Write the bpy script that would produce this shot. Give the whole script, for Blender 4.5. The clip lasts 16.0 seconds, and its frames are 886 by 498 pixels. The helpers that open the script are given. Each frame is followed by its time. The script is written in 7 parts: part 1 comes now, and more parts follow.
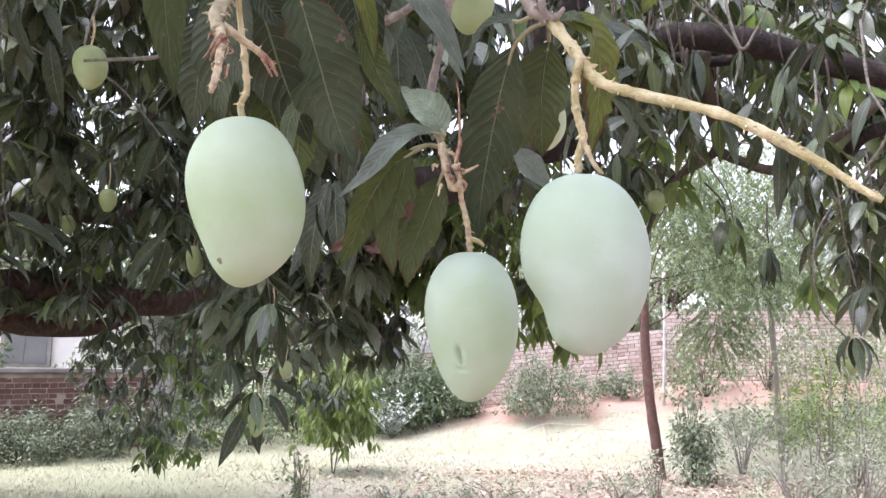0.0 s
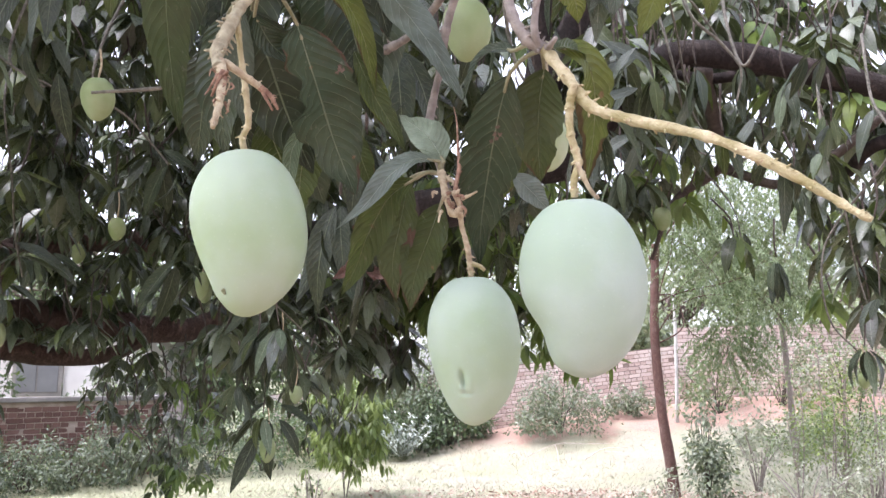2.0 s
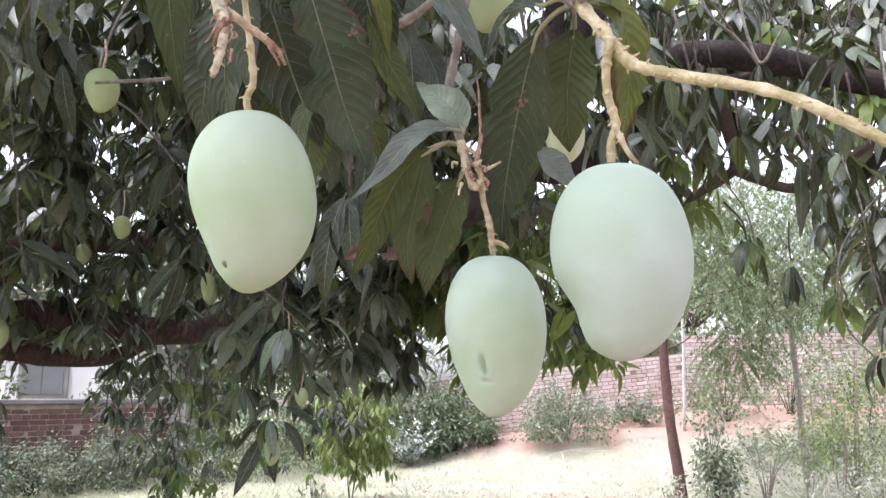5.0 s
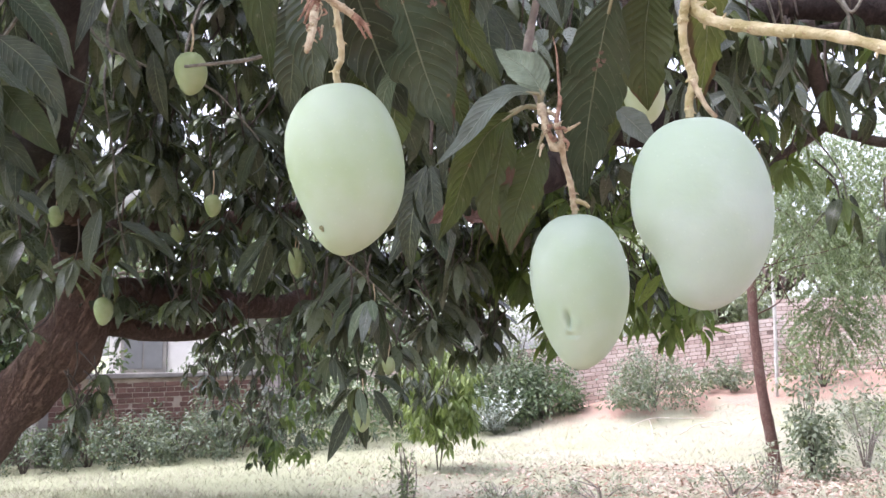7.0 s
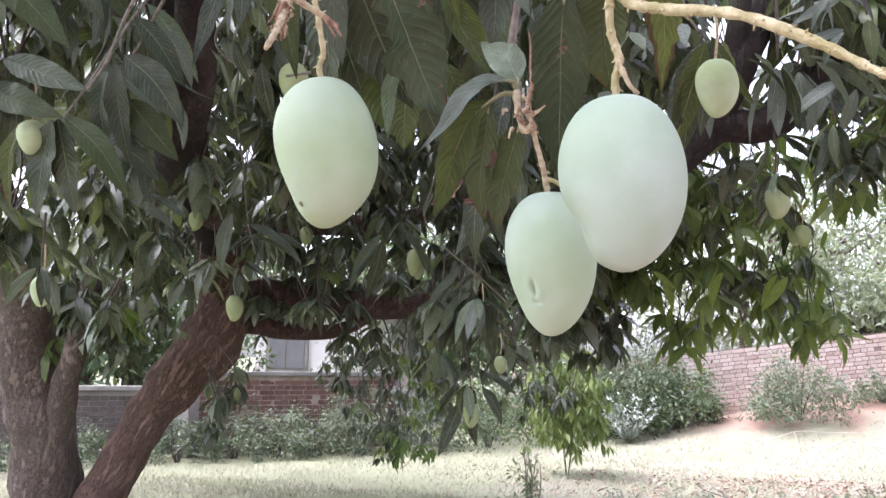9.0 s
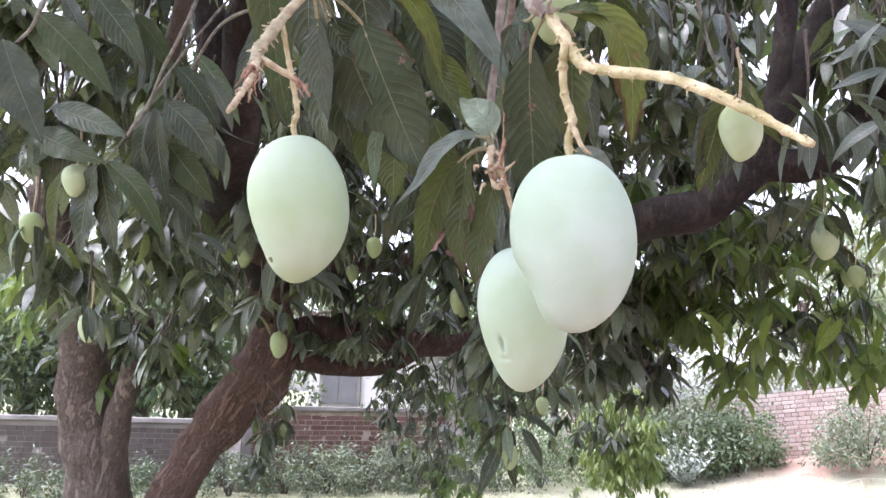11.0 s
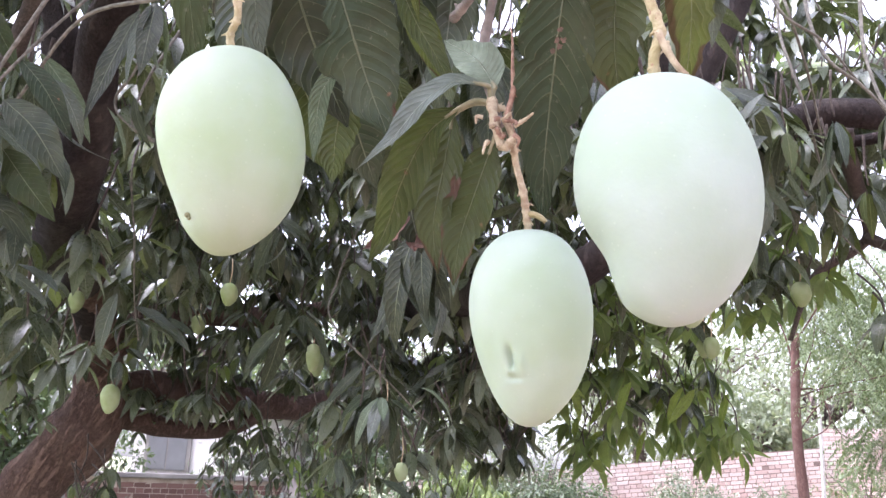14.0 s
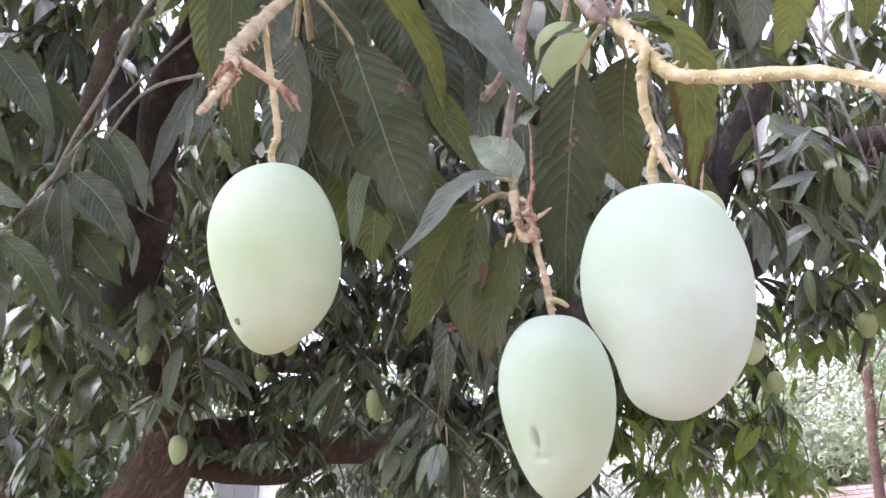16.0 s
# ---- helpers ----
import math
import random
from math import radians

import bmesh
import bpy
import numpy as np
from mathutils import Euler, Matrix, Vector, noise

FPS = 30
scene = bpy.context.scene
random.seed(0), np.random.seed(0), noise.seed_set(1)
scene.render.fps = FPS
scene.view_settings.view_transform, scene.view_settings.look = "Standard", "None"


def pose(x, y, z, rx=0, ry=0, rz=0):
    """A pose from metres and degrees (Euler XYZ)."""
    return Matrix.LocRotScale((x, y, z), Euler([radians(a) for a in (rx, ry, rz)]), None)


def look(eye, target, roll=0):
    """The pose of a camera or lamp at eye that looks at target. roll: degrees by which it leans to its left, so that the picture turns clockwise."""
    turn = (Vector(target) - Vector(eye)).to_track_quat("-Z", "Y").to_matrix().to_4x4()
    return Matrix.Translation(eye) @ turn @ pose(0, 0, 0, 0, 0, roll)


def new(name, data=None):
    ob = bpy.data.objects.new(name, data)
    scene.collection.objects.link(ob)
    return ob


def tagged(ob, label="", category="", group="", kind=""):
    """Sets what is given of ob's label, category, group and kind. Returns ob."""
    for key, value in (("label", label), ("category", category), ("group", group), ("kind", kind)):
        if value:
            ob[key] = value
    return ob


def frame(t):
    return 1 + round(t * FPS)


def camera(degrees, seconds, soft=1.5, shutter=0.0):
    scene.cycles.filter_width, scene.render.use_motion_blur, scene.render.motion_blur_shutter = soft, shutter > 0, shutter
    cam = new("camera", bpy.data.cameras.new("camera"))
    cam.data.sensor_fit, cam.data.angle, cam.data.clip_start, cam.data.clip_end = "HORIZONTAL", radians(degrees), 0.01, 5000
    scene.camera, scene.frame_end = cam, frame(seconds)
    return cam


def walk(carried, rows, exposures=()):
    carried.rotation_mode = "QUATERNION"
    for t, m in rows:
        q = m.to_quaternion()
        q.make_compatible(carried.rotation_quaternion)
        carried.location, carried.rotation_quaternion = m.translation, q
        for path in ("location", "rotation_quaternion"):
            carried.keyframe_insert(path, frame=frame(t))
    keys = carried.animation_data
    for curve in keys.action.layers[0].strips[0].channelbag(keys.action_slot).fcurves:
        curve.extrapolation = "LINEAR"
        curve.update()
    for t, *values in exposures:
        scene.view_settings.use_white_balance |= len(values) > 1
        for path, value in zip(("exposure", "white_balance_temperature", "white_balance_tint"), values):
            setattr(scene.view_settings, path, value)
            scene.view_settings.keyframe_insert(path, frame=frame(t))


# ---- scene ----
cam = camera(56.4, 16.0, shutter=0.15)
METRES, EYE, TILT, LEAN, TURN = 1.0, 1.5, 6.0, 0.0, 0.0
PATH = [
    (0, (0.024, 0.015, 1.494), (-0.066, 1.997, 1.749), 1.2),
    (0.5, (0.031, 0.011, 1.498), (-0.038, 1.991, 1.77), 0.5),
    (1, (0.032, -0.002, 1.5), (-0.054, 1.971, 1.812), 0.5),
    (1.5, (0.032, 0.001, 1.497), (-0.064, 1.978, 1.786), 0.4),
    (2, (0.031, 0.005, 1.497), (-0.08, 1.978, 1.801), 0.1),
    (2.5, (0.028, 0.007, 1.494), (-0.074, 1.983, 1.786), 0.8),
    (3, (0.016, 0.003, 1.488), (-0.089, 1.978, 1.781), 0.8),
    (5.5, (0.017, 0.071, 1.481), (-0.129, 2.039, 1.803), 0.4),
    (6, (0.006, 0.06, 1.482), (-0.195, 2.029, 1.768), 0.2),
    (6.5, (0.002, 0.045, 1.47), (-0.228, 2.015, 1.725), 0.5),
    (7, (0.016, 0.037, 1.469), (-0.304, 1.995, 1.718), -0.3),
    (7.5, (0.07, 0.065, 1.454), (-0.415, 1.99, 1.698), 2.4),
    (8, (0.126, 0.069, 1.435), (-0.495, 1.956, 1.669), 0.6),
    (8.2, (0.148, 0.06, 1.438), (-0.5, 1.937, 1.677), 0.5),
    (10.3, (0.185, -0.039, 1.423), (-0.446, 1.837, 1.71), 1.3),
    (10.5, (0.205, -0.014, 1.441), (-0.444, 1.855, 1.734), 1.1),
    (11, (0.24, 0.026, 1.451), (-0.528, 1.84, 1.795), 1.7),
    (11.5, (0.228, 0.062, 1.467), (-0.518, 1.864, 1.907), 0.9),
    (12, (0.175, 0.117, 1.494), (-0.339, 1.959, 2.079), 0.8),
    (12.5, (0.096, 0.165, 1.489), (-0.365, 2.013, 2.101), 0.7),
    (13, (0.068, 0.184, 1.482), (-0.397, 2.028, 2.104), 1.7),
    (13.5, (0.076, 0.18, 1.434), (-0.345, 2.054, 1.992), 2.3),
    (14, (0.073, 0.197, 1.425), (-0.335, 2.086, 1.94), 2.6),
    (14.5, (0.105, 0.192, 1.426), (-0.317, 2.08, 1.933), 2.5),
    (15, (0.122, 0.204, 1.428), (-0.244, 2.104, 1.933), 2.5),
    (15.5, (0.102, 0.183, 1.439), (-0.293, 2.061, 2.002), 2.2),
    (16, (0.104, 0.151, 1.45), (-0.436, 1.983, 2.045), 1.6),
]
walk(cam, [(t, look(eye, target, roll)) for t, eye, target, roll in PATH], [(0, 2.2, 6000, 21.5), (8.2, 2.22, 5950, 21.5), (11, 2.48, 5840, 22.5), (12.2, 2.63, 5800, 24.5), (14, 2.63, 5860, 26.5), (16, 2.54, 5900, 27)])

import itertools
# ---------------------------------------------------------------- world, sun
world = bpy.data.worlds.new("sky")
scene.world = world
world.use_nodes = True
wn = world.node_tree
sky = wn.nodes.new("ShaderNodeTexSky")
sky.sky_type = "NISHITA"
sky.sun_disc = False
SUN_EL, SUN_AZ = 62.0, -112.0
sky.sun_elevation, sky.sun_rotation = radians(SUN_EL), radians(SUN_AZ)
sky.air_density, sky.dust_density, sky.ozone_density = 1.0, 3.0, 1.0
pale = wn.nodes.new("ShaderNodeHueSaturation")
pale.inputs["Saturation"].default_value = 0.3
wn.links.new(sky.outputs[0], pale.inputs["Color"])
wn.links.new(pale.outputs[0], wn.nodes["Background"].inputs[0])
wn.nodes["Background"].inputs[1].default_value = 0.148

sun_data = bpy.data.lights.new("sun", "SUN")
sun_data.energy, sun_data.angle, sun_data.color = 0.9, radians(45), (1.0, 0.98, 0.95)
sun = new("sun", sun_data)
_az, _el = radians(SUN_AZ), radians(SUN_EL)
sun.matrix_world = look((0, 0, 20), Vector((0, 0, 20)) - 10 * Vector((math.sin(_az) * math.cos(_el), math.cos(_az) * math.cos(_el), math.sin(_el))))

rng = np.random.default_rng(7)


# ---------------------------------------------------------------- materials
class Nodes:
    """Short way to write a node material."""

    def __init__(self, name):
        self.mat = bpy.data.materials.new(name)
        self.mat.use_nodes = True
        self.t = self.mat.node_tree
        self.bsdf = self.t.nodes["Principled BSDF"]
        self.out = self.t.nodes["Material Output"]

    def node(self, kind, **props):
        n = self.t.nodes.new("ShaderNode" + kind)
        for k, v in props.items():
            if k == "operation":
                n.operation = v
            elif k == "blend":
                n.blend_type = v
            elif k == "feature":
                n.feature = v
        return n

    def put(self, sock, v):
        if hasattr(v, "is_linked"):
            self.t.links.new(v, sock)
        elif isinstance(v, (tuple, list)) and len(v) == 3 and sock.type == "RGBA":
            sock.default_value = (*v, 1)
        else:
            sock.default_value = v

    def math(self, op, a, b=0.0, clamp=False):
        n = self.node("Math", operation=op)
        n.use_clamp = clamp
        self.put(n.inputs[0], a)
        self.put(n.inputs[1], b)
        return n.outputs[0]

    def mix(self, f, a, b, blend="MIX"):
        n = self.t.nodes.new("ShaderNodeMix")
        n.data_type = "RGBA"
        n.blend_type = blend
        self.put(n.inputs[0], f)
        self.put(n.inputs[6], a)
        self.put(n.inputs[7], b)
        return n.outputs[2]

    def coord(self, which="Object"):
        return self.node("TexCoord").outputs[which]

    def scaled(self, vec, s):
        n = self.node("Mapping")
        self.put(n.inputs["Vector"], vec)
        n.inputs["Scale"].default_value = s if isinstance(s, tuple) else (s, s, s)
        return n.outputs[0]

    def noise(self, vec, scale, detail=4.0, rough=0.55):
        n = self.node("TexNoise")
        self.put(n.inputs["Vector"], vec)
        n.inputs["Scale"].default_value = scale
        n.inputs["Detail"].default_value = detail
        n.inputs["Roughness"].default_value = rough
        return n.outputs["Fac"]

    def voronoi(self, vec, scale, feature="F1"):
        n = self.node("TexVoronoi", feature=feature)
        self.put(n.inputs["Vector"], vec)
        n.inputs["Scale"].default_value = scale
        return n.outputs["Distance"]

    def ramp(self, f, lo, hi, a=0.0, b=1.0):
        n = self.node("MapRange")
        n.interpolation_type = "SMOOTHSTEP"
        self.put(n.inputs[0], f)
        for i, v in zip((1, 2, 3, 4), (lo, hi, a, b)):
            self.put(n.inputs[i], v)
        return n.outputs[0]

    def bump(self, h, dist, strength=1.0):
        n = self.node("Bump")
        self.put(n.inputs["Height"], h)
        n.inputs["Distance"].default_value = dist
        n.inputs["Strength"].default_value = strength
        self.t.links.new(n.outputs[0], self.bsdf.inputs["Normal"])

    def done(self, colour, rough=0.7, spec=0.5):
        self.put(self.bsdf.inputs["Base Color"], colour)
        self.put(self.bsdf.inputs["Roughness"], rough)
        self.bsdf.inputs["Specular IOR Level"].default_value = spec
        return self.mat

    def translucent(self, colour, amount):
        """Mix in light that passes through a thin leaf."""
        tr = self.node("BsdfTranslucent")
        self.put(tr.inputs[0], colour)
        mx = self.node("MixShader")
        self.put(mx.inputs[0], amount)
        self.t.links.new(self.bsdf.outputs[0], mx.inputs[1])
        self.t.links.new(tr.outputs[0], mx.inputs[2])
        self.t.links.new(mx.outputs[0], self.out.inputs[0])
        return self.mat


def leaf_material(name, dark, light, rib, joined=False, scorch=0.0, sheen=0.42, through_light=0.22, veins=1.0, gloss=0.14):
    """Leaf with midrib, side veins, blotches and, where scorch > 0, brown margins."""
    m = Nodes(name)
    uv = m.coord("UV")
    sep = m.node("SeparateXYZ")
    m.put(sep.inputs[0], uv)
    u, v = sep.outputs[0], sep.outputs[1]
    across = m.math("ABSOLUTE", m.math("SUBTRACT", u, 0.5))
    if joined:
        rnd = m.node("NewGeometry").outputs["Random Per Island"]
    else:
        rnd = m.node("ObjectInfo").outputs["Random"]
    obj = m.coord("Object")
    spare = m.math("FRACT", m.math("MULTIPLY", rnd, 7.31))
    fine = m.noise(obj, 90.0, 5.0)
    broad = m.noise(obj, 14.0, 3.0)
    col = m.mix(m.math("POWER", rnd, 1.8 if joined else 1.5), dark, light)
    if joined:
        # some leaves get a painted grey gloss, a few a lime tone
        col = m.mix(m.ramp(spare, 0.84, 0.9, 0.0, 0.7), col, m.mix(0.5, light, (0.16, 0.18, 0.16)))
        col = m.mix(m.ramp(spare, 0.07, 0.04, 0.0, 0.8), col, m.mix(0.5, light, (0.2, 0.27, 0.03)))
    col = m.mix(m.ramp(broad, 0.35, 0.75), col, m.mix(0.5, col, (0.08, 0.09, 0.05)))
    col = m.mix(m.ramp(fine, 0.3, 0.8, 0.0, 0.35 if joined else 0.75), col, m.mix(0.55, col, (0.02, 0.03, 0.015)))
    if not joined:
        marks = m.ramp(m.noise(m.scaled(obj, (1.0, 1.0, 0.45)), 190.0, 4.0, 0.7), 0.6, 0.72, 0.0, 0.55)
        col = m.mix(marks, col, (0.16, 0.16, 0.12))
        col = m.mix(m.ramp(m.noise(obj, 34.0, 4.0), 0.45, 0.75, 0.0, 0.7), col, m.mix(0.6, col, (0.035, 0.03, 0.018)))
    # side veins run forward from the midrib to the margin
    wob = m.math("MULTIPLY", m.noise(obj, 18.0, 1.0), 1.1)
    run = m.math("SUBTRACT", m.math("ADD", wob, m.math("MULTIPLY", v, 14.0)), m.math("MULTIPLY", m.math("POWER", across, 1.4), 6.5))
    saw = m.math("ABSOLUTE", m.math("SUBTRACT", m.math("FRACT", run), 0.5))
    vein = m.ramp(saw, 0.07, 0.01)
    midrib = m.ramp(across, 0.02, 0.008)
    patchy = m.ramp(m.noise(obj, 26.0, 2.0), 0.3, 0.65, 0.25, 1.0)
    lines = m.math("MAXIMUM", midrib, m.math("MULTIPLY", m.math("MULTIPLY", vein, patchy), (0.24 if joined else 0.72) * veins))
    col = m.mix(m.math("MULTIPLY", lines, 0.75), col, rib)
    if scorch > 0:
        edge = m.math("ADD", m.math("MULTIPLY", across, 1.9), m.math("MULTIPLY", m.math("ADD", m.noise(obj, 45.0, 5.0), m.math("MULTIPLY", m.math("SUBTRACT", m.noise(obj, 11.0, 2.0), 0.5), 1.6)), 0.7))
        edge = m.math("ADD", edge, m.math("MULTIPLY", m.ramp(v, 0.75, 1.0), 0.45))
        edge = m.math("SUBTRACT", edge, m.ramp(m.noise(obj, 16.0, 2.0), 0.62, 0.42, 0.0, 0.7))
        col = m.mix(m.ramp(edge, 1.42 - scorch * 0.3, 1.25 - scorch * 0.3, 0.0, 1.0), m.mix(fine, (0.035, 0.018, 0.012), (0.1, 0.055, 0.038)), col)
        spots = m.ramp(m.noise(obj, 60.0, 2.0), 0.72, 0.78)
        col = m.mix(spots, col, (0.17, 0.1, 0.06))
    swell = m.math("MULTIPLY", m.math("SUBTRACT", 0.5, m.math("ABSOLUTE", m.math("SUBTRACT", m.math("FRACT", m.math("ADD", run, 0.5)), 0.5))), -0.6 * veins)
    m.bump(m.math("ADD", m.math("ADD", m.math("MULTIPLY", lines, 0.5), swell), m.math("MULTIPLY", fine, 0.5)), 0.0008 if joined else 0.0024)
    m.done(col, m.ramp(fine, 0.2, 0.8, sheen - 0.1, sheen + 0.12), 0.5 if joined else gloss)
    return m.translucent(m.mix(0.35, col, (0.25, 0.32, 0.04)), through_light)


def bark_material(name, dark, light, scale=18.0, depth=0.02, stretch=0.25, lean=0.0):
    m = Nodes(name)
    o = m.coord()
    lie = m.node("Mapping")
    m.put(lie.inputs["Vector"], o)
    lie.inputs["Rotation"].default_value = (0.25, -0.42 * lean, 0.0)
    long = m.scaled(lie.outputs[0], (1.0, 1.0, stretch))
    ridges = m.noise(long, scale * 1.6, 6.0, 0.7)
    grain = m.noise(o, scale * 4.0, 8.0, 0.65)
    patch = m.noise(o, scale * 0.22, 4.0)
    crack = m.ramp(m.math("ABSOLUTE", m.math("SUBTRACT", ridges, 0.5)), 0.0, 0.06, 1.0, 0.0)
    col = m.mix(m.ramp(m.math("ADD", m.math("MULTIPLY", grain, 0.4), m.math("MULTIPLY", ridges, 0.6)), 0.35, 0.65), dark, light)
    col = m.mix(m.math("MULTIPLY", crack, 0.5), col, m.mix(0.6, col, (0.02, 0.013, 0.01)))
    col = m.mix(m.ramp(patch, 0.45, 0.75, 0.0, 0.3), col, m.mix(0.5, light, (0.3, 0.26, 0.22)))
    m.bump(m.math("ADD", m.math("SUBTRACT", ridges, m.math("MULTIPLY", crack, 0.32)), m.math("MULTIPLY", grain, 0.4)), depth)
    return m.done(col, 0.88, 0.25)


def mango_material(name, green, bloom, bloom_amount):
    m = Nodes(name)
    o = m.coord()
    big = m.noise(o, 13.0, 2.0)
    mid = m.noise(o, 48.0, 4.0)
    fine = m.noise(o, 420.0, 3.0)
    col = m.mix(m.ramp(m.math("ADD", m.math("MULTIPLY", big, 0.85), m.math("MULTIPLY", mid, 0.25)), 0.36, 0.74, bloom_amount - 0.36, bloom_amount + 0.34), green, bloom)
    dots = m.ramp(m.voronoi(o, 190.0), 0.16, 0.05)
    col = m.mix(m.math("MULTIPLY", dots, 0.1), col, (0.55, 0.58, 0.46))
    scuff = m.ramp(m.noise(o, 34.0, 6.0, 0.7), 0.7, 0.8, 0.0, 0.35)
    col = m.mix(scuff, col, (0.5, 0.5, 0.3))
    m.bump(m.math("ADD", m.math("ADD", m.math("MULTIPLY", fine, 0.1), mid), m.math("MULTIPLY", big, 2.0)), 0.0011, 0.5)
    m.bsdf.inputs["Subsurface Weight"].default_value = 0.12
    m.bsdf.inputs["Subsurface Radius"].default_value = (0.006, 0.008, 0.003)
    return m.done(col, m.ramp(mid, 0.2, 0.8, 0.62, 0.8), 0.22)


def plain_material(name, dark, light, scale=8.0, rough=0.9, bump_depth=0.01, speck=None):
    m = Nodes(name)
    o = m.coord()
    a, b = m.noise(o, scale, 5.0), m.noise(o, scale * 9.0, 4.0)
    col = m.mix(m.ramp(a, 0.3, 0.7), dark, light)
    col = m.mix(m.ramp(b, 0.35, 0.75, 0.0, 0.4), col, m.mix(0.6, col, dark))
    if speck:
        col = m.mix(m.ramp(m.noise(o, scale * 3.0, 6.0, 0.7), 0.6, 0.7), col, speck)
    m.bump(m.math("ADD", a, b), bump_depth)
    return m.done(col, rough, 0.3)


MAT = {}
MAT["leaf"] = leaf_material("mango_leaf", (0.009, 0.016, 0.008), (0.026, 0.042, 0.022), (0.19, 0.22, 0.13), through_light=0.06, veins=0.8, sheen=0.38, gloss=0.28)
MAT["leaf_scorched"] = leaf_material("scorched_leaf", (0.011, 0.016, 0.012), (0.02, 0.027, 0.02), (0.2, 0.21, 0.15), scorch=0.3, through_light=0.04, veins=0.8)
MAT["leaf_hero"] = leaf_material("dark_veined_leaf", (0.023, 0.036, 0.02), (0.036, 0.053, 0.03), (0.17, 0.19, 0.12), scorch=0.12, through_light=0.04, veins=1.0, sheen=0.46)
MAT["leaf_green"] = leaf_material("green_leaf", (0.026, 0.04, 0.015), (0.038, 0.056, 0.022), (0.12, 0.15, 0.07), through_light=0.12, veins=0.7)
MAT["leaf_dull"] = leaf_material("dull_grey_leaf", (0.039, 0.050, 0.038), (0.063, 0.076, 0.059), (0.12, 0.13, 0.1), through_light=0.05, veins=0.6, sheen=0.48)
MAT["leaf_dark_olive"] = leaf_material("dark_olive_leaf", (0.032, 0.043, 0.013), (0.052, 0.062, 0.021), (0.12, 0.13, 0.055), scorch=0.25, through_light=0.14, veins=0.7)
MAT["leaf_olive"] = leaf_material("olive_leaf", (0.05, 0.07, 0.02), (0.075, 0.095, 0.03), (0.24, 0.26, 0.12), scorch=0.4, through_light=0.18)
MAT["leaf_yellow"] = leaf_material("yellowing_leaf", (0.1, 0.13, 0.03), (0.15, 0.17, 0.04), (0.3, 0.31, 0.14), scorch=0.75, through_light=0.25)
# next four: sky sheen on mango leaves, put into grey and pale base colours
MAT["leaf_grey"] = leaf_material("painted_gloss_leaf", (0.085, 0.108, 0.1), (0.13, 0.16, 0.148), (0.3, 0.34, 0.28), sheen=0.32, gloss=0.45)
MAT["leaf_sheen"] = leaf_material("painted_sheen_leaf", (0.125, 0.15, 0.135), (0.17, 0.2, 0.18), (0.32, 0.36, 0.3), sheen=0.36, veins=0.5)
MAT["leaf_white"] = leaf_material("skylit_pale_leaf", (0.27, 0.34, 0.26), (0.34, 0.41, 0.32), (0.5, 0.56, 0.44), sheen=0.4, veins=0.5)
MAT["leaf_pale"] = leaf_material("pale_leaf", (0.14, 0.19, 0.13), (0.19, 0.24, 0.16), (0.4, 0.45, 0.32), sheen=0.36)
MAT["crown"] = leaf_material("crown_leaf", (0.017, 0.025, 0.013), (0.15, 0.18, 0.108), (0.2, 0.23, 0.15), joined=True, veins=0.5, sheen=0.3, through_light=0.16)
# lighter copy of crown_leaf: sun on and through the leaves is put into the colour
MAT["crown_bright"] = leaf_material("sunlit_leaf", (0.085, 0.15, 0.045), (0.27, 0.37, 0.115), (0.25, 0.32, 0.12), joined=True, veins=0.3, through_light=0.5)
# backlit glow of the bush leaves is raised in their base colour
MAT["bush_bright"] = leaf_material("bright_bush_leaf", (0.13, 0.19, 0.05), (0.37, 0.46, 0.16), (0.3, 0.36, 0.16), joined=True, veins=0.0, through_light=0.45)
MAT["neem"] = leaf_material("feathery_leaf", (0.12, 0.17, 0.08), (0.27, 0.34, 0.2), (0.25, 0.32, 0.16), joined=True, veins=0.0, through_light=0.4)
MAT["shrub_green"] = leaf_material("shrub_leaf", (0.06, 0.1, 0.05), (0.16, 0.22, 0.11), (0.2, 0.26, 0.14), joined=True, veins=0.0, through_light=0.3)
MAT["shrub_dark"] = leaf_material("dark_shrub_leaf", (0.05, 0.075, 0.045), (0.12, 0.155, 0.095), (0.2, 0.24, 0.15), joined=True, veins=0.0, through_light=0.2)
# haze and glare over the far trees, painted as a paler leaf colour
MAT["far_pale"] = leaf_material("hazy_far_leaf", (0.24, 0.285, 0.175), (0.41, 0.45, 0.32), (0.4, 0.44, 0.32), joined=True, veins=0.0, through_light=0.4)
MAT["shrub_mid"] = leaf_material("grey_green_leaf", (0.12, 0.15, 0.1), (0.27, 0.31, 0.21), (0.25, 0.28, 0.2), joined=True, veins=0.0, through_light=0.25)
MAT["shrub_grey"] = leaf_material("dusty_leaf", (0.26, 0.28, 0.2), (0.45, 0.46, 0.36), (0.34, 0.35, 0.27), joined=True, veins=0.0, through_light=0.25)
MAT["silver"] = plain_material("silvery_leaf", (0.5, 0.555, 0.51), (0.72, 0.76, 0.7), 6.0, 0.6, 0.0)
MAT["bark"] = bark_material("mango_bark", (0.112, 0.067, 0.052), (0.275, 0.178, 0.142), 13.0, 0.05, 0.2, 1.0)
# darker copies of the trunk bark, with the crown's shade put into the limbs' colour
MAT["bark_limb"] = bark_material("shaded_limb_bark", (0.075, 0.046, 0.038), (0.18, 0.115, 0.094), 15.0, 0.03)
MAT["bark_shade"] = bark_material("shaded_dark_bark", (0.015, 0.011, 0.01), (0.05, 0.036, 0.032), 18.0, 0.02)
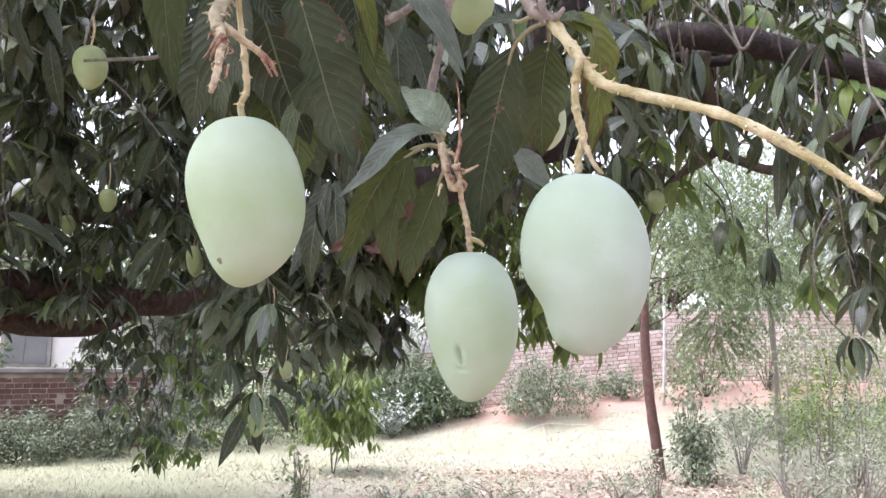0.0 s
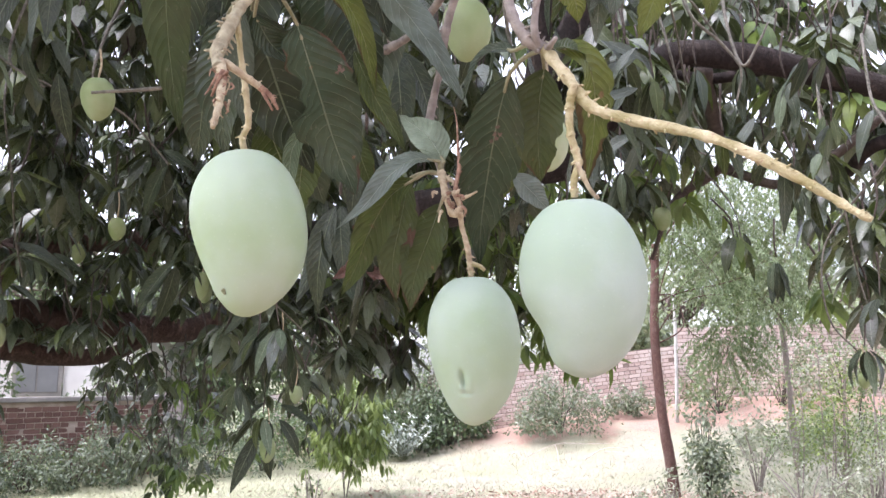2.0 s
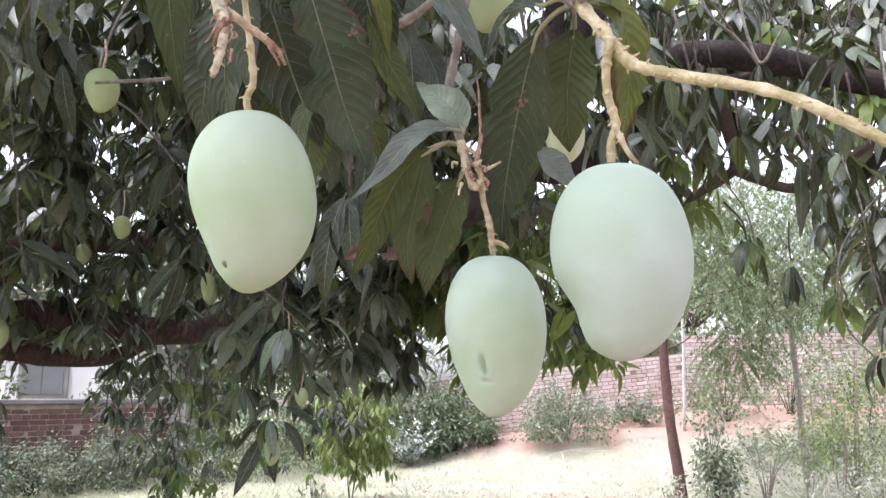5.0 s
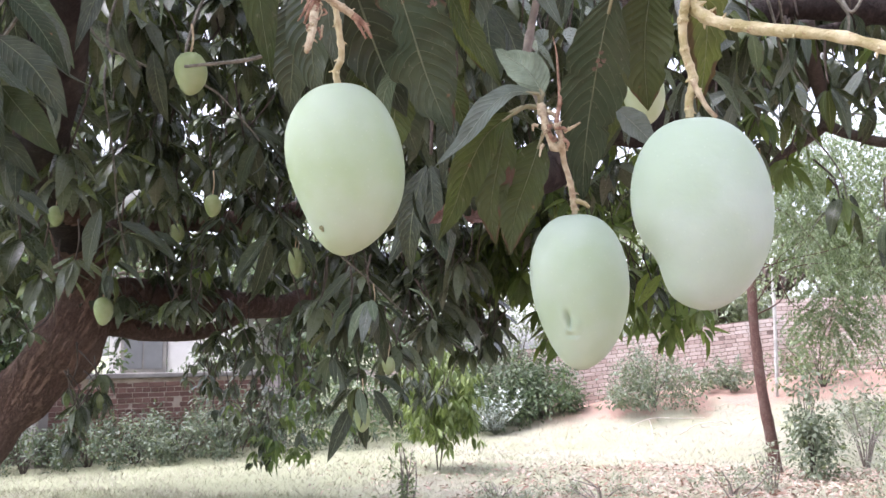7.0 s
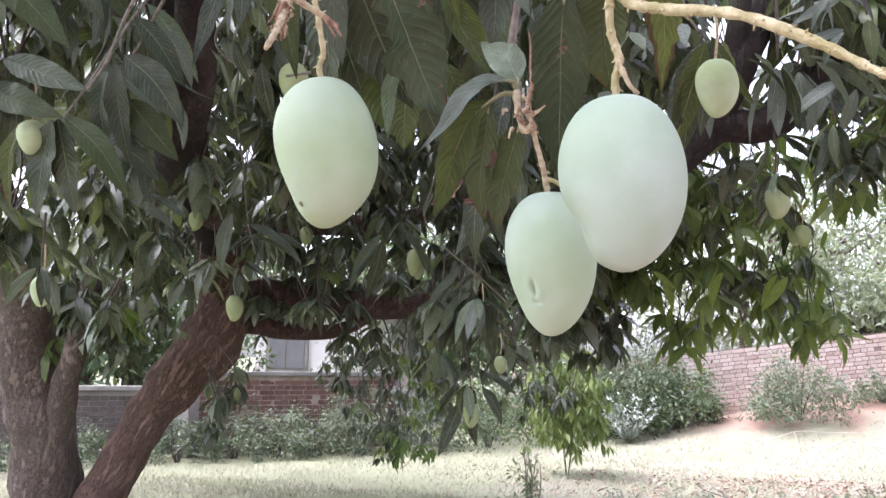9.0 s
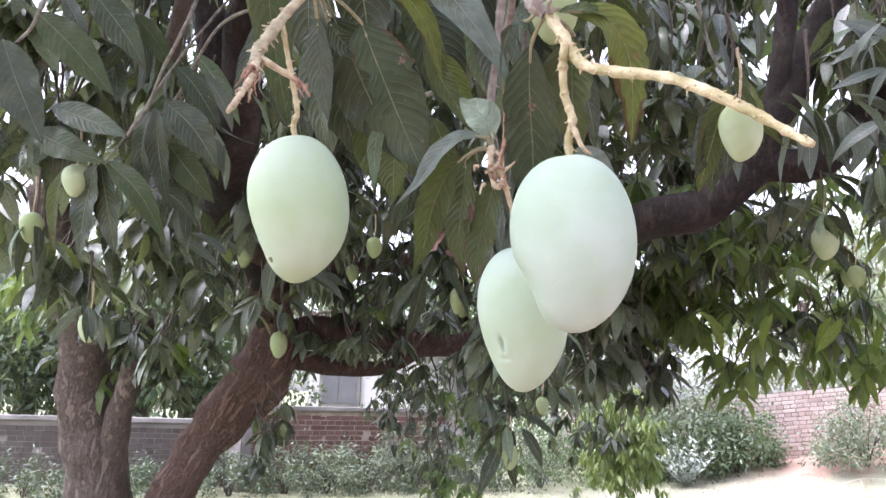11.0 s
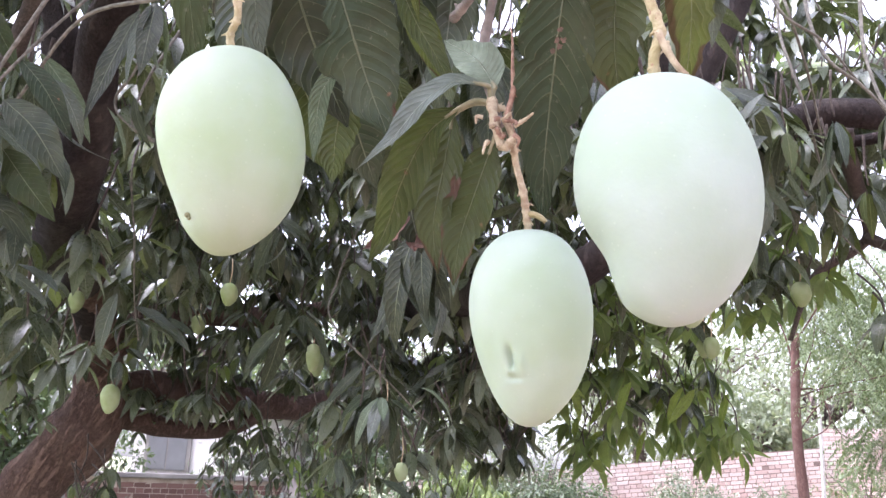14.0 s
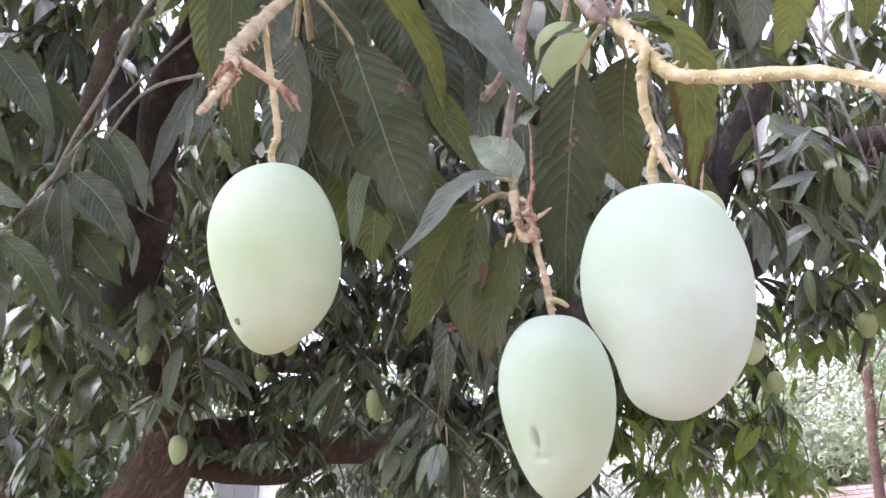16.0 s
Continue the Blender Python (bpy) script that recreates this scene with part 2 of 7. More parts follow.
MAT["bark_grey"] = bark_material("grey_bark", (0.1, 0.075, 0.063), (0.235, 0.18, 0.152), 12.0, 0.04)
MAT["bark_young"] = bark_material("smooth_brown_bark", (0.085, 0.045, 0.036), (0.15, 0.085, 0.07), 30.0, 0.004)
MAT["twig"] = plain_material("twig_bark", (0.15, 0.125, 0.11), (0.29, 0.25, 0.22), 70.0, 0.8, 0.0008, (0.12, 0.095, 0.09))
MAT["twig_grey"] = plain_material("grey_twig", (0.085, 0.08, 0.065), (0.2, 0.185, 0.155), 60.0, 0.8, 0.001)
# lime base colour carries the glow of leaves lit from behind
MAT["leaf_lime"] = leaf_material("lime_leaf", (0.17, 0.25, 0.05), (0.27, 0.36, 0.08), (0.3, 0.36, 0.14), through_light=0.45, veins=0.5)
MAT["twig_dark"] = bark_material("dark_twig_bark", (0.05, 0.04, 0.035), (0.13, 0.105, 0.09), 90.0, 0.002, 0.6)
MAT["stalk"] = plain_material("yellow_stalk", (0.26, 0.22, 0.1), (0.5, 0.43, 0.28), 60.0, 0.65, 0.0015, (0.26, 0.13, 0.09))
MAT["stalk_cream"] = plain_material("cream_stalk", (0.25, 0.21, 0.135), (0.45, 0.4, 0.27), 110.0, 0.75, 0.0018, (0.24, 0.15, 0.1))
MAT["leaf_spot"] = plain_material("leaf_spot", (0.08, 0.055, 0.04), (0.17, 0.115, 0.09), 200.0, 0.8, 0.0004)
MAT["stalk_dry"] = plain_material("dry_stalk", (0.3, 0.22, 0.14), (0.54, 0.46, 0.31), 150.0, 0.8, 0.0015, (0.26, 0.12, 0.08))
MAT["stalk_red"] = plain_material("withered_flower", (0.17, 0.09, 0.06), (0.36, 0.23, 0.16), 200.0, 0.85, 0.001)
MAT["dead_leaf"] = plain_material("dead_leaf", (0.09, 0.045, 0.035), (0.24, 0.14, 0.11), 60.0, 0.8, 0.002)
MAT["mango_a"] = mango_material("mango_skin_yellow_green", (0.238, 0.312, 0.167), (0.325, 0.385, 0.298), 0.5)
MAT["mango_b"] = mango_material("mango_skin_pale", (0.25, 0.325, 0.2), (0.335, 0.4, 0.325), 0.55)
MAT["mango_c"] = mango_material("mango_skin_bloom", (0.24, 0.305, 0.214), (0.335, 0.388, 0.342), 0.58)
MAT["mango_mid"] = mango_material("mango_skin_small", (0.26, 0.32, 0.16), (0.36, 0.41, 0.28), 0.5)
# darker skin copy: shade among the leaves is put into the fruit colour
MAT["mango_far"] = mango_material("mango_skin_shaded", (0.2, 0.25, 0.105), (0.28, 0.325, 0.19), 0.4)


# ---------------------------------------------------------------- mesh helpers
def part(name, source, material, parent=None, label="", kind=""):
    """Link a bmesh or a mesh as one object, under a thing or a part of it."""
    if isinstance(source, bmesh.types.BMesh):
        me = bpy.data.meshes.new(name)
        source.to_mesh(me)
        source.free()
    else:
        me = source
    if material and not me.materials:
        me.materials.append(MAT[material])
    ob = new(name, me)
    if parent:
        under(ob, parent)
    tagged(ob, label, kind=kind)
    return ob


BASES = {}


def under(ob, parent):
    """Parent without moving: parts are meshed in world space, only things stand at their base."""
    ob.parent = parent
    ob.matrix_parent_inverse = BASES.get(parent.name, Matrix()).inverted()


def thing(name, base, label, category, group="", kind=""):
    """An Empty at the base of a thing, for its parts."""
    ob = new(name)
    ob.empty_display_size = 0.05
    ob.location = base
    BASES[ob.name] = Matrix.Translation(base)
    return tagged(ob, label, category, group, kind)


def smooth_line(pts, steps=6):
    """Catmull-Rom through the points."""
    p = [Vector(q) for q in pts]
    if len(p) < 3:
        return [p[0].lerp(p[-1], i / steps) for i in range(steps + 1)]
    p = [2 * p[0] - p[1]] + p + [2 * p[-1] - p[-2]]
    out = []
    for i in range(1, len(p) - 2):
        for k in range(steps):
            u = k / steps
            a, b, c, d = p[i - 1], p[i], p[i + 1], p[i + 2]
            out.append(0.5 * (2 * b + (c - a) * u + (2 * a - 5 * b + 4 * c - d) * u * u + (3 * b - a - 3 * c + d) * u ** 3))
    out.append(p[-2])
    return out


def tube(pts, r0, r1, sides=8, steps=6, rough=0.0, lump=12.0, bm=None, swell=None):
    """A tapered, uneven stem through the points. swell: a function of 0..1 that thickens it."""
    bm = bm or bmesh.new()
    line = smooth_line(pts, steps)
    n = len(line)
    rings = []
    for i, c in enumerate(line):
        d = (line[min(i + 1, n - 1)] - line[max(i - 1, 0)]).normalized()
        if i == 0:
            ref = d.orthogonal()
        s = (ref - d * ref.dot(d)).normalized()
        ref = s
        t = d.cross(s)
        u = i / (n - 1)
        r = r0 + (r1 - r0) * u
        if swell:
            r *= swell(u)
        ring = []
        for k in range(sides):
            a = 2 * math.pi * k / sides
            q = math.cos(a) * s + math.sin(a) * t
            rr = r * (1 + rough * noise.noise((c + q * r) * lump))
            ring.append(bm.verts.new(c + q * rr))
        rings.append(ring)
    for a, b in zip(rings, rings[1:]):
        for k in range(sides):
            f = bm.faces.new((a[k], a[(k + 1) % sides], b[(k + 1) % sides], b[k]))
            f.smooth = True
    for ring, flip in ((rings[0], True), (rings[-1], False)):
        f = bm.faces.new(ring[::-1] if flip else ring)
        f.smooth = True
    return bm


def leaf_width(v, tip=0.9):
    return max(0.0, math.sin(math.pi * min(1, v) ** 0.82)) ** tip * (1.0 - 0.18 * v) * 1.08


class LeafShape:
    """One leaf of length 1 along y, its half width 1 along x, bending down towards its tip."""

    def __init__(self, nx, ny, droop, fold, wave, phase=0.0):
        xs = np.linspace(-1, 1, nx)
        y = z = 0.0
        rows, uvs = [], []
        for j in range(ny + 1):
            v = j / ny
            th = droop * v
            if j:
                y += math.cos(th) / ny
                z -= math.sin(th) / ny
            w = max(leaf_width(v), 0.012)
            for x in xs:
                lift = abs(x) * w * (fold + wave * math.sin(v * 17 + phase + (1.3 if x < 0 else 0)))
                # width is set per leaf: x scales by the half width, lift too
                rows.append((x * w, y, z, lift))
                uvs.append((0.5 + 0.5 * x, v))
        self.co = np.array(rows)
        faces = []
        for j in range(ny):
            for i in range(nx - 1):
                a = j * nx + i
                faces.append((a, a + 1, a + 1 + nx, a + nx))
        self.faces = np.array(faces, dtype=np.int32)
        self.uv = np.array(uvs)

    def placed(self, base, along, normal, length, width):
        along = along / np.linalg.norm(along)
        side = np.cross(along, normal)
        side = side / (np.linalg.norm(side) + 1e-9)
        up = np.cross(side, along)
        c = self.co
        return base + np.outer(c[:, 0] * width * 0.5, side) + np.outer(c[:, 1] * length, along) + np.outer(c[:, 2] * length + c[:, 3] * width * 0.5, up)


class Bunch:
    """Many leaves gathered for one joined mesh."""

    def __init__(self):
        self.v, self.f, self.uv, self.n = [], [], [], 0

    def add(self, shape, co):
        self.v.append(co)
        self.f.append(shape.faces + self.n)
        self.uv.append(shape.uv[shape.faces.ravel()])
        self.n += len(co)

    def mesh(self, name):
        v, f, uv = np.concatenate(self.v), np.concatenate(self.f), np.concatenate(self.uv)
        me = bpy.data.meshes.new(name)
        me.vertices.add(len(v))
        me.vertices.foreach_set("co", v.astype(np.float32).ravel())
        me.loops.add(f.size)
        me.loops.foreach_set("vertex_index", f.ravel().astype(np.int32))
        me.polygons.add(len(f))
        me.polygons.foreach_set("loop_start", np.arange(0, f.size, f.shape[1], dtype=np.int32))
        me.polygons.foreach_set("use_smooth", np.ones(len(f), dtype=bool))
        me.uv_layers.new(name="UVMap")
        me.uv_layers[0].data.foreach_set("uv", uv.astype(np.float32).ravel())
        me.update(calc_edges=True)
        return me


FAR_SHAPES = [LeafShape(3, 5, d, f, 0.05, k) for k, (d, f) in enumerate(((0.3, 0.25), (0.55, 0.2), (1.0, 0.3), (0.1, 0.15), (0.45, 0.4)))]
MID_SHAPES = [LeafShape(5, 10, d, f, 0.09, k * 1.7) for k, (d, f) in enumerate(((0.3, 0.22), (0.7, 0.18), (1.1, 0.28), (0.15, 0.12), (0.5, 0.35), (0.9, 0.1)))]
TINY_SHAPES = [LeafShape(3, 2, d, 0.2, 0.0) for d in (0.2, 0.7)]


def unit(v):
    return v / (np.linalg.norm(v) + 1e-9)


def whorl_dirs(tip, n, spread=1.0, sag=0.75):
    """Directions of the leaves of one mango shoot, drooping round its tip."""
    sag = sag * rng.uniform(0.25, 1.35)
    spread = spread * rng.uniform(0.75, 1.2)
    out = []
    a0 = rng.uniform(0, 6.28)
    for i in range(n):
        a = a0 + i * 2.4
        rad = np.array((math.cos(a), math.sin(a), 0.0))
        d = spread * rad * rng.uniform(0.55, 1.0) + 0.35 * tip * rng.uniform(0.3, 1.2) + np.array((0, 0, -sag * rng.uniform(0.35, 1.35)))
        d = unit(d)
        nrm = unit(np.array((0, 0, 1.0)) * 0.8 + rad * 0.5 + rng.normal(0, 0.25, 3))
        out.append((d, nrm))
    return out


def whorl(bunch, shapes, at, n=9, length=0.2, spread=1.0, sag=0.75, tip=None, ratio=0.32):
    at = np.array(at, float)
    tip = np.array((0, 0, -1.0)) if tip is None else unit(np.array(tip, float))
    for d, nrm in whorl_dirs(tip, n, spread, sag):
        ln = length * rng.uniform(0.6, 1.15)
        sh = shapes[rng.integers(len(shapes))]
        bunch.add(sh, sh.placed(at - tip * rng.uniform(0, 0.05) + d * 0.02, d, nrm, ln, ln * ratio * rng.uniform(0.85, 1.2)))


# ---------------------------------------------------------------- ground
def ground_height(x, y):
    """Flat field with a low earth bank before the far wall."""
    bank = 1 / (1 + math.exp(-(y - 15.0 + 0.06 * x) * 1.8)) / (1 + math.exp(-(x + 0.6) * 1.4))
    return (0.6 + 0.1 * min(max(x, 0.0), 5.0)) * bank + 0.05 * noise.noise((x * 0.35, y * 0.35, 0.0)) + 0.02 * noise.noise((x * 1.7, y * 1.7, 4.0))


def ground_material():
    m = Nodes("field")
    o = m.coord()
    sep = m.node("SeparateXYZ")
    m.put(sep.inputs[0], o)
    big, mid, fine = m.noise(o, 0.35, 5.0), m.noise(o, 2.2, 6.0), m.noise(o, 30.0, 5.0, 0.7)
    straw = m.mix(m.ramp(mid, 0.3, 0.7), (0.3, 0.277, 0.217), (0.385, 0.36, 0.297))
    green = m.mix(fine, (0.24, 0.252, 0.15), (0.345, 0.35, 0.24))
    col = m.mix(m.ramp(m.math("ADD", m.math("ADD", m.math("MULTIPLY", big, 0.7), m.math("MULTIPLY", mid, 0.5)), m.ramp(sep.outputs[0], -1.0, -5.0, 0.0, 0.3)), 0.45, 0.75), straw, green)
    earth = m.mix(m.ramp(fine, 0.3, 0.7), (0.31, 0.19, 0.15), (0.43, 0.3, 0.245))
    far = m.math("MULTIPLY", m.ramp(m.math("ADD", sep.outputs[1], m.math("MULTIPLY", mid, 2.4)), 15.9, 16.7), m.ramp(sep.outputs[0], -1.5, 0.5))
    near = m.ramp(m.math("ADD", sep.outputs[1], m.math("MULTIPLY", mid, 3.0)), 10.6, 8.8)
    col = m.mix(m.math("MAXIMUM", far, m.math("MULTIPLY", m.math("MULTIPLY", near, m.ramp(sep.outputs[0], -2.6, -0.6)), 0.75)), col, earth)
    col = m.mix(m.ramp(fine, 0.35, 0.8, 0.0, 0.4), col, m.mix(0.5, col, (0.1, 0.08, 0.04)))
    m.bump(m.math("ADD", mid, m.math("MULTIPLY", fine, 0.5)), 0.03)
    return m.done(col, 0.95, 0.1)


MAT["field"] = ground_material()


def build_ground():
    bm = bmesh.new()
    xs = [-400, -120, -50, -25] + [-16 + i * 0.5 for i in range(65)] + [25, 50, 120, 400]
    ys = [-300, -80, -25, -8] + [-4 + i * 0.5 for i in range(53)] + [28, 40, 80, 200, 600]
    grid = [[bm.verts.new((x, y, ground_height(x, y))) for x in xs] for y in ys]
    for a, b in zip(grid, grid[1:]):
        for i in range(len(xs) - 1):
            bm.faces.new((a[i], a[i + 1], b[i + 1], b[i])).smooth = True
    tagged(part("ground", bm, "field"), "dry straw-coloured grassy field with bare earth", "ground", kind="structure")


build_ground()

def grass_material():
    m = Nodes("dry_grass")
    o = m.coord()
    isl = m.node("NewGeometry").outputs["Random Per Island"]
    col = m.mix(isl, (0.22, 0.2, 0.13), (0.46, 0.43, 0.35))
    col = m.mix(m.ramp(m.noise(o, 0.8, 4.0), 0.45, 0.65, 0.0, 0.6), col, m.mix(isl, (0.21, 0.24, 0.12), (0.385, 0.4, 0.25)))
    return m.done(col, 0.8, 0.2)


MAT["grass"] = grass_material()


def build_grass():
    n = 150000
    x = rng.uniform(-12, 7, n)
    y = 7.5 + 9.0 * rng.random(n) ** 1.2
    x[:60000], y[:60000] = rng.uniform(-8, 3, 60000), rng.uniform(4.8, 8.5, 60000)
    keep = ~((x > 0) & (y > 15.2)) & (rng.random(n) < np.clip((y - 7.0) / 2.5 + (x < -1) * 2.0, 0.15, 1))
    x, y = x[keep], y[keep]
    n = len(x)
    z = np.array([ground_height(a, b) for a, b in zip(x, y)])
    h = rng.uniform(0.025, 0.1, n) * rng.uniform(0.5, 1.0, n)
    a = rng.uniform(0, 6.28, n)
    lean = rng.normal(0, 0.05, (n, 2))
    w = 0.004
    base = np.stack((x, y, z - 0.01), 1)
    side = np.stack((np.cos(a) * w, np.sin(a) * w, np.zeros(n)), 1)
    top = base + np.stack((lean[:, 0], lean[:, 1], h), 1)
    v = np.stack((base - side, base + side, top), 1).reshape(-1, 3)
    me = bpy.data.meshes.new("grass")
    me.from_pydata(v.tolist(), [], np.arange(3 * n).reshape(-1, 3).tolist())
    tagged(part("grass", me, "grass"), "short dry grass blades over the field", "grass", kind="stuff")


build_grass()


# ---------------------------------------------------------------- brick walls
def brick_material(name, a, b, c):
    m = Nodes(name)
    o = m.coord()
    rnd = m.node("ObjectInfo").outputs["Random"]
    isl = m.node("NewGeometry").outputs["Random Per Island"]
    pick = m.math("FRACT", m.math("ADD", rnd, isl))
    grain, stain = m.noise(o, 40.0, 6.0, 0.7), m.noise(o, 1.3, 4.0)
    col = m.mix(pick, a, b)
    col = m.mix(m.ramp(stain, 0.35, 0.7, 0.0, 0.75), col, c)
    col = m.mix(m.ramp(grain, 0.4, 0.75, 0.0, 0.5), col, m.mix(0.5, col, (0.12, 0.07, 0.05)))
    m.bump(grain, 0.006)
    return m.done(col, 0.92, 0.15)


# brick and brick_grey are darkened: the left walls' shade is in their colour
MAT["brick"] = brick_material("red_brick", (0.11, 0.056, 0.046), (0.19, 0.105, 0.086), (0.16, 0.115, 0.1))
MAT["brick_pale"] = brick_material("weathered_brick", (0.4, 0.29, 0.25), (0.6, 0.5, 0.45), (0.56, 0.5, 0.45))
MAT["brick_grey"] = brick_material("shaded_grey_brick", (0.08, 0.066, 0.06), (0.115, 0.094, 0.087), (0.1, 0.087, 0.082))
MAT["mortar"] = plain_material("mortar", (0.26, 0.2, 0.16), (0.4, 0.33, 0.27), 6.0, 0.95, 0.01)
MAT["mortar_pale"] = plain_material("pale_mortar", (0.15, 0.11, 0.095), (0.26, 0.2, 0.17), 6.0, 0.95, 0.01)
MAT["plaster"] = plain_material("grey_plaster", (0.15, 0.13, 0.12), (0.26, 0.23, 0.21), 1.5, 0.92, 0.006)
MAT["concrete"] = plain_material("pale_concrete", (0.18, 0.165, 0.155), (0.32, 0.295, 0.275), 2.0, 0.9, 0.004)
MAT["white_paint"] = plain_material("whitewash", (0.6, 0.57, 0.55), (0.74, 0.71, 0.69), 1.2, 0.85, 0.003)
MAT["glass"] = plain_material("window_glass", (0.16, 0.16, 0.165), (0.24, 0.24, 0.245), 0.8, 0.15, 0.0)


def box(bm, lo, hi, wobble=0.0):
    co = [Vector((x, y, z)) for z in (lo[2], hi[2]) for y in (lo[1], hi[1]) for x in (lo[0], hi[0])]
    vs = [bm.verts.new(c + Vector(rng.normal(0, wobble, 3)) if wobble else c) for c in co]
    for f in ((0, 2, 3, 1), (4, 5, 7, 6), (0, 1, 5, 4), (2, 6, 7, 3), (0, 4, 6, 2), (1, 3, 7, 5)):
        bm.faces.new([vs[i] for i in f])
    return bm


def turned(start, end):
    """The pose of a wall whose own x runs from start to end."""
    d = Vector(end) - Vector(start)
    flat = Vector((d.x, d.y)).length
    return Matrix.Translation(start) @ Matrix.Rotation(math.atan2(d.y, d.x), 4, "Z") @ Matrix.Rotation(-math.atan2(d.z, flat), 4, "Y"), d.length


# the corner forms of one worn brick: shared by all bricks of a wall
def brick_meshes(mat):
    out = []
    for k in range(5):
        bm = bmesh.new()
        box(bm, (0, 0, 0), (0.222, 0.1, 0.064))
        bmesh.ops.bevel(bm, geom=bm.edges[:], offset=0.005, segments=1, affect="EDGES")
        for v in bm.verts:
            v.co += Vector(rng.normal(0, 0.0022, 3))
        me = bpy.data.meshes.new("brick")
        bm.to_mesh(me)
        bm.free()
        me.materials.append(MAT[mat])
        out.append(me)
    return out


def brick_wall(name, start, end, height, mat, mortar, label, pieces, cap):
    pose_m, length = turned(start, end)
    bm = box(bmesh.new(), (0, 0.008, -0.4), (length, 0.23, height))
    for v in bm.verts:
        v.co = pose_m @ v.co
    wall = tagged(part(name, bm, mortar), label, "wall", kind="structure")
    meshes = brick_meshes(mat)
    rows = int(height / 0.076)
    rest = bmesh.new()
    lo, hi = pieces
    made = 0
    for r in range(rows):
        # stretchers and headers in turn
        size, step = (0.222, 0.234) if r % 2 else (0.105, 0.117)
        x = -0.03 if r % 2 else 0.0
        while x < length - 0.05:
            z = r * 0.076 + 0.006
            y = rng.uniform(-0.006, 0.004)
            gap = rng.random() < 0.015
            if gap:
                x += step
                continue
            if lo < x < hi and made < 300 and r > rows * 0.12:
                ob = new("brick", meshes[rng.integers(5)])
                ob.matrix_basis = pose_m @ pose(max(x, 0), y, z, 0, rng.normal(0, 0.5), rng.normal(0, 0.5)) @ Matrix.Diagonal((size / 0.222, 1, 1, 1))
                under(ob, wall)
                made += 1
            else:
                x0, x1 = max(x, 0.0), min(x + size, length)
                if x1 - x0 > 0.03:
                    b0 = len(rest.verts)
                    box(rest, (x0, y, z), (x1, y + 0.1, z + 0.064), 0.002)
            x += step
    for v in rest.verts:
        v.co = pose_m @ v.co
    tagged(part("brick_courses", rest, mat, wall), kind="stuff")
    if cap:
        bm = box(bmesh.new(), (0, -0.05, height + 0.004), (length, 0.28, height + 0.07))
        bmesh.ops.bevel(bm, geom=bm.edges[:], offset=0.012, segments=2, affect="EDGES")
        for v in bm.verts:
            v.co = pose_m @ v.co
        part("coping", bm, cap, wall, "flat cement coping")
    return wall


brick_wall("wall_west", (-13.126, 6.623, 0), (-7.319, 10.43, 0), 0.9, "brick_grey", "plaster", "low grey-pink boundary wall with cement coping", (5.0, 8.0), "concrete")
brick_wall("wall_centre", (-7.21, 10.531, 0), (-4.96, 12.909, 0), 1.12, "brick", "mortar", "red brick boundary wall with cement coping", (0.1, 3.4), "concrete")
brick_wall("wall_north", (-4.2, 16.6, -0.25), (3.95, 17.15, 0.75), 1.38, "brick_pale", "mortar_pale", "weathered pale brick boundary wall on an earth bank", (4.2, 8.1), None)
brick_wall("wall_north_east", (3.97, 17.5, 0.75), (10.5, 18.0, 0.95), 1.75, "brick_pale", "mortar_pale", "taller weathered pale brick boundary wall", (0.2, 4.0), None)


def wall_pier(at, size, height, label):
    bm = box(bmesh.new(), (at[0] - size, at[1] - size, -0.3), (at[0] + size, at[1] + size, height))
    bmesh.ops.bevel(bm, geom=bm.edges[:], offset=0.02, segments=2, affect="EDGES")
    tagged(part("wall_pier", bm, "plaster"), label, "pier", kind="structure")


wall_pier((-7.149, 10.189), 0.12, 0.95, "pale plastered pier where the wall steps up")
wall_pier((-4.946, 13.025), 0.2, 1.25, "grey plastered pier at the wall's end")


def white_house(at, w, d, h):
    """Whitewashed house behind the wall, with parapet and windows."""
    x, y = at
    house = thing("house", (x, y, 0), "whitewashed house with flat roof behind the wall", "house")
    part("wall", box(bmesh.new(), (x - w / 2, y, -0.2), (x + w / 2, y + d, h)), "white_paint", house)
    part("roof", box(bmesh.new(), (x - w / 2 - 0.2, y - 0.25, h + 0.004), (x + w / 2 + 0.2, y + d, h + 0.18)), "concrete", house, "grey concrete roof slab")
    for k in (-0.2,):
        cx = x + k * w
        win = part("window", box(bmesh.new(), (cx - 0.5, y - 0.05, 1.1), (cx + 0.5, y - 0.002, 2.3)), "concrete", house, "grey window surround")
        part("pane", box(bmesh.new(), (cx - 0.42, y - 0.06, 1.18), (cx - 0.02, y - 0.052, 2.22)), "glass", win)
        part("pane", box(bmesh.new(), (cx + 0.02, y - 0.06, 1.18), (cx + 0.42, y - 0.052, 2.22)), "glass", win)


white_house((-8.194, 15.764), 2.6, 4.0, 2.3)


# ---------------------------------------------------------------- shrubs and background trees
def stems(ob, mat, at, n, height, spread, r):
    for i in range(n):
        a = rng.uniform(0, 6.28)
        lean = np.array((math.cos(a), math.sin(a), 0)) * spread * rng.uniform(0.2, 1.0)
        h = height * rng.uniform(0.6, 1.0)
        b = np.array(at, float)
        p = [b + lean * 0.06, b + lean * 0.4 + (0, 0, h * 0.5) + rng.normal(0, 0.03, 3), b + lean + (0, 0, h)]
        part("stem", tube(p, r, r * 0.3, 5, 4), mat, ob)


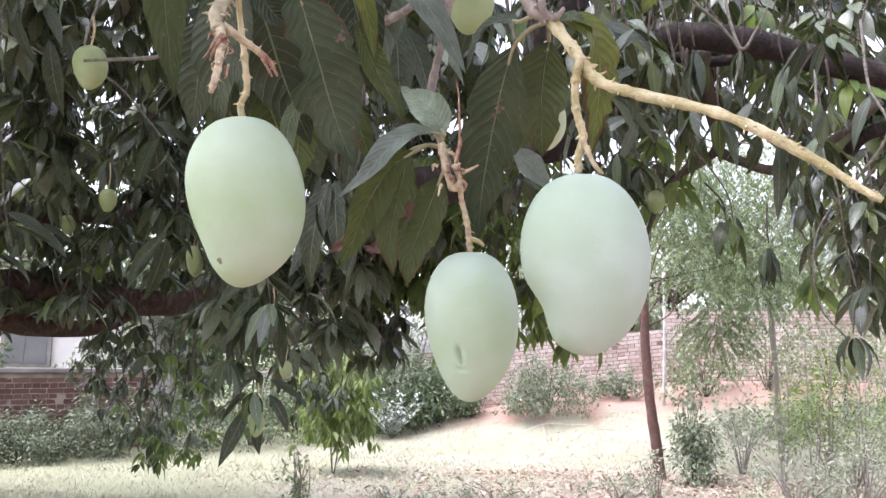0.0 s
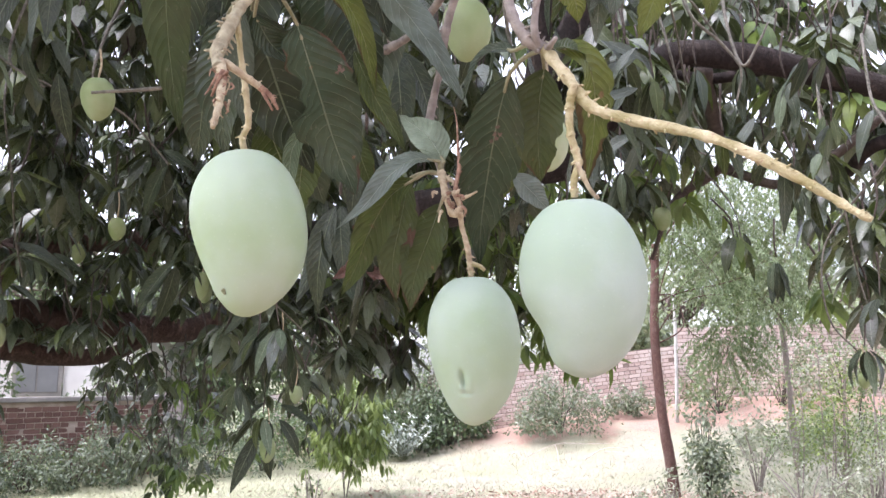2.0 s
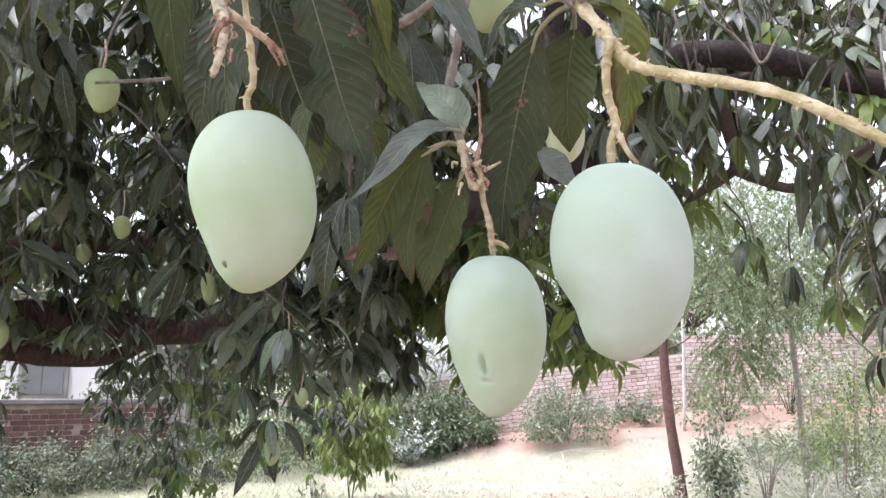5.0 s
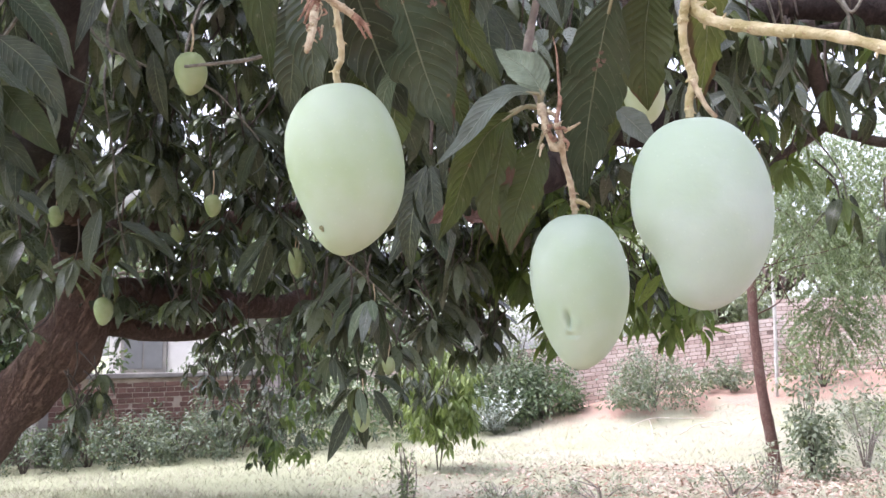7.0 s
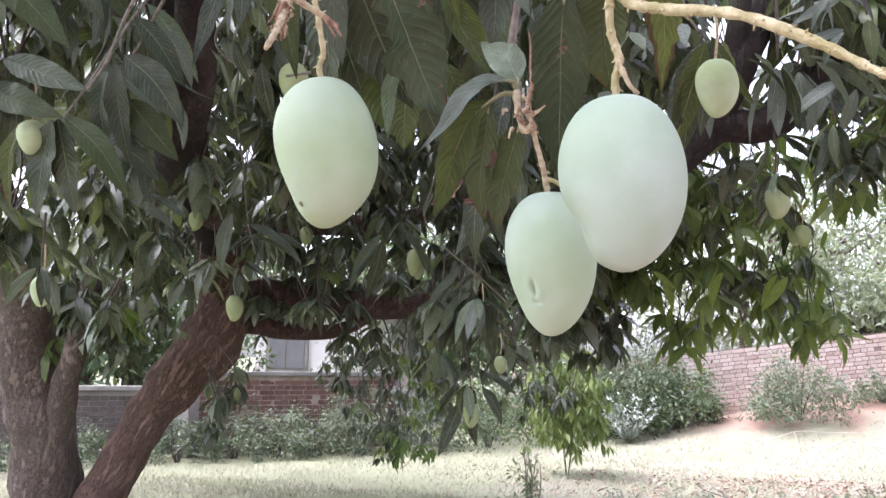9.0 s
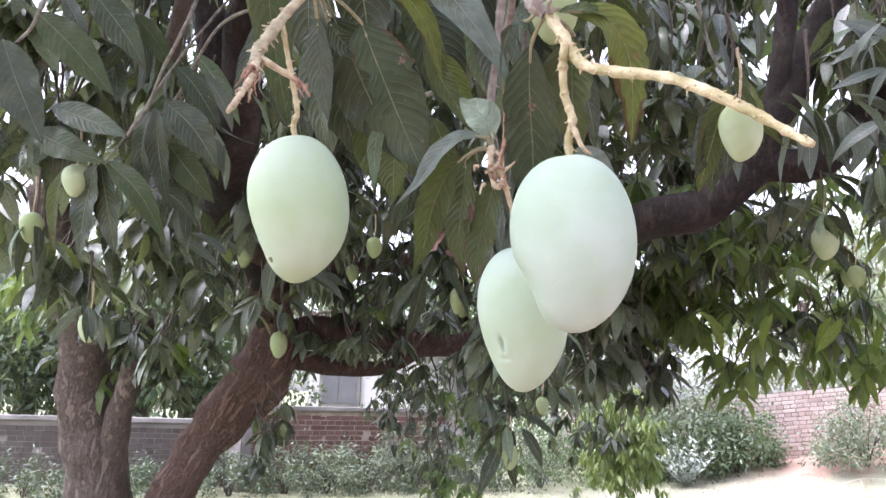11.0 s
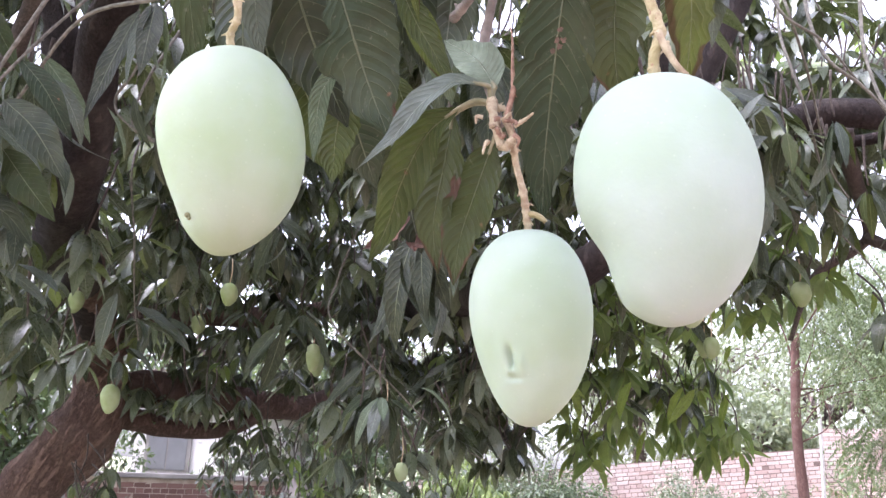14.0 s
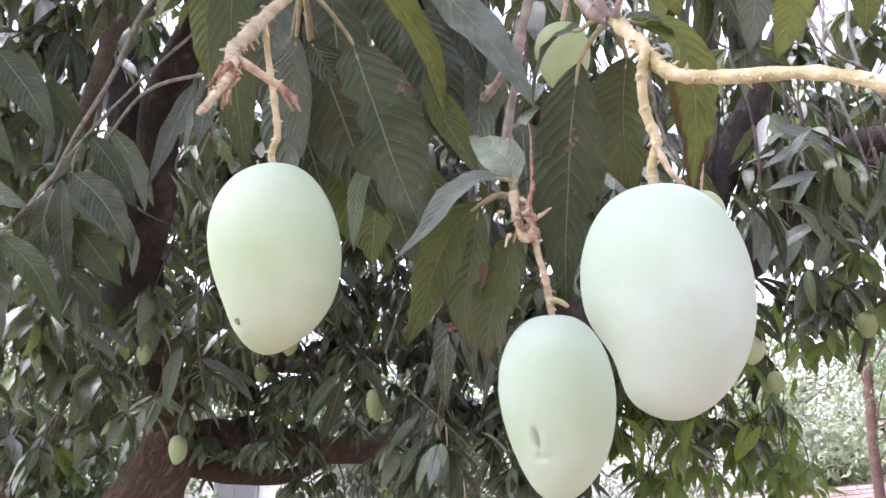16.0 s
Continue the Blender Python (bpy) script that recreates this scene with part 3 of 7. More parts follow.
def shrub(name, label, at, radius, height, leaves, leaf, mat, category="shrub", stem_n=9, shapes=None, ratio=0.4, low=0.05, wood="twig_dark"):
    """A ground shrub: stems, and many leaves in clumps of uneven outline."""
    x, y = at
    z0 = ground_height(x, y)
    ob = thing(name, (x, y, z0), label, category)
    stems(ob, wood, (x, y, z0 - 0.03), stem_n, height * 0.85, radius * 0.75, 0.012)
    b = Bunch()
    clumps = max(6, leaves // 45)
    for c in range(clumps):
        a, rr = rng.uniform(0, 6.28), radius * math.sqrt(rng.random())
        top = height * (1 - 0.55 * (rr / radius) ** 2) * rng.uniform(0.75, 1.12)
        cz = rng.uniform(low * height, top)
        cc = np.array((x + rr * math.cos(a), y + rr * math.sin(a), z0 + cz))
        size = rng.uniform(0.1, 0.26) * (radius + height) * 0.5
        for k in range(leaves // clumps):
            p = cc + rng.normal(0, 0.45, 3) * size
            p[2] = max(p[2], z0 + 0.02)
            d = unit(p - cc + rng.normal(0, 0.3, 3) * size + (0, 0, -0.1 * size))
            sh = (shapes or TINY_SHAPES)[rng.integers(2)]
            ln = leaf * rng.uniform(0.6, 1.3)
            b.add(sh, sh.placed(p, d, unit(rng.normal(0, 0.6, 3) + (0, -0.3, 1)), ln, ln * ratio))
    tagged(part("foliage", b.mesh("foliage"), mat, ob), kind="stuff")
    return ob


def drooping_bush(at, radius):
    """Thin stems with whorls of drooping bright leaves, uneven in outline."""
    x, y = at
    z0 = ground_height(x, y)
    ob = thing("leafy_bush", (x, y, z0), "bright yellow-green bush of drooping leaves on thin stems", "bush")
    stems(ob, "twig_dark", (x, y, z0 - 0.03), 4, 1.4, radius * 0.6, 0.007)
    b = Bunch()
    for k in range(300):
        a, rr = rng.uniform(0, 6.28), radius * math.sqrt(rng.random()) * rng.uniform(0.7, 1.25)
        z = rng.uniform(0.28, 1.1) + 0.6 * rng.random() * (1.1 - (rr / radius) ** 2 * 0.6)
        whorl(b, FAR_SHAPES, (x + rr * math.cos(a), y + rr * math.sin(a), z0 + z), 7, 0.16, 1.0, 1.1, ratio=0.26)
    tagged(part("foliage", b.mesh("foliage"), "bush_bright", ob), kind="stuff")


def spiky_plant(at, height):
    """Silvery upright weed with whorled leaves."""
    x, y = at
    z0 = ground_height(x, y)
    ob = thing("silver_weed", (x, y, z0), "silvery pale upright weed at the field's edge", "plant")
    b = Bunch()
    for i in range(24):
        a = rng.uniform(0, 6.28)
        lean = np.array((math.cos(a), math.sin(a), 0)) * rng.uniform(0.1, 0.75)
        h = height * rng.uniform(0.5, 1.0)
        base = np.array((x, y, z0 - 0.02))
        pts = [base, base + lean * 0.5 + (0, 0, h * 0.6), base + lean + (0, 0, h)]
        part("stem", tube(pts, 0.008, 0.003, 5, 4), "shrub_grey", ob)
        for k in range(24):
            u = rng.uniform(0.15, 1)
            p = base + lean * u + (0, 0, h * u)
            aa = rng.uniform(0, 6.28)
            d = unit(np.array((math.cos(aa), math.sin(aa), 0.9)))
            sh = TINY_SHAPES[k % 2]
            b.add(sh, sh.placed(p, d, np.array((0, 0, 1.0)), 0.19 * (1.1 - 0.6 * u), 0.036))
    tagged(part("foliage", b.mesh("foliage"), "silver", ob), kind="stuff")


def frond(b, base, d, length, n=9, leaflet=0.055):
    """A feathery leaf: leaflets in pairs along a drooping rib."""
    p, d = np.array(base, float), np.array(d, float)
    side = unit(np.cross(d, (0, 0, 1.0)) + 1e-3)
    for k in range(n):
        p = p + d * length / n
        d = unit(d + np.array((0, 0, -0.09)))
        for s in (-1, 1):
            q = unit(d * 0.45 + side * s + rng.normal(0, 0.15, 3) + (0, 0, -0.25))
            sh = TINY_SHAPES[k % 2]
            b.add(sh, sh.placed(p, q, np.array((0.1, -0.2, 1.0)), leaflet * rng.uniform(0.8, 1.2), leaflet * 0.36))


def feathery_tree(name, label, base, trunk_pts, r0, r1, bark, crowns, fronds, flen, leaflet, mat="neem"):
    ob = thing(name, base, label, "tree")
    part("trunk", tube(trunk_pts, r0, r1, 12, 8, 0.12, 6.0), bark, ob)
    top = np.array(trunk_pts[-1])
    limbs, b = bmesh.new(), Bunch()
    for cx, cy, cz, rad in crowns:
        c = np.array((cx, cy, cz))
        root = np.array(smooth_line(trunk_pts, 10)[int(10 * (len(trunk_pts) - 1) * rng.uniform(0.72, 0.98))])
        tube([root, root * 0.7 + c * 0.3 + rng.normal(0, 0.12, 3) + (0, 0, 0.12), root * 0.35 + c * 0.65 + rng.normal(0, 0.12, 3), c], r1 * 0.22, r1 * 0.06, 6, 5, bm=limbs)
        for k in range(fronds):
            q = unit(rng.normal(0, 1, 3))
            p = c + q * rad * rng.uniform(0.15, 1.0)
            d = unit(q * (1, 1, 0.4) + (0, 0, -0.35) + rng.normal(0, 0.3, 3))
            frond(b, p, d, flen * rng.uniform(0.7, 1.2), 8, leaflet)
        for k in range(9):
            q = unit(rng.normal(0, 1, 3)) * rad * 0.8
            tube([c, c + q * 0.5 + (0, 0, 0.05), c + q], r1 * 0.06, 0.002, 4, 3, bm=limbs)
    part("limb", limbs, bark, ob)
    tagged(part("crown", b.mesh("crown"), mat, ob, "light green feathery crown"), kind="stuff")
    return ob


def far_tree(at, height, radius, leaves, mat="shrub_green"):
    x, y = at
    ob = thing("background_tree", (x, y, 0), "leafy green tree beyond the boundary wall", "tree", "trees beyond the wall")
    part("trunk", tube([(x, y, -0.2), (x + 0.1, y, height * 0.3), (x, y + 0.1, height * 0.6)], 0.22, 0.12, 10, 5, 0.15), "bark_grey", ob)
    limbs, b = bmesh.new(), Bunch()
    for i in range(26):
        q = unit(rng.normal(0, 1, 3) * (1, 1, 0.8))
        c = np.array((x, y, height * 0.55)) + q * (radius, radius, height * 0.45) * rng.uniform(0.45, 1.0)
        tube([(x, y, height * 0.45), (x + (c[0] - x) * 0.5, y + (c[1] - y) * 0.5, height * 0.55), c], 0.07, 0.02, 5, 3, bm=limbs)
        for k in range(leaves // 26):
            p = c + rng.normal(0, 0.33, 3) * radius * (0.55, 0.55, 0.4)
            sh = TINY_SHAPES[k % 2]
            ln = rng.uniform(0.12, 0.24)
            b.add(sh, sh.placed(p, unit(rng.normal(0, 1, 3) + (0, 0, -0.5)), unit(rng.normal(0, 0.5, 3) + (0, -0.2, 1)), ln, ln * 0.4))
    part("limb", limbs, "bark_grey", ob)
    tagged(part("crown", b.mesh("crown"), mat, ob), kind="stuff")


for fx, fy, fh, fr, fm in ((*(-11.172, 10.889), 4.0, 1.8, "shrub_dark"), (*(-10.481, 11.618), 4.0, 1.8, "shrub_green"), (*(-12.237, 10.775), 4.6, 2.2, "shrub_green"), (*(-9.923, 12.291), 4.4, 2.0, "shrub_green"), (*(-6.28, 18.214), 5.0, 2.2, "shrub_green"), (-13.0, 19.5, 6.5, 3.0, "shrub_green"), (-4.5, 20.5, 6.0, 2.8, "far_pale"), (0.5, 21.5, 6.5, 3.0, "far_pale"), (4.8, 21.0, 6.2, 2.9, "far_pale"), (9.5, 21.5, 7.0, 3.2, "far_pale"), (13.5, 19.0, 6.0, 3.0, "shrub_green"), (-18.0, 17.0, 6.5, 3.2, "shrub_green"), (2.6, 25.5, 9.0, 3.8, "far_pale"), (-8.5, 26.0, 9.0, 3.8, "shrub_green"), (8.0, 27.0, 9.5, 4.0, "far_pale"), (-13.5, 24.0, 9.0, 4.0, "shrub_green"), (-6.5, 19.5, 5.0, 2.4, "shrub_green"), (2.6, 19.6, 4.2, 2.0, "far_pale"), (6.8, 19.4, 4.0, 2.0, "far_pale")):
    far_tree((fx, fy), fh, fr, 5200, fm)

# slim brown-trunked tree in the field
feathery_tree("young_tree", "slim young tree with smooth brown trunk and feathery leaves", (2.32, 10.75, 0.0),
              [(2.33, 10.75, -0.1), (2.28, 10.75, 0.4), (2.19, 10.75, 1.1), (2.14, 10.75, 2.1), (2.2, 10.8, 3.2)], 0.075, 0.05, "bark_young",
              [(2.9, 10.9, 2.9, 0.85), (3.6, 11.0, 2.5, 0.75), (2.6, 11.4, 3.7, 0.9), (4.0, 11.4, 3.3, 0.9), (3.2, 11.2, 4.2, 0.9), (1.8, 11.6, 4.0, 0.8), (3.3, 11.6, 1.95, 0.45)], 210, 0.32, 0.06)
feathery_tree("feathery_tree", "slender feathery-leaved tree behind the scrub", (4.6, 12.9, 0.0),
              [(4.6, 12.9, -0.1), (4.55, 12.9, 1.0), (4.45, 12.8, 2.2), (4.3, 12.7, 3.4)], 0.05, 0.035, "twig",
              [(3.0, 12.5, 4.1, 0.75), (3.85, 12.5, 3.9, 0.85), (4.7, 12.5, 4.2, 0.85), (5.25, 12.5, 3.4, 0.85), (4.25, 12.5, 2.9, 0.75), (3.4, 12.7, 3.3, 0.7)], 220, 0.32, 0.07)

# thin white post in the field
MAT["post_paint"] = plain_material("flaking_post_paint", (0.4, 0.38, 0.36), (0.6, 0.58, 0.56), 9.0, 0.85, 0.002)
tagged(part("post", tube([(3.391, 15.418, 0.482), (3.385, 15.215, 1.956), (3.35, 15.06, 3.073)], 0.032, 0.028, 8, 3), "post_paint"), "thin pale upright post before the pale brick wall", "post")

shrub("leafy_bush", "dark green leafy bush before the brick wall", (-1.75, 15.6), 0.95, 1.75, 4200, 0.1, "shrub_green")
shrub("leafy_bush", "dark green leafy bush before the brick wall", (-0.7, 15.75), 0.75, 1.3, 3200, 0.1, "shrub_green")
shrub("leafy_bush", "dark green leafy bush before the brick wall", (-3.2, 15.2), 1.3, 2.0, 4200, 0.11, "shrub_green")
shrub("leafy_bush", "leafy green bush between the red wall and the house", (-8.35, 13.6), 0.6, 2.0, 1800, 0.12, "shrub_green")
shrub("leafy_bush", "leafy green bush between the red wall and the house", (-6.1, 13.6), 0.95, 1.95, 2600, 0.12, "shrub_mid")
shrub("dusty_bush", "tall pale dusty bush before the brick wall", (-1.3, 16.0), 0.8, 2.7, 4200, 0.09, "shrub_mid")
shrub("dusty_bush", "tall pale dusty bush before the brick wall", (-2.5, 16.1), 0.8, 2.9, 3600, 0.09, "shrub_mid")
shrub("dusty_bush", "grey-green dusty bush on the earth bank", (1.3, 15.35), 0.85, 1.15, 5200, 0.075, "shrub_mid")
shrub("dusty_bush", "grey-green dusty bush on the earth bank", (2.7, 16.1), 0.55, 0.6, 1600, 0.075, "shrub_mid")
drooping_bush((-1.76, 10.5), 0.46)
spiky_plant((-1.47, 14.7), 0.85)
for (sx, sy), sr, sh_, sm in (((-6.927, 9.707), 0.6, 0.7, "shrub_dark"), ((-6.425, 10.298), 0.65, 0.75, "shrub_dark"), ((-5.963, 10.663), 0.6, 0.85, "shrub_grey"), ((-5.567, 11.113), 0.7, 0.9, "shrub_dark"), ((-5.104, 11.585), 0.7, 1.0, "shrub_grey"), ((-4.69, 12.147), 0.8, 1.15, "shrub_dark"), ((-4.154, 12.749), 0.8, 1.1, "shrub_dark"), ((-3.577, 13.365), 0.9, 1.3, "shrub_green"), ((-8.747, 7.94), 0.7, 0.6, "shrub_dark"), ((-8.058, 8.998), 0.6, 0.6, "shrub_dark")):
    shrub("wall_bush", "low dusty bush growing along the brick wall", (sx, sy), sr, sh_, 2600, 0.06, "shrub_mid" if sm == "shrub_grey" else sm)
for sx, sy, sr, sh_, sm in ((4.2, 15.6, 0.9, 1.2, "neem"), (5.4, 15.8, 1.0, 1.5, "shrub_grey"), (6.6, 16.0, 1.0, 1.6, "neem"), (7.8, 15.8, 1.1, 1.7, "shrub_grey"), (4.8, 14.2, 0.8, 0.8, "shrub_grey"), (6.2, 14.4, 0.9, 1.0, "neem")):
    shrub("bank_bush", "pale dusty bush on the earth bank by the wall", (sx, sy), sr, sh_, 1300, 0.1, sm)
for sx, sy, sr, sh_, sm in ((3.3, 8.8, 0.7, 0.75, "shrub_grey"), (4.1, 9.2, 0.75, 0.9, "shrub_grey"), (4.6, 10.5, 0.9, 1.2, "shrub_grey"), (5.6, 10.4, 1.0, 1.3, "shrub_grey"), (3.6, 11.6, 0.7, 1.1, "shrub_grey"), (5.0, 12.2, 1.1, 1.3, "shrub_grey"), (6.4, 12.6, 1.1, 1.6, "shrub_grey")):
    shrub("undergrowth_bush", "dusty undergrowth bush near the slim tree", (sx, sy), sr, sh_, 1100, 0.055, sm, wood="twig")
shrub("leafy_bush", "upright green leafy bush beside the slim tree", (2.62, 10.3), 0.24, 1.35, 1900, 0.075, "shrub_mid", "bush", 9, None, 0.42, 0.04)
for sx, sy, sh_ in ((3.5, 9.8, 2.0), (3.75, 9.6, 2.4), (4.05, 9.9, 2.6), (4.4, 9.7, 2.3), (4.9, 10.1, 2.5), (5.3, 10.6, 2.4)):
    shrub("scrub_sapling", "thin pale-stemmed scrub sapling with sparse leaves", (sx, sy), 0.34, sh_, 800, 0.055, "bush_bright" if sh_ > 2.35 else "neem", "sapling", 3, None, 0.4, 0.25, "twig")
for sx, sy, sh_, sr in ((-1.64, 7.9, 0.8, 0.15), (-1.3, 7.5, 0.16, 0.4), (-0.7, 7.7, 0.18, 0.45), (1.5, 8.9, 0.4, 0.5), (0.2, 8.7, 0.3, 0.5), (2.0, 9.4, 0.55, 0.35), (-0.8, 8.6, 0.25, 0.5)):
    shrub("field_weed", "small leafy green weed in the grass", (sx, sy), sr, sh_, 420, 0.05, "shrub_grey" if sr > 0.3 else "neem", "weed", 7, None, 0.4, 0.05, "twig")


def build_litter():
    """Dead leaves lying about under the slim tree."""
    b = Bunch()
    for i in range(7500):
        x, y = rng.normal(2.0, 1.9), rng.uniform(7.4, 11.2)
        p = np.array((x, y, ground_height(x, y) + rng.uniform(0.005, 0.05)))
        sh = FAR_SHAPES[rng.integers(5)]
        ln = rng.uniform(0.035, 0.105)
        b.add(sh, sh.placed(p, unit(rng.normal(0, 1, 3) * (1, 1, 0.25)), unit(rng.normal(0, 0.35, 3) + (0, 0, 1)), ln, ln * 0.3))
    tagged(part("leaf_litter", b.mesh("leaf_litter"), "litter"), "brown and pale dead leaves scattered on bare earth", "leaf litter", kind="stuff")


def litter_material():
    m = Nodes("leaf_litter")
    isl = m.node("NewGeometry").outputs["Random Per Island"]
    o = m.coord()
    col = m.mix(isl, (0.26, 0.15, 0.1), (0.55, 0.47, 0.4))
    col = m.mix(m.ramp(m.noise(o, 50.0), 0.3, 0.8, 0, 0.5), col, (0.2, 0.1, 0.07))
    m.bump(m.noise(o, 80.0), 0.002)
    return m.done(col, 0.8, 0.3)


MAT["litter"] = litter_material()
build_litter()


def dry_branch(lines, label):
    """A bleached fallen branch lying on the grass."""
    first = lines[0][0]
    ob = thing("dry_branch", (first[0], first[1], ground_height(first[0], first[1])), label, "branch")
    for pts in lines:
        pts = [(p[0], p[1], ground_height(p[0], p[1]) + 0.03 + 0.05 * (k % 2)) for k, p in enumerate(pts)]
        part("branch", tube(pts, 0.009, 0.004, 6, 5, 0.2, 20.0), "dry_wood", ob)


MAT["dry_wood"] = plain_material("bleached_wood", (0.42, 0.36, 0.3), (0.62, 0.56, 0.5), 20.0, 0.85, 0.002)
dry_branch([[(0.63, 14.22), (1.16, 14.63), (1.66, 14.67), (2.05, 14.56)], [(1.15, 14.73), (1.15, 14.3), (1.12, 13.6)]], "bleached dry branch lying on the straw-coloured grass")
dry_branch([[(1.57, 13.91), (1.94, 14.34), (2.35, 14.44)], [(1.94, 14.34), (2.2, 14.1)]], "bleached dry branch lying on the straw-coloured grass")
dry_branch([[(2.657, 12.093, 0.02), (3.207, 12.535, 0.02), (3.553, 12.202, 0.02)], [(3.02, 12.385, 0.02), (3.021, 11.563, 0.02)]], "short grey stick among the dead leaves")


# ---------------------------------------------------------------- the mango tree
tree = thing("mango_tree", (-4.533, 5.728, 0), "large old mango tree with leaning brown trunk and dense dark leaves", "tree")


def bough(name, mat, pts, r0, r1, swell=None):
    """A trunk or limb of the mango tree."""
    part(name, tube(pts, r0, r1, 16, 8, 0.2, 5.0, swell=swell), mat, tree)


def fork_swell(u):
    return 1.05 + 0.6 * math.exp(-((u - 0.57) / 0.16) ** 2) + 0.25 * math.exp(-(u / 0.08) ** 2)


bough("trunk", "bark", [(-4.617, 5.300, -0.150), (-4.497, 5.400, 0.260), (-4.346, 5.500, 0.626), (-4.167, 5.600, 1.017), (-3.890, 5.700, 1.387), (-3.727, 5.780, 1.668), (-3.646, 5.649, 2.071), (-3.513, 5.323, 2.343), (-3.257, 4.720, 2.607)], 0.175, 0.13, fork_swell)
bough("limb", "bark_shade", [(-3.554, 5.43, 2.27), (-3.301, 4.822, 2.549), (-3.133, 4.594, 2.456), (-2.822, 4.022, 2.766), (-2.649, 3.609, 3.132), (-2.618, 3.354, 3.567), (-2.663, 3.132, 4.378)], 0.135, 0.08)
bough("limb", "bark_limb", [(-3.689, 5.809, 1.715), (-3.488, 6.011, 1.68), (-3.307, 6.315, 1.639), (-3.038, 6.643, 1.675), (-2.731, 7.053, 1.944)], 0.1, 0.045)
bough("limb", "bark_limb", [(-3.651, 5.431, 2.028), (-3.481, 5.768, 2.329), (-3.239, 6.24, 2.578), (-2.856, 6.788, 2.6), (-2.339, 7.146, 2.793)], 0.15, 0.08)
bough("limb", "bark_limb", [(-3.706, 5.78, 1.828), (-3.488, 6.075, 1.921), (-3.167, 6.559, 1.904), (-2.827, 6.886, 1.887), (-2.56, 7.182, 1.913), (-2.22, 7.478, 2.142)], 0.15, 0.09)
bough("limb", "bark_shade", [(-2.339, 7.146, 2.793), (-1.209, 5.825, 2.514), (-0.369, 3.7, 2.228), (-0.073, 3.652, 2.269), (0.148, 3.659, 2.436), (0.404, 3.758, 2.485), (0.829, 3.896, 2.99), (1.239, 3.909, 3.034), (1.732, 3.945, 2.928), (2.336, 3.99, 2.791)], 0.1, 0.055)
bough("limb", "bark_shade", [(0.114, 3.649, 2.412), (0.247, 3.653, 2.687), (0.348, 3.752, 2.967), (0.533, 3.761, 3.336), (0.783, 3.755, 3.925), (0.896, 3.701, 4.462)], 0.08, 0.05)
bough("limb", "bark_shade", [(0.16, 3.661, 2.449), (0.236, 3.626, 2.804), (0.292, 3.564, 3.253), (0.282, 3.449, 3.841), (0.347, 3.378, 4.361)], 0.05, 0.035)
bough("limb", "twig_dark", [(1.014, 5.016, 2.194), (1.146, 4.978, 2.536), (1.366, 4.968, 2.693), (1.421, 4.86, 2.771), (1.312, 4.629, 2.957), (1.128, 4.103, 3.056)], 0.014, 0.045)
bough("limb", "twig_dark", [(1.405, 4.863, 2.737), (1.525, 4.779, 2.65), (1.719, 4.695, 2.582), (1.922, 4.488, 2.694), (2.098, 4.274, 2.851)], 0.035, 0.022)
bough("limb", "bark_shade", [(1.826, 4.909, 2.53), (1.997, 4.605, 2.597), (2.089, 4.392, 2.717), (2.394, 4.3, 2.755)], 0.02, 0.045)
bough("limb", "bark_shade", [(0.638, 4.479, 3.099), (0.88, 4.287, 3.11), (1.214, 4.21, 3.037), (1.438, 4.02, 3.026)], 0.02, 0.035)
bough("limb", "bark_shade", [(-2.562, 3.562, 2.367), (-2.127, 3.074, 2.532), (-1.935, 2.846, 2.71), (-1.829, 2.685, 2.944), (-1.611, 2.55, 3.184), (-1.486, 2.412, 3.365)], 0.115, 0.06)
bough("limb", "twig_dark", [(-2.024, 2.485, 2.746), (-1.878, 2.37, 2.875), (-1.728, 2.253, 3.011), (-1.594, 2.264, 3.079)], 0.035, 0.02)


# thin hanging shoots
def hanging_twig(*pts):
    """A thin leafless shoot that hangs down from the crown through the points."""
    a0 = Vector(pts[0])
    line = [tuple(a0 + Vector((0.03, 0.25, 0.6))), tuple(a0 + Vector((-0.02, 0.1, 0.25))), *pts]
    part("twig", tube(line, 0.007, 0.0035, 7, 6, 0.2, 40.0), "twig_grey", tree)


part("twig", tube([(-0.631, 2.1, 2.317), (-0.747, 2.051, 2.266), (-0.815, 2.002, 2.229), (-0.881, 1.971, 2.213), (-0.966, 1.948, 2.201)], 0.007, 0.004, 7, 6, 0.2, 40.0), "twig_grey", tree)
hanging_twig((0.71, 3.101, 2.855), (0.756, 3.125, 2.682), (0.815, 3.247, 2.541), (0.951, 3.565, 2.466), (1.263, 3.779, 2.487))
hanging_twig((0.719, 2.714, 2.725), (0.816, 2.731, 2.632), (0.874, 2.742, 2.566), (0.894, 2.749, 2.519), (0.877, 2.76, 2.424))
hanging_twig((0.894, 2.745, 2.548), (0.95, 2.739, 2.616), (0.987, 2.731, 2.692))
hanging_twig((-1.73, 2.815, 2.649), (-1.647, 2.826, 2.589), (-1.575, 2.834, 2.55))
hanging_twig((-1.643, 2.662, 2.787), (-1.706, 2.664, 2.686), (-1.678, 2.679, 2.604), (-1.529, 2.717, 2.502))
hanging_twig((-2.202, 3.558, 2.749), (-2.193, 3.645, 2.433), (-2.196, 3.715, 2.168), (-2.178, 3.776, 1.958))
hanging_twig((-1.551, 3.104, 2.638), (-1.458, 3.232, 2.553), (-1.382, 3.36, 2.449), (-1.335, 3.376, 2.388))
hanging_twig((-1.414, 4.348, 2.162), (-1.135, 4.583, 1.863), (-0.888, 4.801, 1.614), (-0.657, 4.893, 1.486))
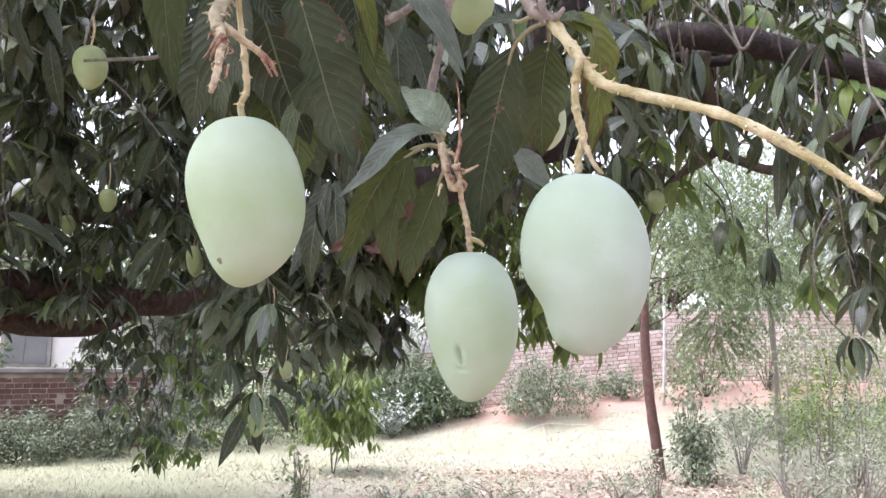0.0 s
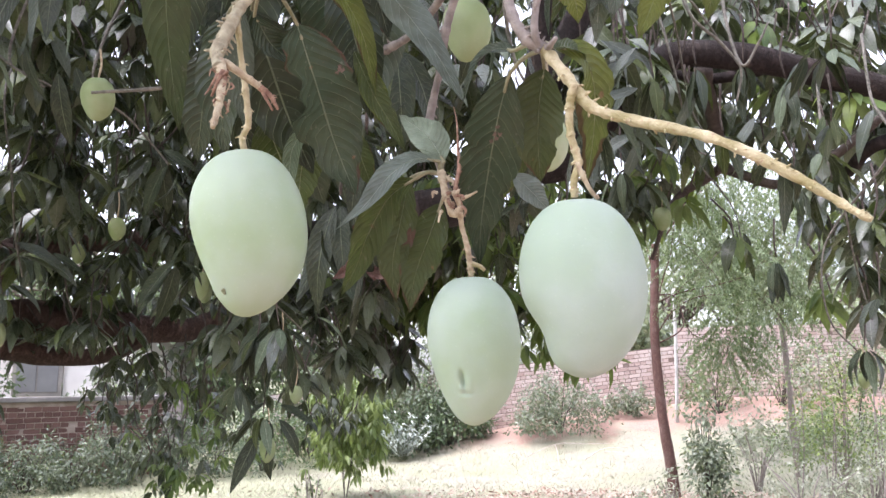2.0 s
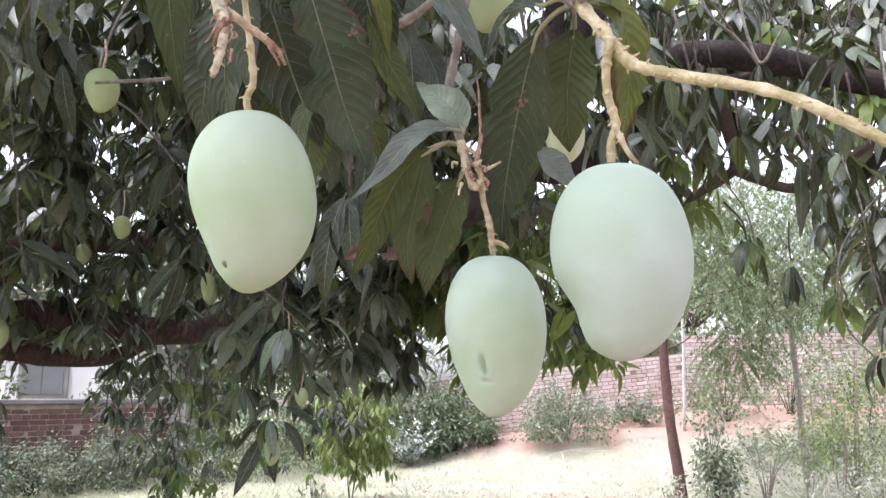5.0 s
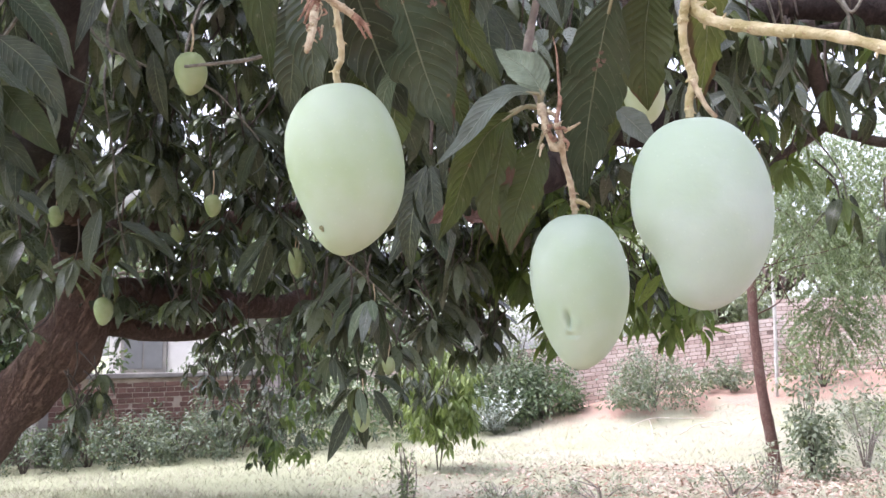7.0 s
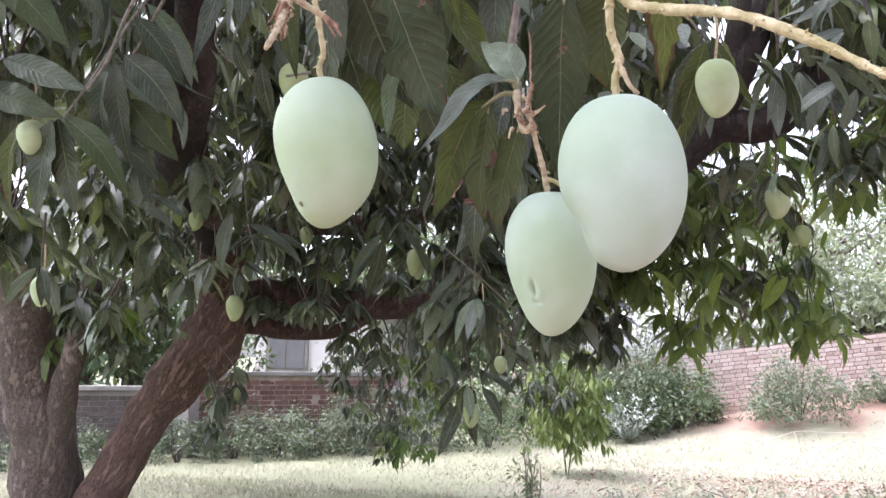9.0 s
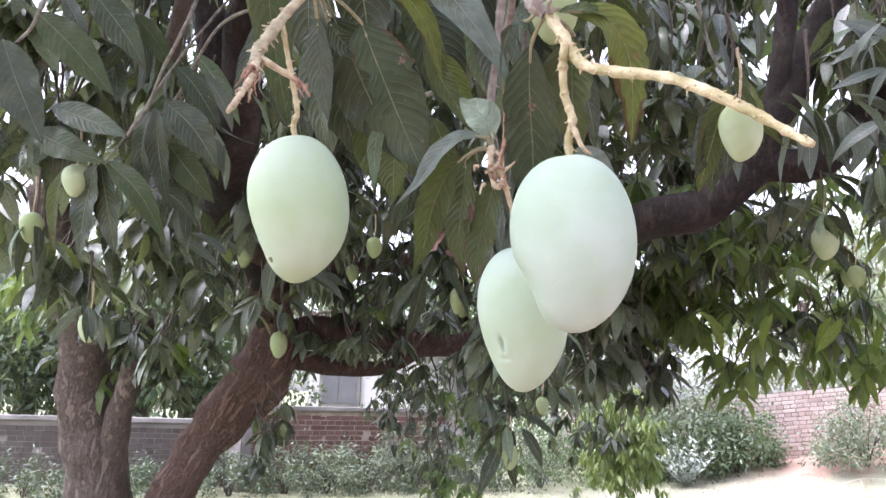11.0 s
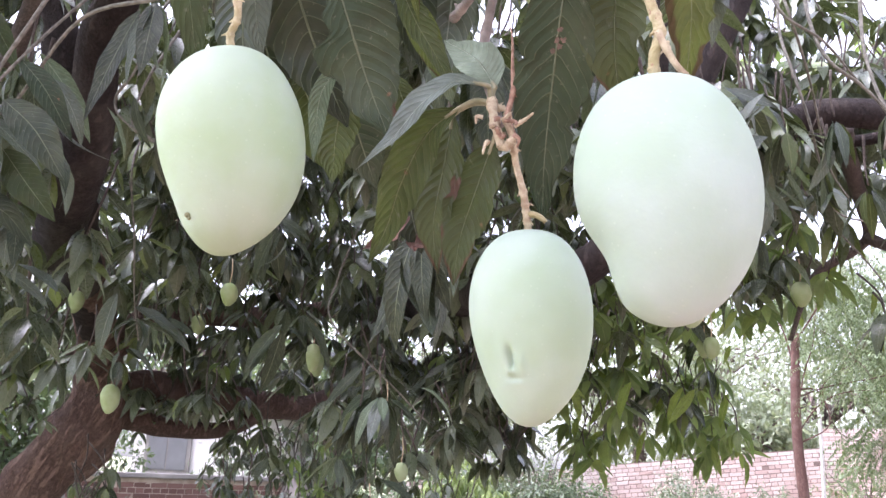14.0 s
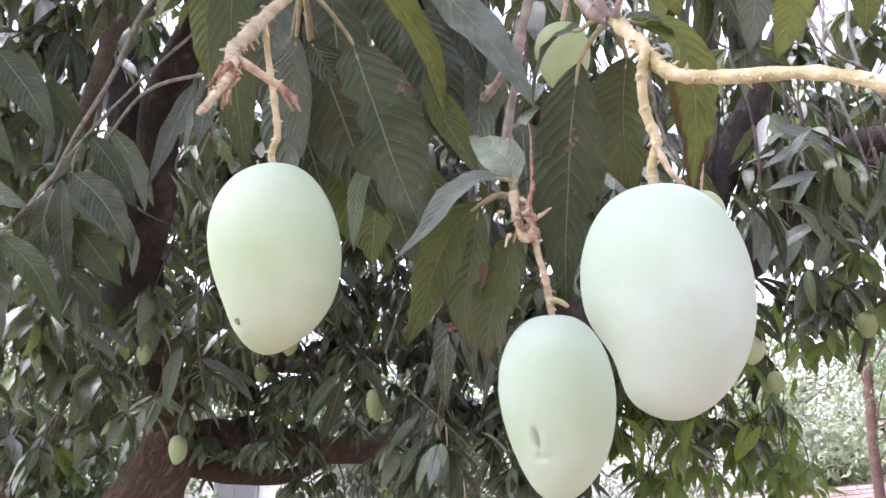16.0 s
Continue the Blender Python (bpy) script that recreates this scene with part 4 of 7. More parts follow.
hanging_twig((-1.196, 1.657, 2.434), (-1.271, 1.653, 2.283), (-1.317, 1.654, 2.178), (-1.369, 1.647, 2.103))
hanging_twig((-1.392, 1.367, 2.361), (-1.427, 1.366, 2.293), (-1.46, 1.358, 2.258))
hanging_twig((-0.94, 1.759, 2.492), (-1.217, 1.806, 2.467), (-1.464, 1.911, 2.295), (-1.585, 1.903, 2.227))
hanging_twig((0.067, 1.865, 2.41), (0.084, 1.894, 2.296), (0.102, 1.894, 2.224), (0.129, 1.893, 2.173))
hanging_twig((0.708, 3.069, 3.059), (0.825, 3.356, 2.938), (0.947, 3.677, 2.722), (1.031, 3.742, 2.592))
hanging_twig((0.589, 2.67, 2.864), (0.723, 2.731, 2.784), (0.835, 2.798, 2.669))
hanging_twig((1.69, 3.402, 2.429), (1.546, 3.632, 2.161), (1.475, 3.651, 1.989), (1.504, 3.683, 1.745), (1.629, 3.707, 1.601))
hanging_twig((1.527, 3.52, 2.238), (1.623, 3.66, 1.968), (1.701, 3.698, 1.701))
hanging_twig((1.005, 4.332, 2.799), (1.37, 4.595, 2.459), (1.437, 4.626, 2.242))

for x0, z0, x1, z1, y0 in ((-2.87, 1.85, -2.6, 0.55, 7.0), (-3.08, 1.8, -2.88, 0.62, 7.05), (-2.55, 1.85, -2.5, 0.75, 6.95)):
    line = [(x0 + (x1 - x0) * u + rng.normal(0, 0.035), y0 + rng.normal(0, 0.03), z0 + (z1 - z0) * u) for u in (0.0, 0.15, 0.3, 0.48, 0.64, 0.8, 1.0)]
    part("twig", tube(line, 0.009, 0.003, 6, 5, 0.2, 30.0), "twig_dark", tree)

crown, bright = Bunch(), Bunch()
twigs = bmesh.new()


LARGE_LIMBS = [q for limb in (
    [(-3.51, 5.32, 2.34), (-3.3, 4.82, 2.55), (-3.13, 4.59, 2.46), (-2.82, 4.02, 2.77), (-2.65, 3.61, 3.13), (-2.62, 3.35, 3.57)],
    [(-3.65, 5.43, 2.03), (-3.24, 6.24, 2.3), (-2.86, 6.79, 2.0), (-2.34, 7.15, 1.95)],
    [(-3.7, 5.78, 1.83), (-3.01, 5.7, 1.2)]) for q in smooth_line(limb, 5)]
OPEN_SIDE = Vector((0.08, 0.08, 1.46))


def before_limb(p):
    """Whether a shoot would hang in the open gap on the field side of a large limb."""
    d = Vector(p) - OPEN_SIDE
    far = d.length
    d.normalize()
    return any(far < (q - OPEN_SIDE).length and d.angle((q - OPEN_SIDE).normalized()) < 0.05 for q in LARGE_LIMBS)


def spray(at, r, n, per=8, length=0.235, into=None, sag=0.6, sx=1.0):
    """A mass of shoots round a point, each with its whorl of leaves and its bit of twig."""
    at = np.array(at, float)
    for k in range(max(1, round(n * (1.5 if at[0] < 0.1 else 0.75)))):
        q = rng.normal(0, 0.5, 3) * (r * sx, r, r * 0.9)
        p = at + q
        if p[1] < 1.7 and abs(p[0]) < 0.9 or before_limb(p) and rng.random() < 0.55:
            continue
        # lower right shoots partly take the lighter copy, as if lit from behind
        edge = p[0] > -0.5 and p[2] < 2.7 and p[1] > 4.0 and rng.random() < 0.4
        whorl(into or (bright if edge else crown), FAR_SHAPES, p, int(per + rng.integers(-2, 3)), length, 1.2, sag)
        up = p + np.array((rng.normal(0, 0.08), rng.normal(0, 0.08), rng.uniform(0.15, 0.35)))
        tube([p, (p + up) / 2 + rng.normal(0, 0.015, 3), up], 0.004, 0.006, 4, 3, bm=twigs)


# foliage seen over the field's side and round the trunk
spray((-2.317, 3.937, 3.127), 0.37, 9)
spray((-2.416, 4.276, 2.818), 0.40, 9)
spray((-2.68, 4.81, 2.49), 0.38, 8)
spray((-3.212, 5.843, 2.12), 0.45, 8)
spray((-1.974, 4.335, 3.295), 0.38, 8)
spray((-2.156, 4.97, 3.002), 0.43, 8)
spray((-1.737, 4.737, 3.392), 0.41, 8)
spray((-1.903, 5.301, 2.873), 0.49, 9)
spray((-2.647, 5.799, 2.661), 0.45, 7)
spray((-2.994, 6.455, 2.149), 0.50, 8)
spray((-2.221, 6.068, 2.29), 0.51, 9)
spray((-1.438, 4.968, 1.702), 0.31, 8)
spray((-1.531, 5.925, 2.073), 0.41, 7)
spray((-1.081, 5.561, 1.928), 0.34, 7)
spray((-0.933, 5.523, 2.273), 0.42, 8)
spray((-0.829, 5.997, 1.762), 0.25, 5)
spray((-0.629, 5.959, 2.133), 0.37, 7)
spray((-1.002, 3.816, 2.966), 0.38, 8)
spray((-0.877, 4.357, 2.728), 0.43, 8)
spray((-0.401, 3.835, 3.033), 0.33, 8)
spray((-0.456, 4.177, 2.71), 0.32, 8)
spray((-0.736, 4.697, 2.489), 0.36, 8)
spray((-0.289, 4.917, 2.506), 0.34, 7)
spray((0.089, 4.946, 2.412), 0.31, 7)
spray((0.01, 4.066, 2.948), 0.32, 7)
spray((0.36, 4.511, 2.75), 0.35, 8)
spray((0.606, 3.686, 2.976), 0.23, 7)
spray((0.729, 4.112, 2.849), 0.26, 7)
spray((1.138, 4.476, 3.297), 0.28, 7)
spray((1.207, 4.92, 3.012), 0.31, 6)
spray((1.42, 4.384, 3.325), 0.28, 7)
spray((1.617, 4.731, 3.059), 0.26, 6)
spray((1.838, 4.578, 2.75), 0.25, 5)
spray((1.78, 4.308, 3.263), 0.27, 7)
spray((2.081, 4.321, 3.269), 0.27, 7)
spray((2.167, 4.499, 2.7), 0.25, 5)
spray((1.523, 4.011, 2.34), 0.14, 3)
spray((1.664, 3.729, 2.232), 0.15, 4)
spray((1.734, 3.665, 1.97), 0.15, 4)
spray((1.751, 3.703, 1.677), 0.12, 3)
spray((1.718, 4.055, 2.073), 0.11, 2)
spray((0.836, 5.162, 2.57), 0.28, 5)
spray((0.937, 4.934, 2.803), 0.27, 5)
spray((0.51, 5.467, 2.438), 0.23, 4)
spray((-2.203, 1.953, 2.69), 0.22, 5)
spray((-2.088, 2.145, 2.517), 0.23, 5)
spray((-2.474, 2.231, 2.366), 0.24, 5)
spray((-2.223, 2.753, 2.499), 0.27, 6)
spray((-2.362, 3.189, 2.216), 0.27, 6)
spray((-2.617, 3.098, 2.127), 0.27, 6)
spray((-3.395, 4.341, 1.971), 0.33, 5)
spray((-2.676, 2.665, 1.951), 0.17, 4)
spray((-4.148, 4.713, 1.816), 0.29, 4)
spray((-3.932, 4.857, 1.54), 0.14, 3)
spray((-2.23, 3.101, 2.973), 0.33, 6)
spray((-2.442, 3.518, 2.623), 0.33, 6)
spray((-0.248, 5.593, 2.398), 0.26, 1)
spray((0.533, 5.932, 2.35), 0.22, 1)
spray((0.736, 6.324, 1.899), 0.19, 1)
spray((0.353, 6.136, 2.038), 0.15, 1)
spray((0.662, 4.856, 3.083), 0.28, 4)
spray((0.672, 4.946, 2.629), 0.22, 4)
spray((0.368, 4.76, 3.512), 0.28, 3)
spray((0.029, 4.415, 3.412), 0.27, 4)
spray((-0.263, 4.412, 3.357), 0.28, 4)
spray((-0.737, 5.883, 2.102), 0.28, 1)
spray((-2.868, 5.766, 2.03), 0.40, 6)
spray((-2.859, 6.391, 1.658), 0.24, 3)
spray((-1.001, 5.628, 1.694), 0.19, 3)
spray((-3.472, 6.109, 1.78), 0.24, 2)
spray((-2.361, 2.637, 3.332), 0.26, 6)
spray((-2.472, 2.899, 3.115), 0.27, 6)
spray((-2.668, 3.353, 2.909), 0.30, 6)
spray((-2.481, 3.637, 3.493), 0.33, 6)
spray((-2.932, 3.591, 2.65), 0.26, 5)
spray((-3.533, 4.43, 2.288), 0.31, 5)
spray((-2.215, 3.987, 3.298), 0.38, 6)
spray((-0.757, 2.648, 3.211), 0.25, 6)
spray((-0.655, 3.34, 3.167), 0.25, 6)
spray((0.612, 4.572, 3.678), 0.25, 5)
spray((0.957, 4.819, 3.845), 0.26, 5)
spray((1.284, 4.846, 4.01), 0.23, 4)
spray((0.611, 4.232, 4.04), 0.24, 4)
spray((0.93, 3.938, 2.901), 0.15, 3)
spray((0.7, 3.939, 2.726), 0.18, 2)
spray((0.823, 4.584, 2.514), 0.20, 2)
spray((0.537, 3.635, 2.859), 0.14, 4)
spray((1.041, 4.045, 2.664), 0.15, 2)
spray((-2.242, 5.648, 2.857), 0.41, 6)
spray((-1.895, 5.811, 2.634), 0.41, 6)
spray((-1.719, 6.011, 2.172), 0.37, 5)
spray((-3.175, 5.527, 2.519), 0.33, 5)
spray((-3.048, 4.047, 2.497), 0.28, 5)
spray((-0.428, 5.566, 2.138), 0.22, 1)
spray((-0.106, 5.944, 2.023), 0.23, 1)
spray((0.241, 6.118, 1.884), 0.19, 1)
spray((0.593, 6.272, 1.857), 0.19, 1)
spray((0.745, 6.371, 1.674), 0.13, 1)
spray((-0.242, 5.161, 2.36), 0.21, 4)
spray((0.356, 5.772, 2.221), 0.22, 1)
spray((2.071, 4.708, 3.394), 0.30, 6)
spray((2.304, 4.747, 3.171), 0.26, 6)
spray((1.883, 4.888, 3.501), 0.27, 5)
spray((1.642, 4.864, 3.598), 0.27, 5)
spray((0.78, 4.987, 3.91), 0.27, 5)
spray((1.026, 5.696, 3.974), 0.30, 5)
spray((0.992, 6.402, 3.969), 0.34, 5)
spray((0.975, 5.423, 3.33), 0.28, 5)
spray((0.949, 6.135, 3.278), 0.32, 5)
spray((1.282, 6.006, 4.405), 0.32, 5)
spray((1.199, 5.035, 3.685), 0.27, 5)
spray((1.22, 5.738, 3.713), 0.30, 5)
spray((1.524, 6.462, 3.685), 0.34, 5)
spray((1.157, 5.463, 3.085), 0.28, 5)
spray((1.452, 5.348, 4.085), 0.28, 5)
spray((1.786, 6.063, 4.135), 0.32, 5)
spray((1.369, 5.072, 3.456), 0.27, 5)
spray((1.695, 5.793, 3.459), 0.30, 5)
spray((2.092, 6.373, 4.583), 0.34, 5)
spray((1.9, 5.399, 3.846), 0.28, 5)
spray((1.991, 6.108, 3.86), 0.32, 5)
spray((1.788, 5.12, 3.232), 0.27, 5)
spray((2.203, 5.712, 4.262), 0.30, 5)
spray((2.624, 6.433, 4.299), 0.34, 5)
spray((2.082, 5.439, 3.601), 0.28, 5)
spray((2.495, 6.165, 3.59), 0.32, 5)
spray((1.959, 5.157, 3.003), 0.27, 5)
spray((2.236, 5.049, 3.94), 0.27, 5)
spray((2.679, 5.767, 4.008), 0.30, 5)
spray((2.841, 6.481, 4.008), 0.34, 5)
spray((2.529, 5.49, 3.362), 0.28, 5)
spray((2.7, 6.21, 3.315), 0.32, 5)
spray((3.033, 6.08, 4.441), 0.32, 5)
spray((2.655, 5.097, 3.716), 0.27, 5)
spray((2.872, 5.809, 3.748), 0.30, 5)
spray((3.373, 6.541, 3.723), 0.34, 5)
spray((2.711, 5.53, 3.117), 0.28, 5)
spray((2.34, 4.774, 2.976), 0.23, 5)
spray((2.51, 5.019, 2.7), 0.24, 5)
spray((2.471, 5.245, 2.498), 0.25, 5)
spray((2.551, 5.078, 2.26), 0.24, 5)
spray((2.599, 4.756, 3.209), 0.23, 5)
spray((2.747, 5.012, 2.841), 0.24, 5)
spray((2.644, 5.487, 2.246), 0.26, 5)
spray((2.427, 5.608, 2.799), 0.27, 5)
spray((2.72, 5.067, 2.399), 0.24, 5)
spray((1.092, 6.071, 4.764), 0.32, 5)
spray((1.421, 6.401, 4.59), 0.33, 5)
spray((1.714, 6.198, 4.792), 0.32, 5)
spray((2.064, 6.544, 4.576), 0.33, 5)
spray((1.637, 6.726, 4.348), 0.34, 5)
spray((2.076, 6.875, 4.15), 0.34, 5)
spray((0.977, 6.252, 4.397), 0.32, 5)
spray((1.369, 6.731, 4.118), 0.34, 5)
spray((0.375, 5.764, 4.547), 0.31, 5)
spray((0.532, 5.882, 4.237), 0.31, 5)
spray((-1.574, 8.466, 1.142), 0.34, 5, 7, 0.15, sag=1.0)
spray((-1.917, 8.223, 1.079), 0.28, 4, 7, 0.15, sag=1.0)
spray((-0.873, 6.665, 1.743), 0.18, 4, 7, 0.15, sag=1.0)
spray((-3.809, 4.862, 1.786), 0.21, 4, 7, 0.15, sag=1.0)
spray((-3.55, 5.001, 1.633), 0.16, 4, 7, 0.15, sag=1.0)
spray((-4.078, 5.047, 1.376), 0.13, 2, 7, 0.15, sag=1.0)
spray((-3.442, 5.47, 1.143), 0.11, 2, 7, 0.15, sag=1.0)
spray((-3.346, 7.966, 1.263), 0.49, 8, 7, 0.15, sag=1.0)
spray((-3.228, 8.041, 0.722), 0.22, 4, 7, 0.15, sag=1.0)
spray((-3.784, 7.94, 1.308), 0.33, 4, 7, 0.15, sag=1.0)
spray((-2.801, 7.975, 1.383), 0.38, 5, 7, 0.15, sag=1.0)
spray((-3.5, 8.036, 0.662), 0.22, 2, 7, 0.15, sag=1.0)
spray((-1.871, 6.5, 1.412), 0.27, 5, 7, 0.15, sag=1.0)
spray((-1.443, 7.023, 1.417), 0.24, 4, 7, 0.15, sag=1.0)
spray((-1.16, 7.005, 1.661), 0.24, 4, 7, 0.15, sag=1.0)
spray((-0.622, 6.022, 1.645), 0.16, 3, 7, 0.15, sag=1.0)
spray((-1.636, 8.575, 1.057), 0.29, 4, 7, 0.15, sag=1.0)
spray((-3.321, 7.384, 1.203), 0.27, 4, 7, 0.15, sag=1.0)
spray((-2.88, 7.63, 0.894), 0.22, 4, 7, 0.15, sag=1.0)
spray((-3.109, 7.422, 1.479), 0.27, 4, 7, 0.15, sag=1.0)
spray((-3.703, 7.123, 1.729), 0.33, 3, 7, 0.15, sag=1.0)
spray((-2.957, 7.83, 1.393), 0.25, 4, 7, 0.15, sag=1.0)
spray((-3.202, 8.355, 1.041), 0.23, 3, 7, 0.15, sag=1.0)
spray((-2.796, 7.877, 1.177), 0.22, 3, 7, 0.15, sag=1.0)
spray((-0.999, 4.57, 1.48), 0.04, 2, 6, 0.21)
spray((-0.826, 4.822, 1.615), 0.04, 2, 7, 0.23)
spray((-0.574, 5.654, 1.552), 0.04, 2, 6, 0.23)
spray((-2.665, 4.087, 1.971), 0.04, 2, 6, 0.21)
spray((-1.773, 4.231, 2.607), 0.04, 2, 9, 0.22)
spray((-2.275, 4.439, 2.383), 0.04, 2, 5, 0.18)
spray((-2.43, 4.915, 1.766), 0.04, 2, 6, 0.20)
spray((-0.042, 6.258, 1.676), 0.04, 2, 9, 0.23)
spray((0.538, 5.8, 1.897), 0.04, 2, 7, 0.23)
spray((0.313, 5.686, 1.995), 0.04, 2, 7, 0.23)
spray((0.676, 5.824, 2.076), 0.04, 2, 7, 0.23)
spray((-0.431, 5.082, 2.354), 0.04, 2, 7, 0.23)
spray((-0.763, 5.021, 1.94), 0.04, 2, 7, 0.23)
spray((1.36, 4.523, 2.225), 0.04, 2, 5, 0.23)

# drooping shoots before the red wall
for k in range(26):
    u = rng.random() ** 0.8
    whorl(crown if k % 3 == 0 else bright, FAR_SHAPES, (-2.8 + 0.25 * u + rng.normal(0, 0.2), 7.0 + rng.normal(0, 0.12), 1.65 - 1.1 * u), 6, 0.135, 1.2, 0.9)
for k in range(24):
    u = rng.random() ** 0.8
    whorl(crown if k % 3 == 0 else bright, FAR_SHAPES, (-2.45 + 0.4 * u + rng.normal(0, 0.16), 6.6 + rng.normal(0, 0.12), 1.6 - 0.85 * u), 6, 0.12, 1.2, 0.9)
for px_, py_, pz_ in ((-3.17, 5.2, 1.33), (-3.3, 5.2, 1.12), (-3.4, 5.25, 0.92), (-3.2, 5.3, 1.22)):
    spray((px_, py_, pz_), 0.05, 2, 7, 0.17, sag=1.3)

# the mass of the crown behind and above
for k in range(1000):
    px_, py_, pz_ = rng.uniform(-5.4, 3.4), rng.uniform(5.0, 8.4), rng.uniform(1.95, 5.0)
    if px_ > 0.3 and (pz_ < 3.2 or py_ > 6.5):
        continue
    if px_ > 0 and rng.random() < 0.5 or px_ > -1.8 and py_ > 7.0:
        continue
    if px_ < -2.2 and pz_ < 2.5 and py_ < 6.8:
        continue
    spray((px_, py_, pz_), 0.25, 1, 8, 0.24)
for k in range(420):
    px_, py_, pz_ = rng.uniform(-3.5, 3.5), rng.uniform(1.8, 6.0), rng.uniform(3.0, 5.2)
    if pz_ < 2.2 + 0.22 * py_ or (px_ > 0 and rng.random() < (0.5 if px_ < 0.7 else 0.75)):
        continue
    spray((px_, py_, pz_), 0.25, 1, 8, 0.24)
# the far side of the crown round the second trunk
for k in range(280):
    px_, py_, pz_ = rng.uniform(-7.5, -3.2), rng.uniform(3.0, 8.0), rng.uniform(2.1, 5.0)
    if pz_ < 1.2 + 0.15 * py_:
        continue
    spray((px_, py_, pz_), 0.25, 1, 8, 0.24)
# unseen skirt of the crown over the path, added to shade the fruits
for k in range(150):
    px_, py_ = rng.uniform(-2.2, 2.4), rng.uniform(0.7, 2.2)
    pz_ = 2.45 + 0.35 * max(py_, 0) + rng.uniform(0.0, 0.9)
    whorl(crown, FAR_SHAPES, (px_, py_, pz_), 9, 0.21)
# unseen crown leaves, added to keep sun off the drooping shoot beside the trunk
for k in range(110):
    px_, py_, pz_ = rng.uniform(-2.9, -1.25), rng.uniform(0.5, 2.3), rng.uniform(3.0, 4.3)
    whorl(crown, FAR_SHAPES, (px_, py_, pz_), 9, 0.22)
# shoots right above the three fruits, added out of view to shade their tops
for k in range(85):
    px_, py_ = rng.uniform(-0.8, 0.9), rng.uniform(0.2, 1.3)
    pz_ = 1.75 + 0.6 * py_ + rng.uniform(0.12, 0.7)
    whorl(crown, FAR_SHAPES, (px_, py_, pz_), 9, 0.21, sag=0.5)

# foliage that closes the gaps over the long limb
for k, at in enumerate([(-0.56, 6.2, 3.64), (-0.5, 6.5, 3.46), (-0.33, 6.0, 3.0), (-0.13, 6.0, 2.64), (-0.67, 7.0, 3.38), (-0.3, 6.6, 3.85)]):
    spray(at, 0.3, 9, 8, 0.22, into=bright if k % 3 == 0 else crown)
for at in [(-5.2, 5.0, 1.98), (-4.95, 5.1, 1.85), (-4.44, 4.9, 1.92), (-4.4, 5.0, 1.71), (-5.14, 5.1, 1.73)]:
    spray(at, 0.16, 4, 8, 0.2)
for at in [(0.393, 6.2, 2.927), (0.607, 6.5, 2.927), (-0.225, 6.3, 2.674), (0.215, 6.6, 2.818), (1.191, 6.0, 2.68)]:
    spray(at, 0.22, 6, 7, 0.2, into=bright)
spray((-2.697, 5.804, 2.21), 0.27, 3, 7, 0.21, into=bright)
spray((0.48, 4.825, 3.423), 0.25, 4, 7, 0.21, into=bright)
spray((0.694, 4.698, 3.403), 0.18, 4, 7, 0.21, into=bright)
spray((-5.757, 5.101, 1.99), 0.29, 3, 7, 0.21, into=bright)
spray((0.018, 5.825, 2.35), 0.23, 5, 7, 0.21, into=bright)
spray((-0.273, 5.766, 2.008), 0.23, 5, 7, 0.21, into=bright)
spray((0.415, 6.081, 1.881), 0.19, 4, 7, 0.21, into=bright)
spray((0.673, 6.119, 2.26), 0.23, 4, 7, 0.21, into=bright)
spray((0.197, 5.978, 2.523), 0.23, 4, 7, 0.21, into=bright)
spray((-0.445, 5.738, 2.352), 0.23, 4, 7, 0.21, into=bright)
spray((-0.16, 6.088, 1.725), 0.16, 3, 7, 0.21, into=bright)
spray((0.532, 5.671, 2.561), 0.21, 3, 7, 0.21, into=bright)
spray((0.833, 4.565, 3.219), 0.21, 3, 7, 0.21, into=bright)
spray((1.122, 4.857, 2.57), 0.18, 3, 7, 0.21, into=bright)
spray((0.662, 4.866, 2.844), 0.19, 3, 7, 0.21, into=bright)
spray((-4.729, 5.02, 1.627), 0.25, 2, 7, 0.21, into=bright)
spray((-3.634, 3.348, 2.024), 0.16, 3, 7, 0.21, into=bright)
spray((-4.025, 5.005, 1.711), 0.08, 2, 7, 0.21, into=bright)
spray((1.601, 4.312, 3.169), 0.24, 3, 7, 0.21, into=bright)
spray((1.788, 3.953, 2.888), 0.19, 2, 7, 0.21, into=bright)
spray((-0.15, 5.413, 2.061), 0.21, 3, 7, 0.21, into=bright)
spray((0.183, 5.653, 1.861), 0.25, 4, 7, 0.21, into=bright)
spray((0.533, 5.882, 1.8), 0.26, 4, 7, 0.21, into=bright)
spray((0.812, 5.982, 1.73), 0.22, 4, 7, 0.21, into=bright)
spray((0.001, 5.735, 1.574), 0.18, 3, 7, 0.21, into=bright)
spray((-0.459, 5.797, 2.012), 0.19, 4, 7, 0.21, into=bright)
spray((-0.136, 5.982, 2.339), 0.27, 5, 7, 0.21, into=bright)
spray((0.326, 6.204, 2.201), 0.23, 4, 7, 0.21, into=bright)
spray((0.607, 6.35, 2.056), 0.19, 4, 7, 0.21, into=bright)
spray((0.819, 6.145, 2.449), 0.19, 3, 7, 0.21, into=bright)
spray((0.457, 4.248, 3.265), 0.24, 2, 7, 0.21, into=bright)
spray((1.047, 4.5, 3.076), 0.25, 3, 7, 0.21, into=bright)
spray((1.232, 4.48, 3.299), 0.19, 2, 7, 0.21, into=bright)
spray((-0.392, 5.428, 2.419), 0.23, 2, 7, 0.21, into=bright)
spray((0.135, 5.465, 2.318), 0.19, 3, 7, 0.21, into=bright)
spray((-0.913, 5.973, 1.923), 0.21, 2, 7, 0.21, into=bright)
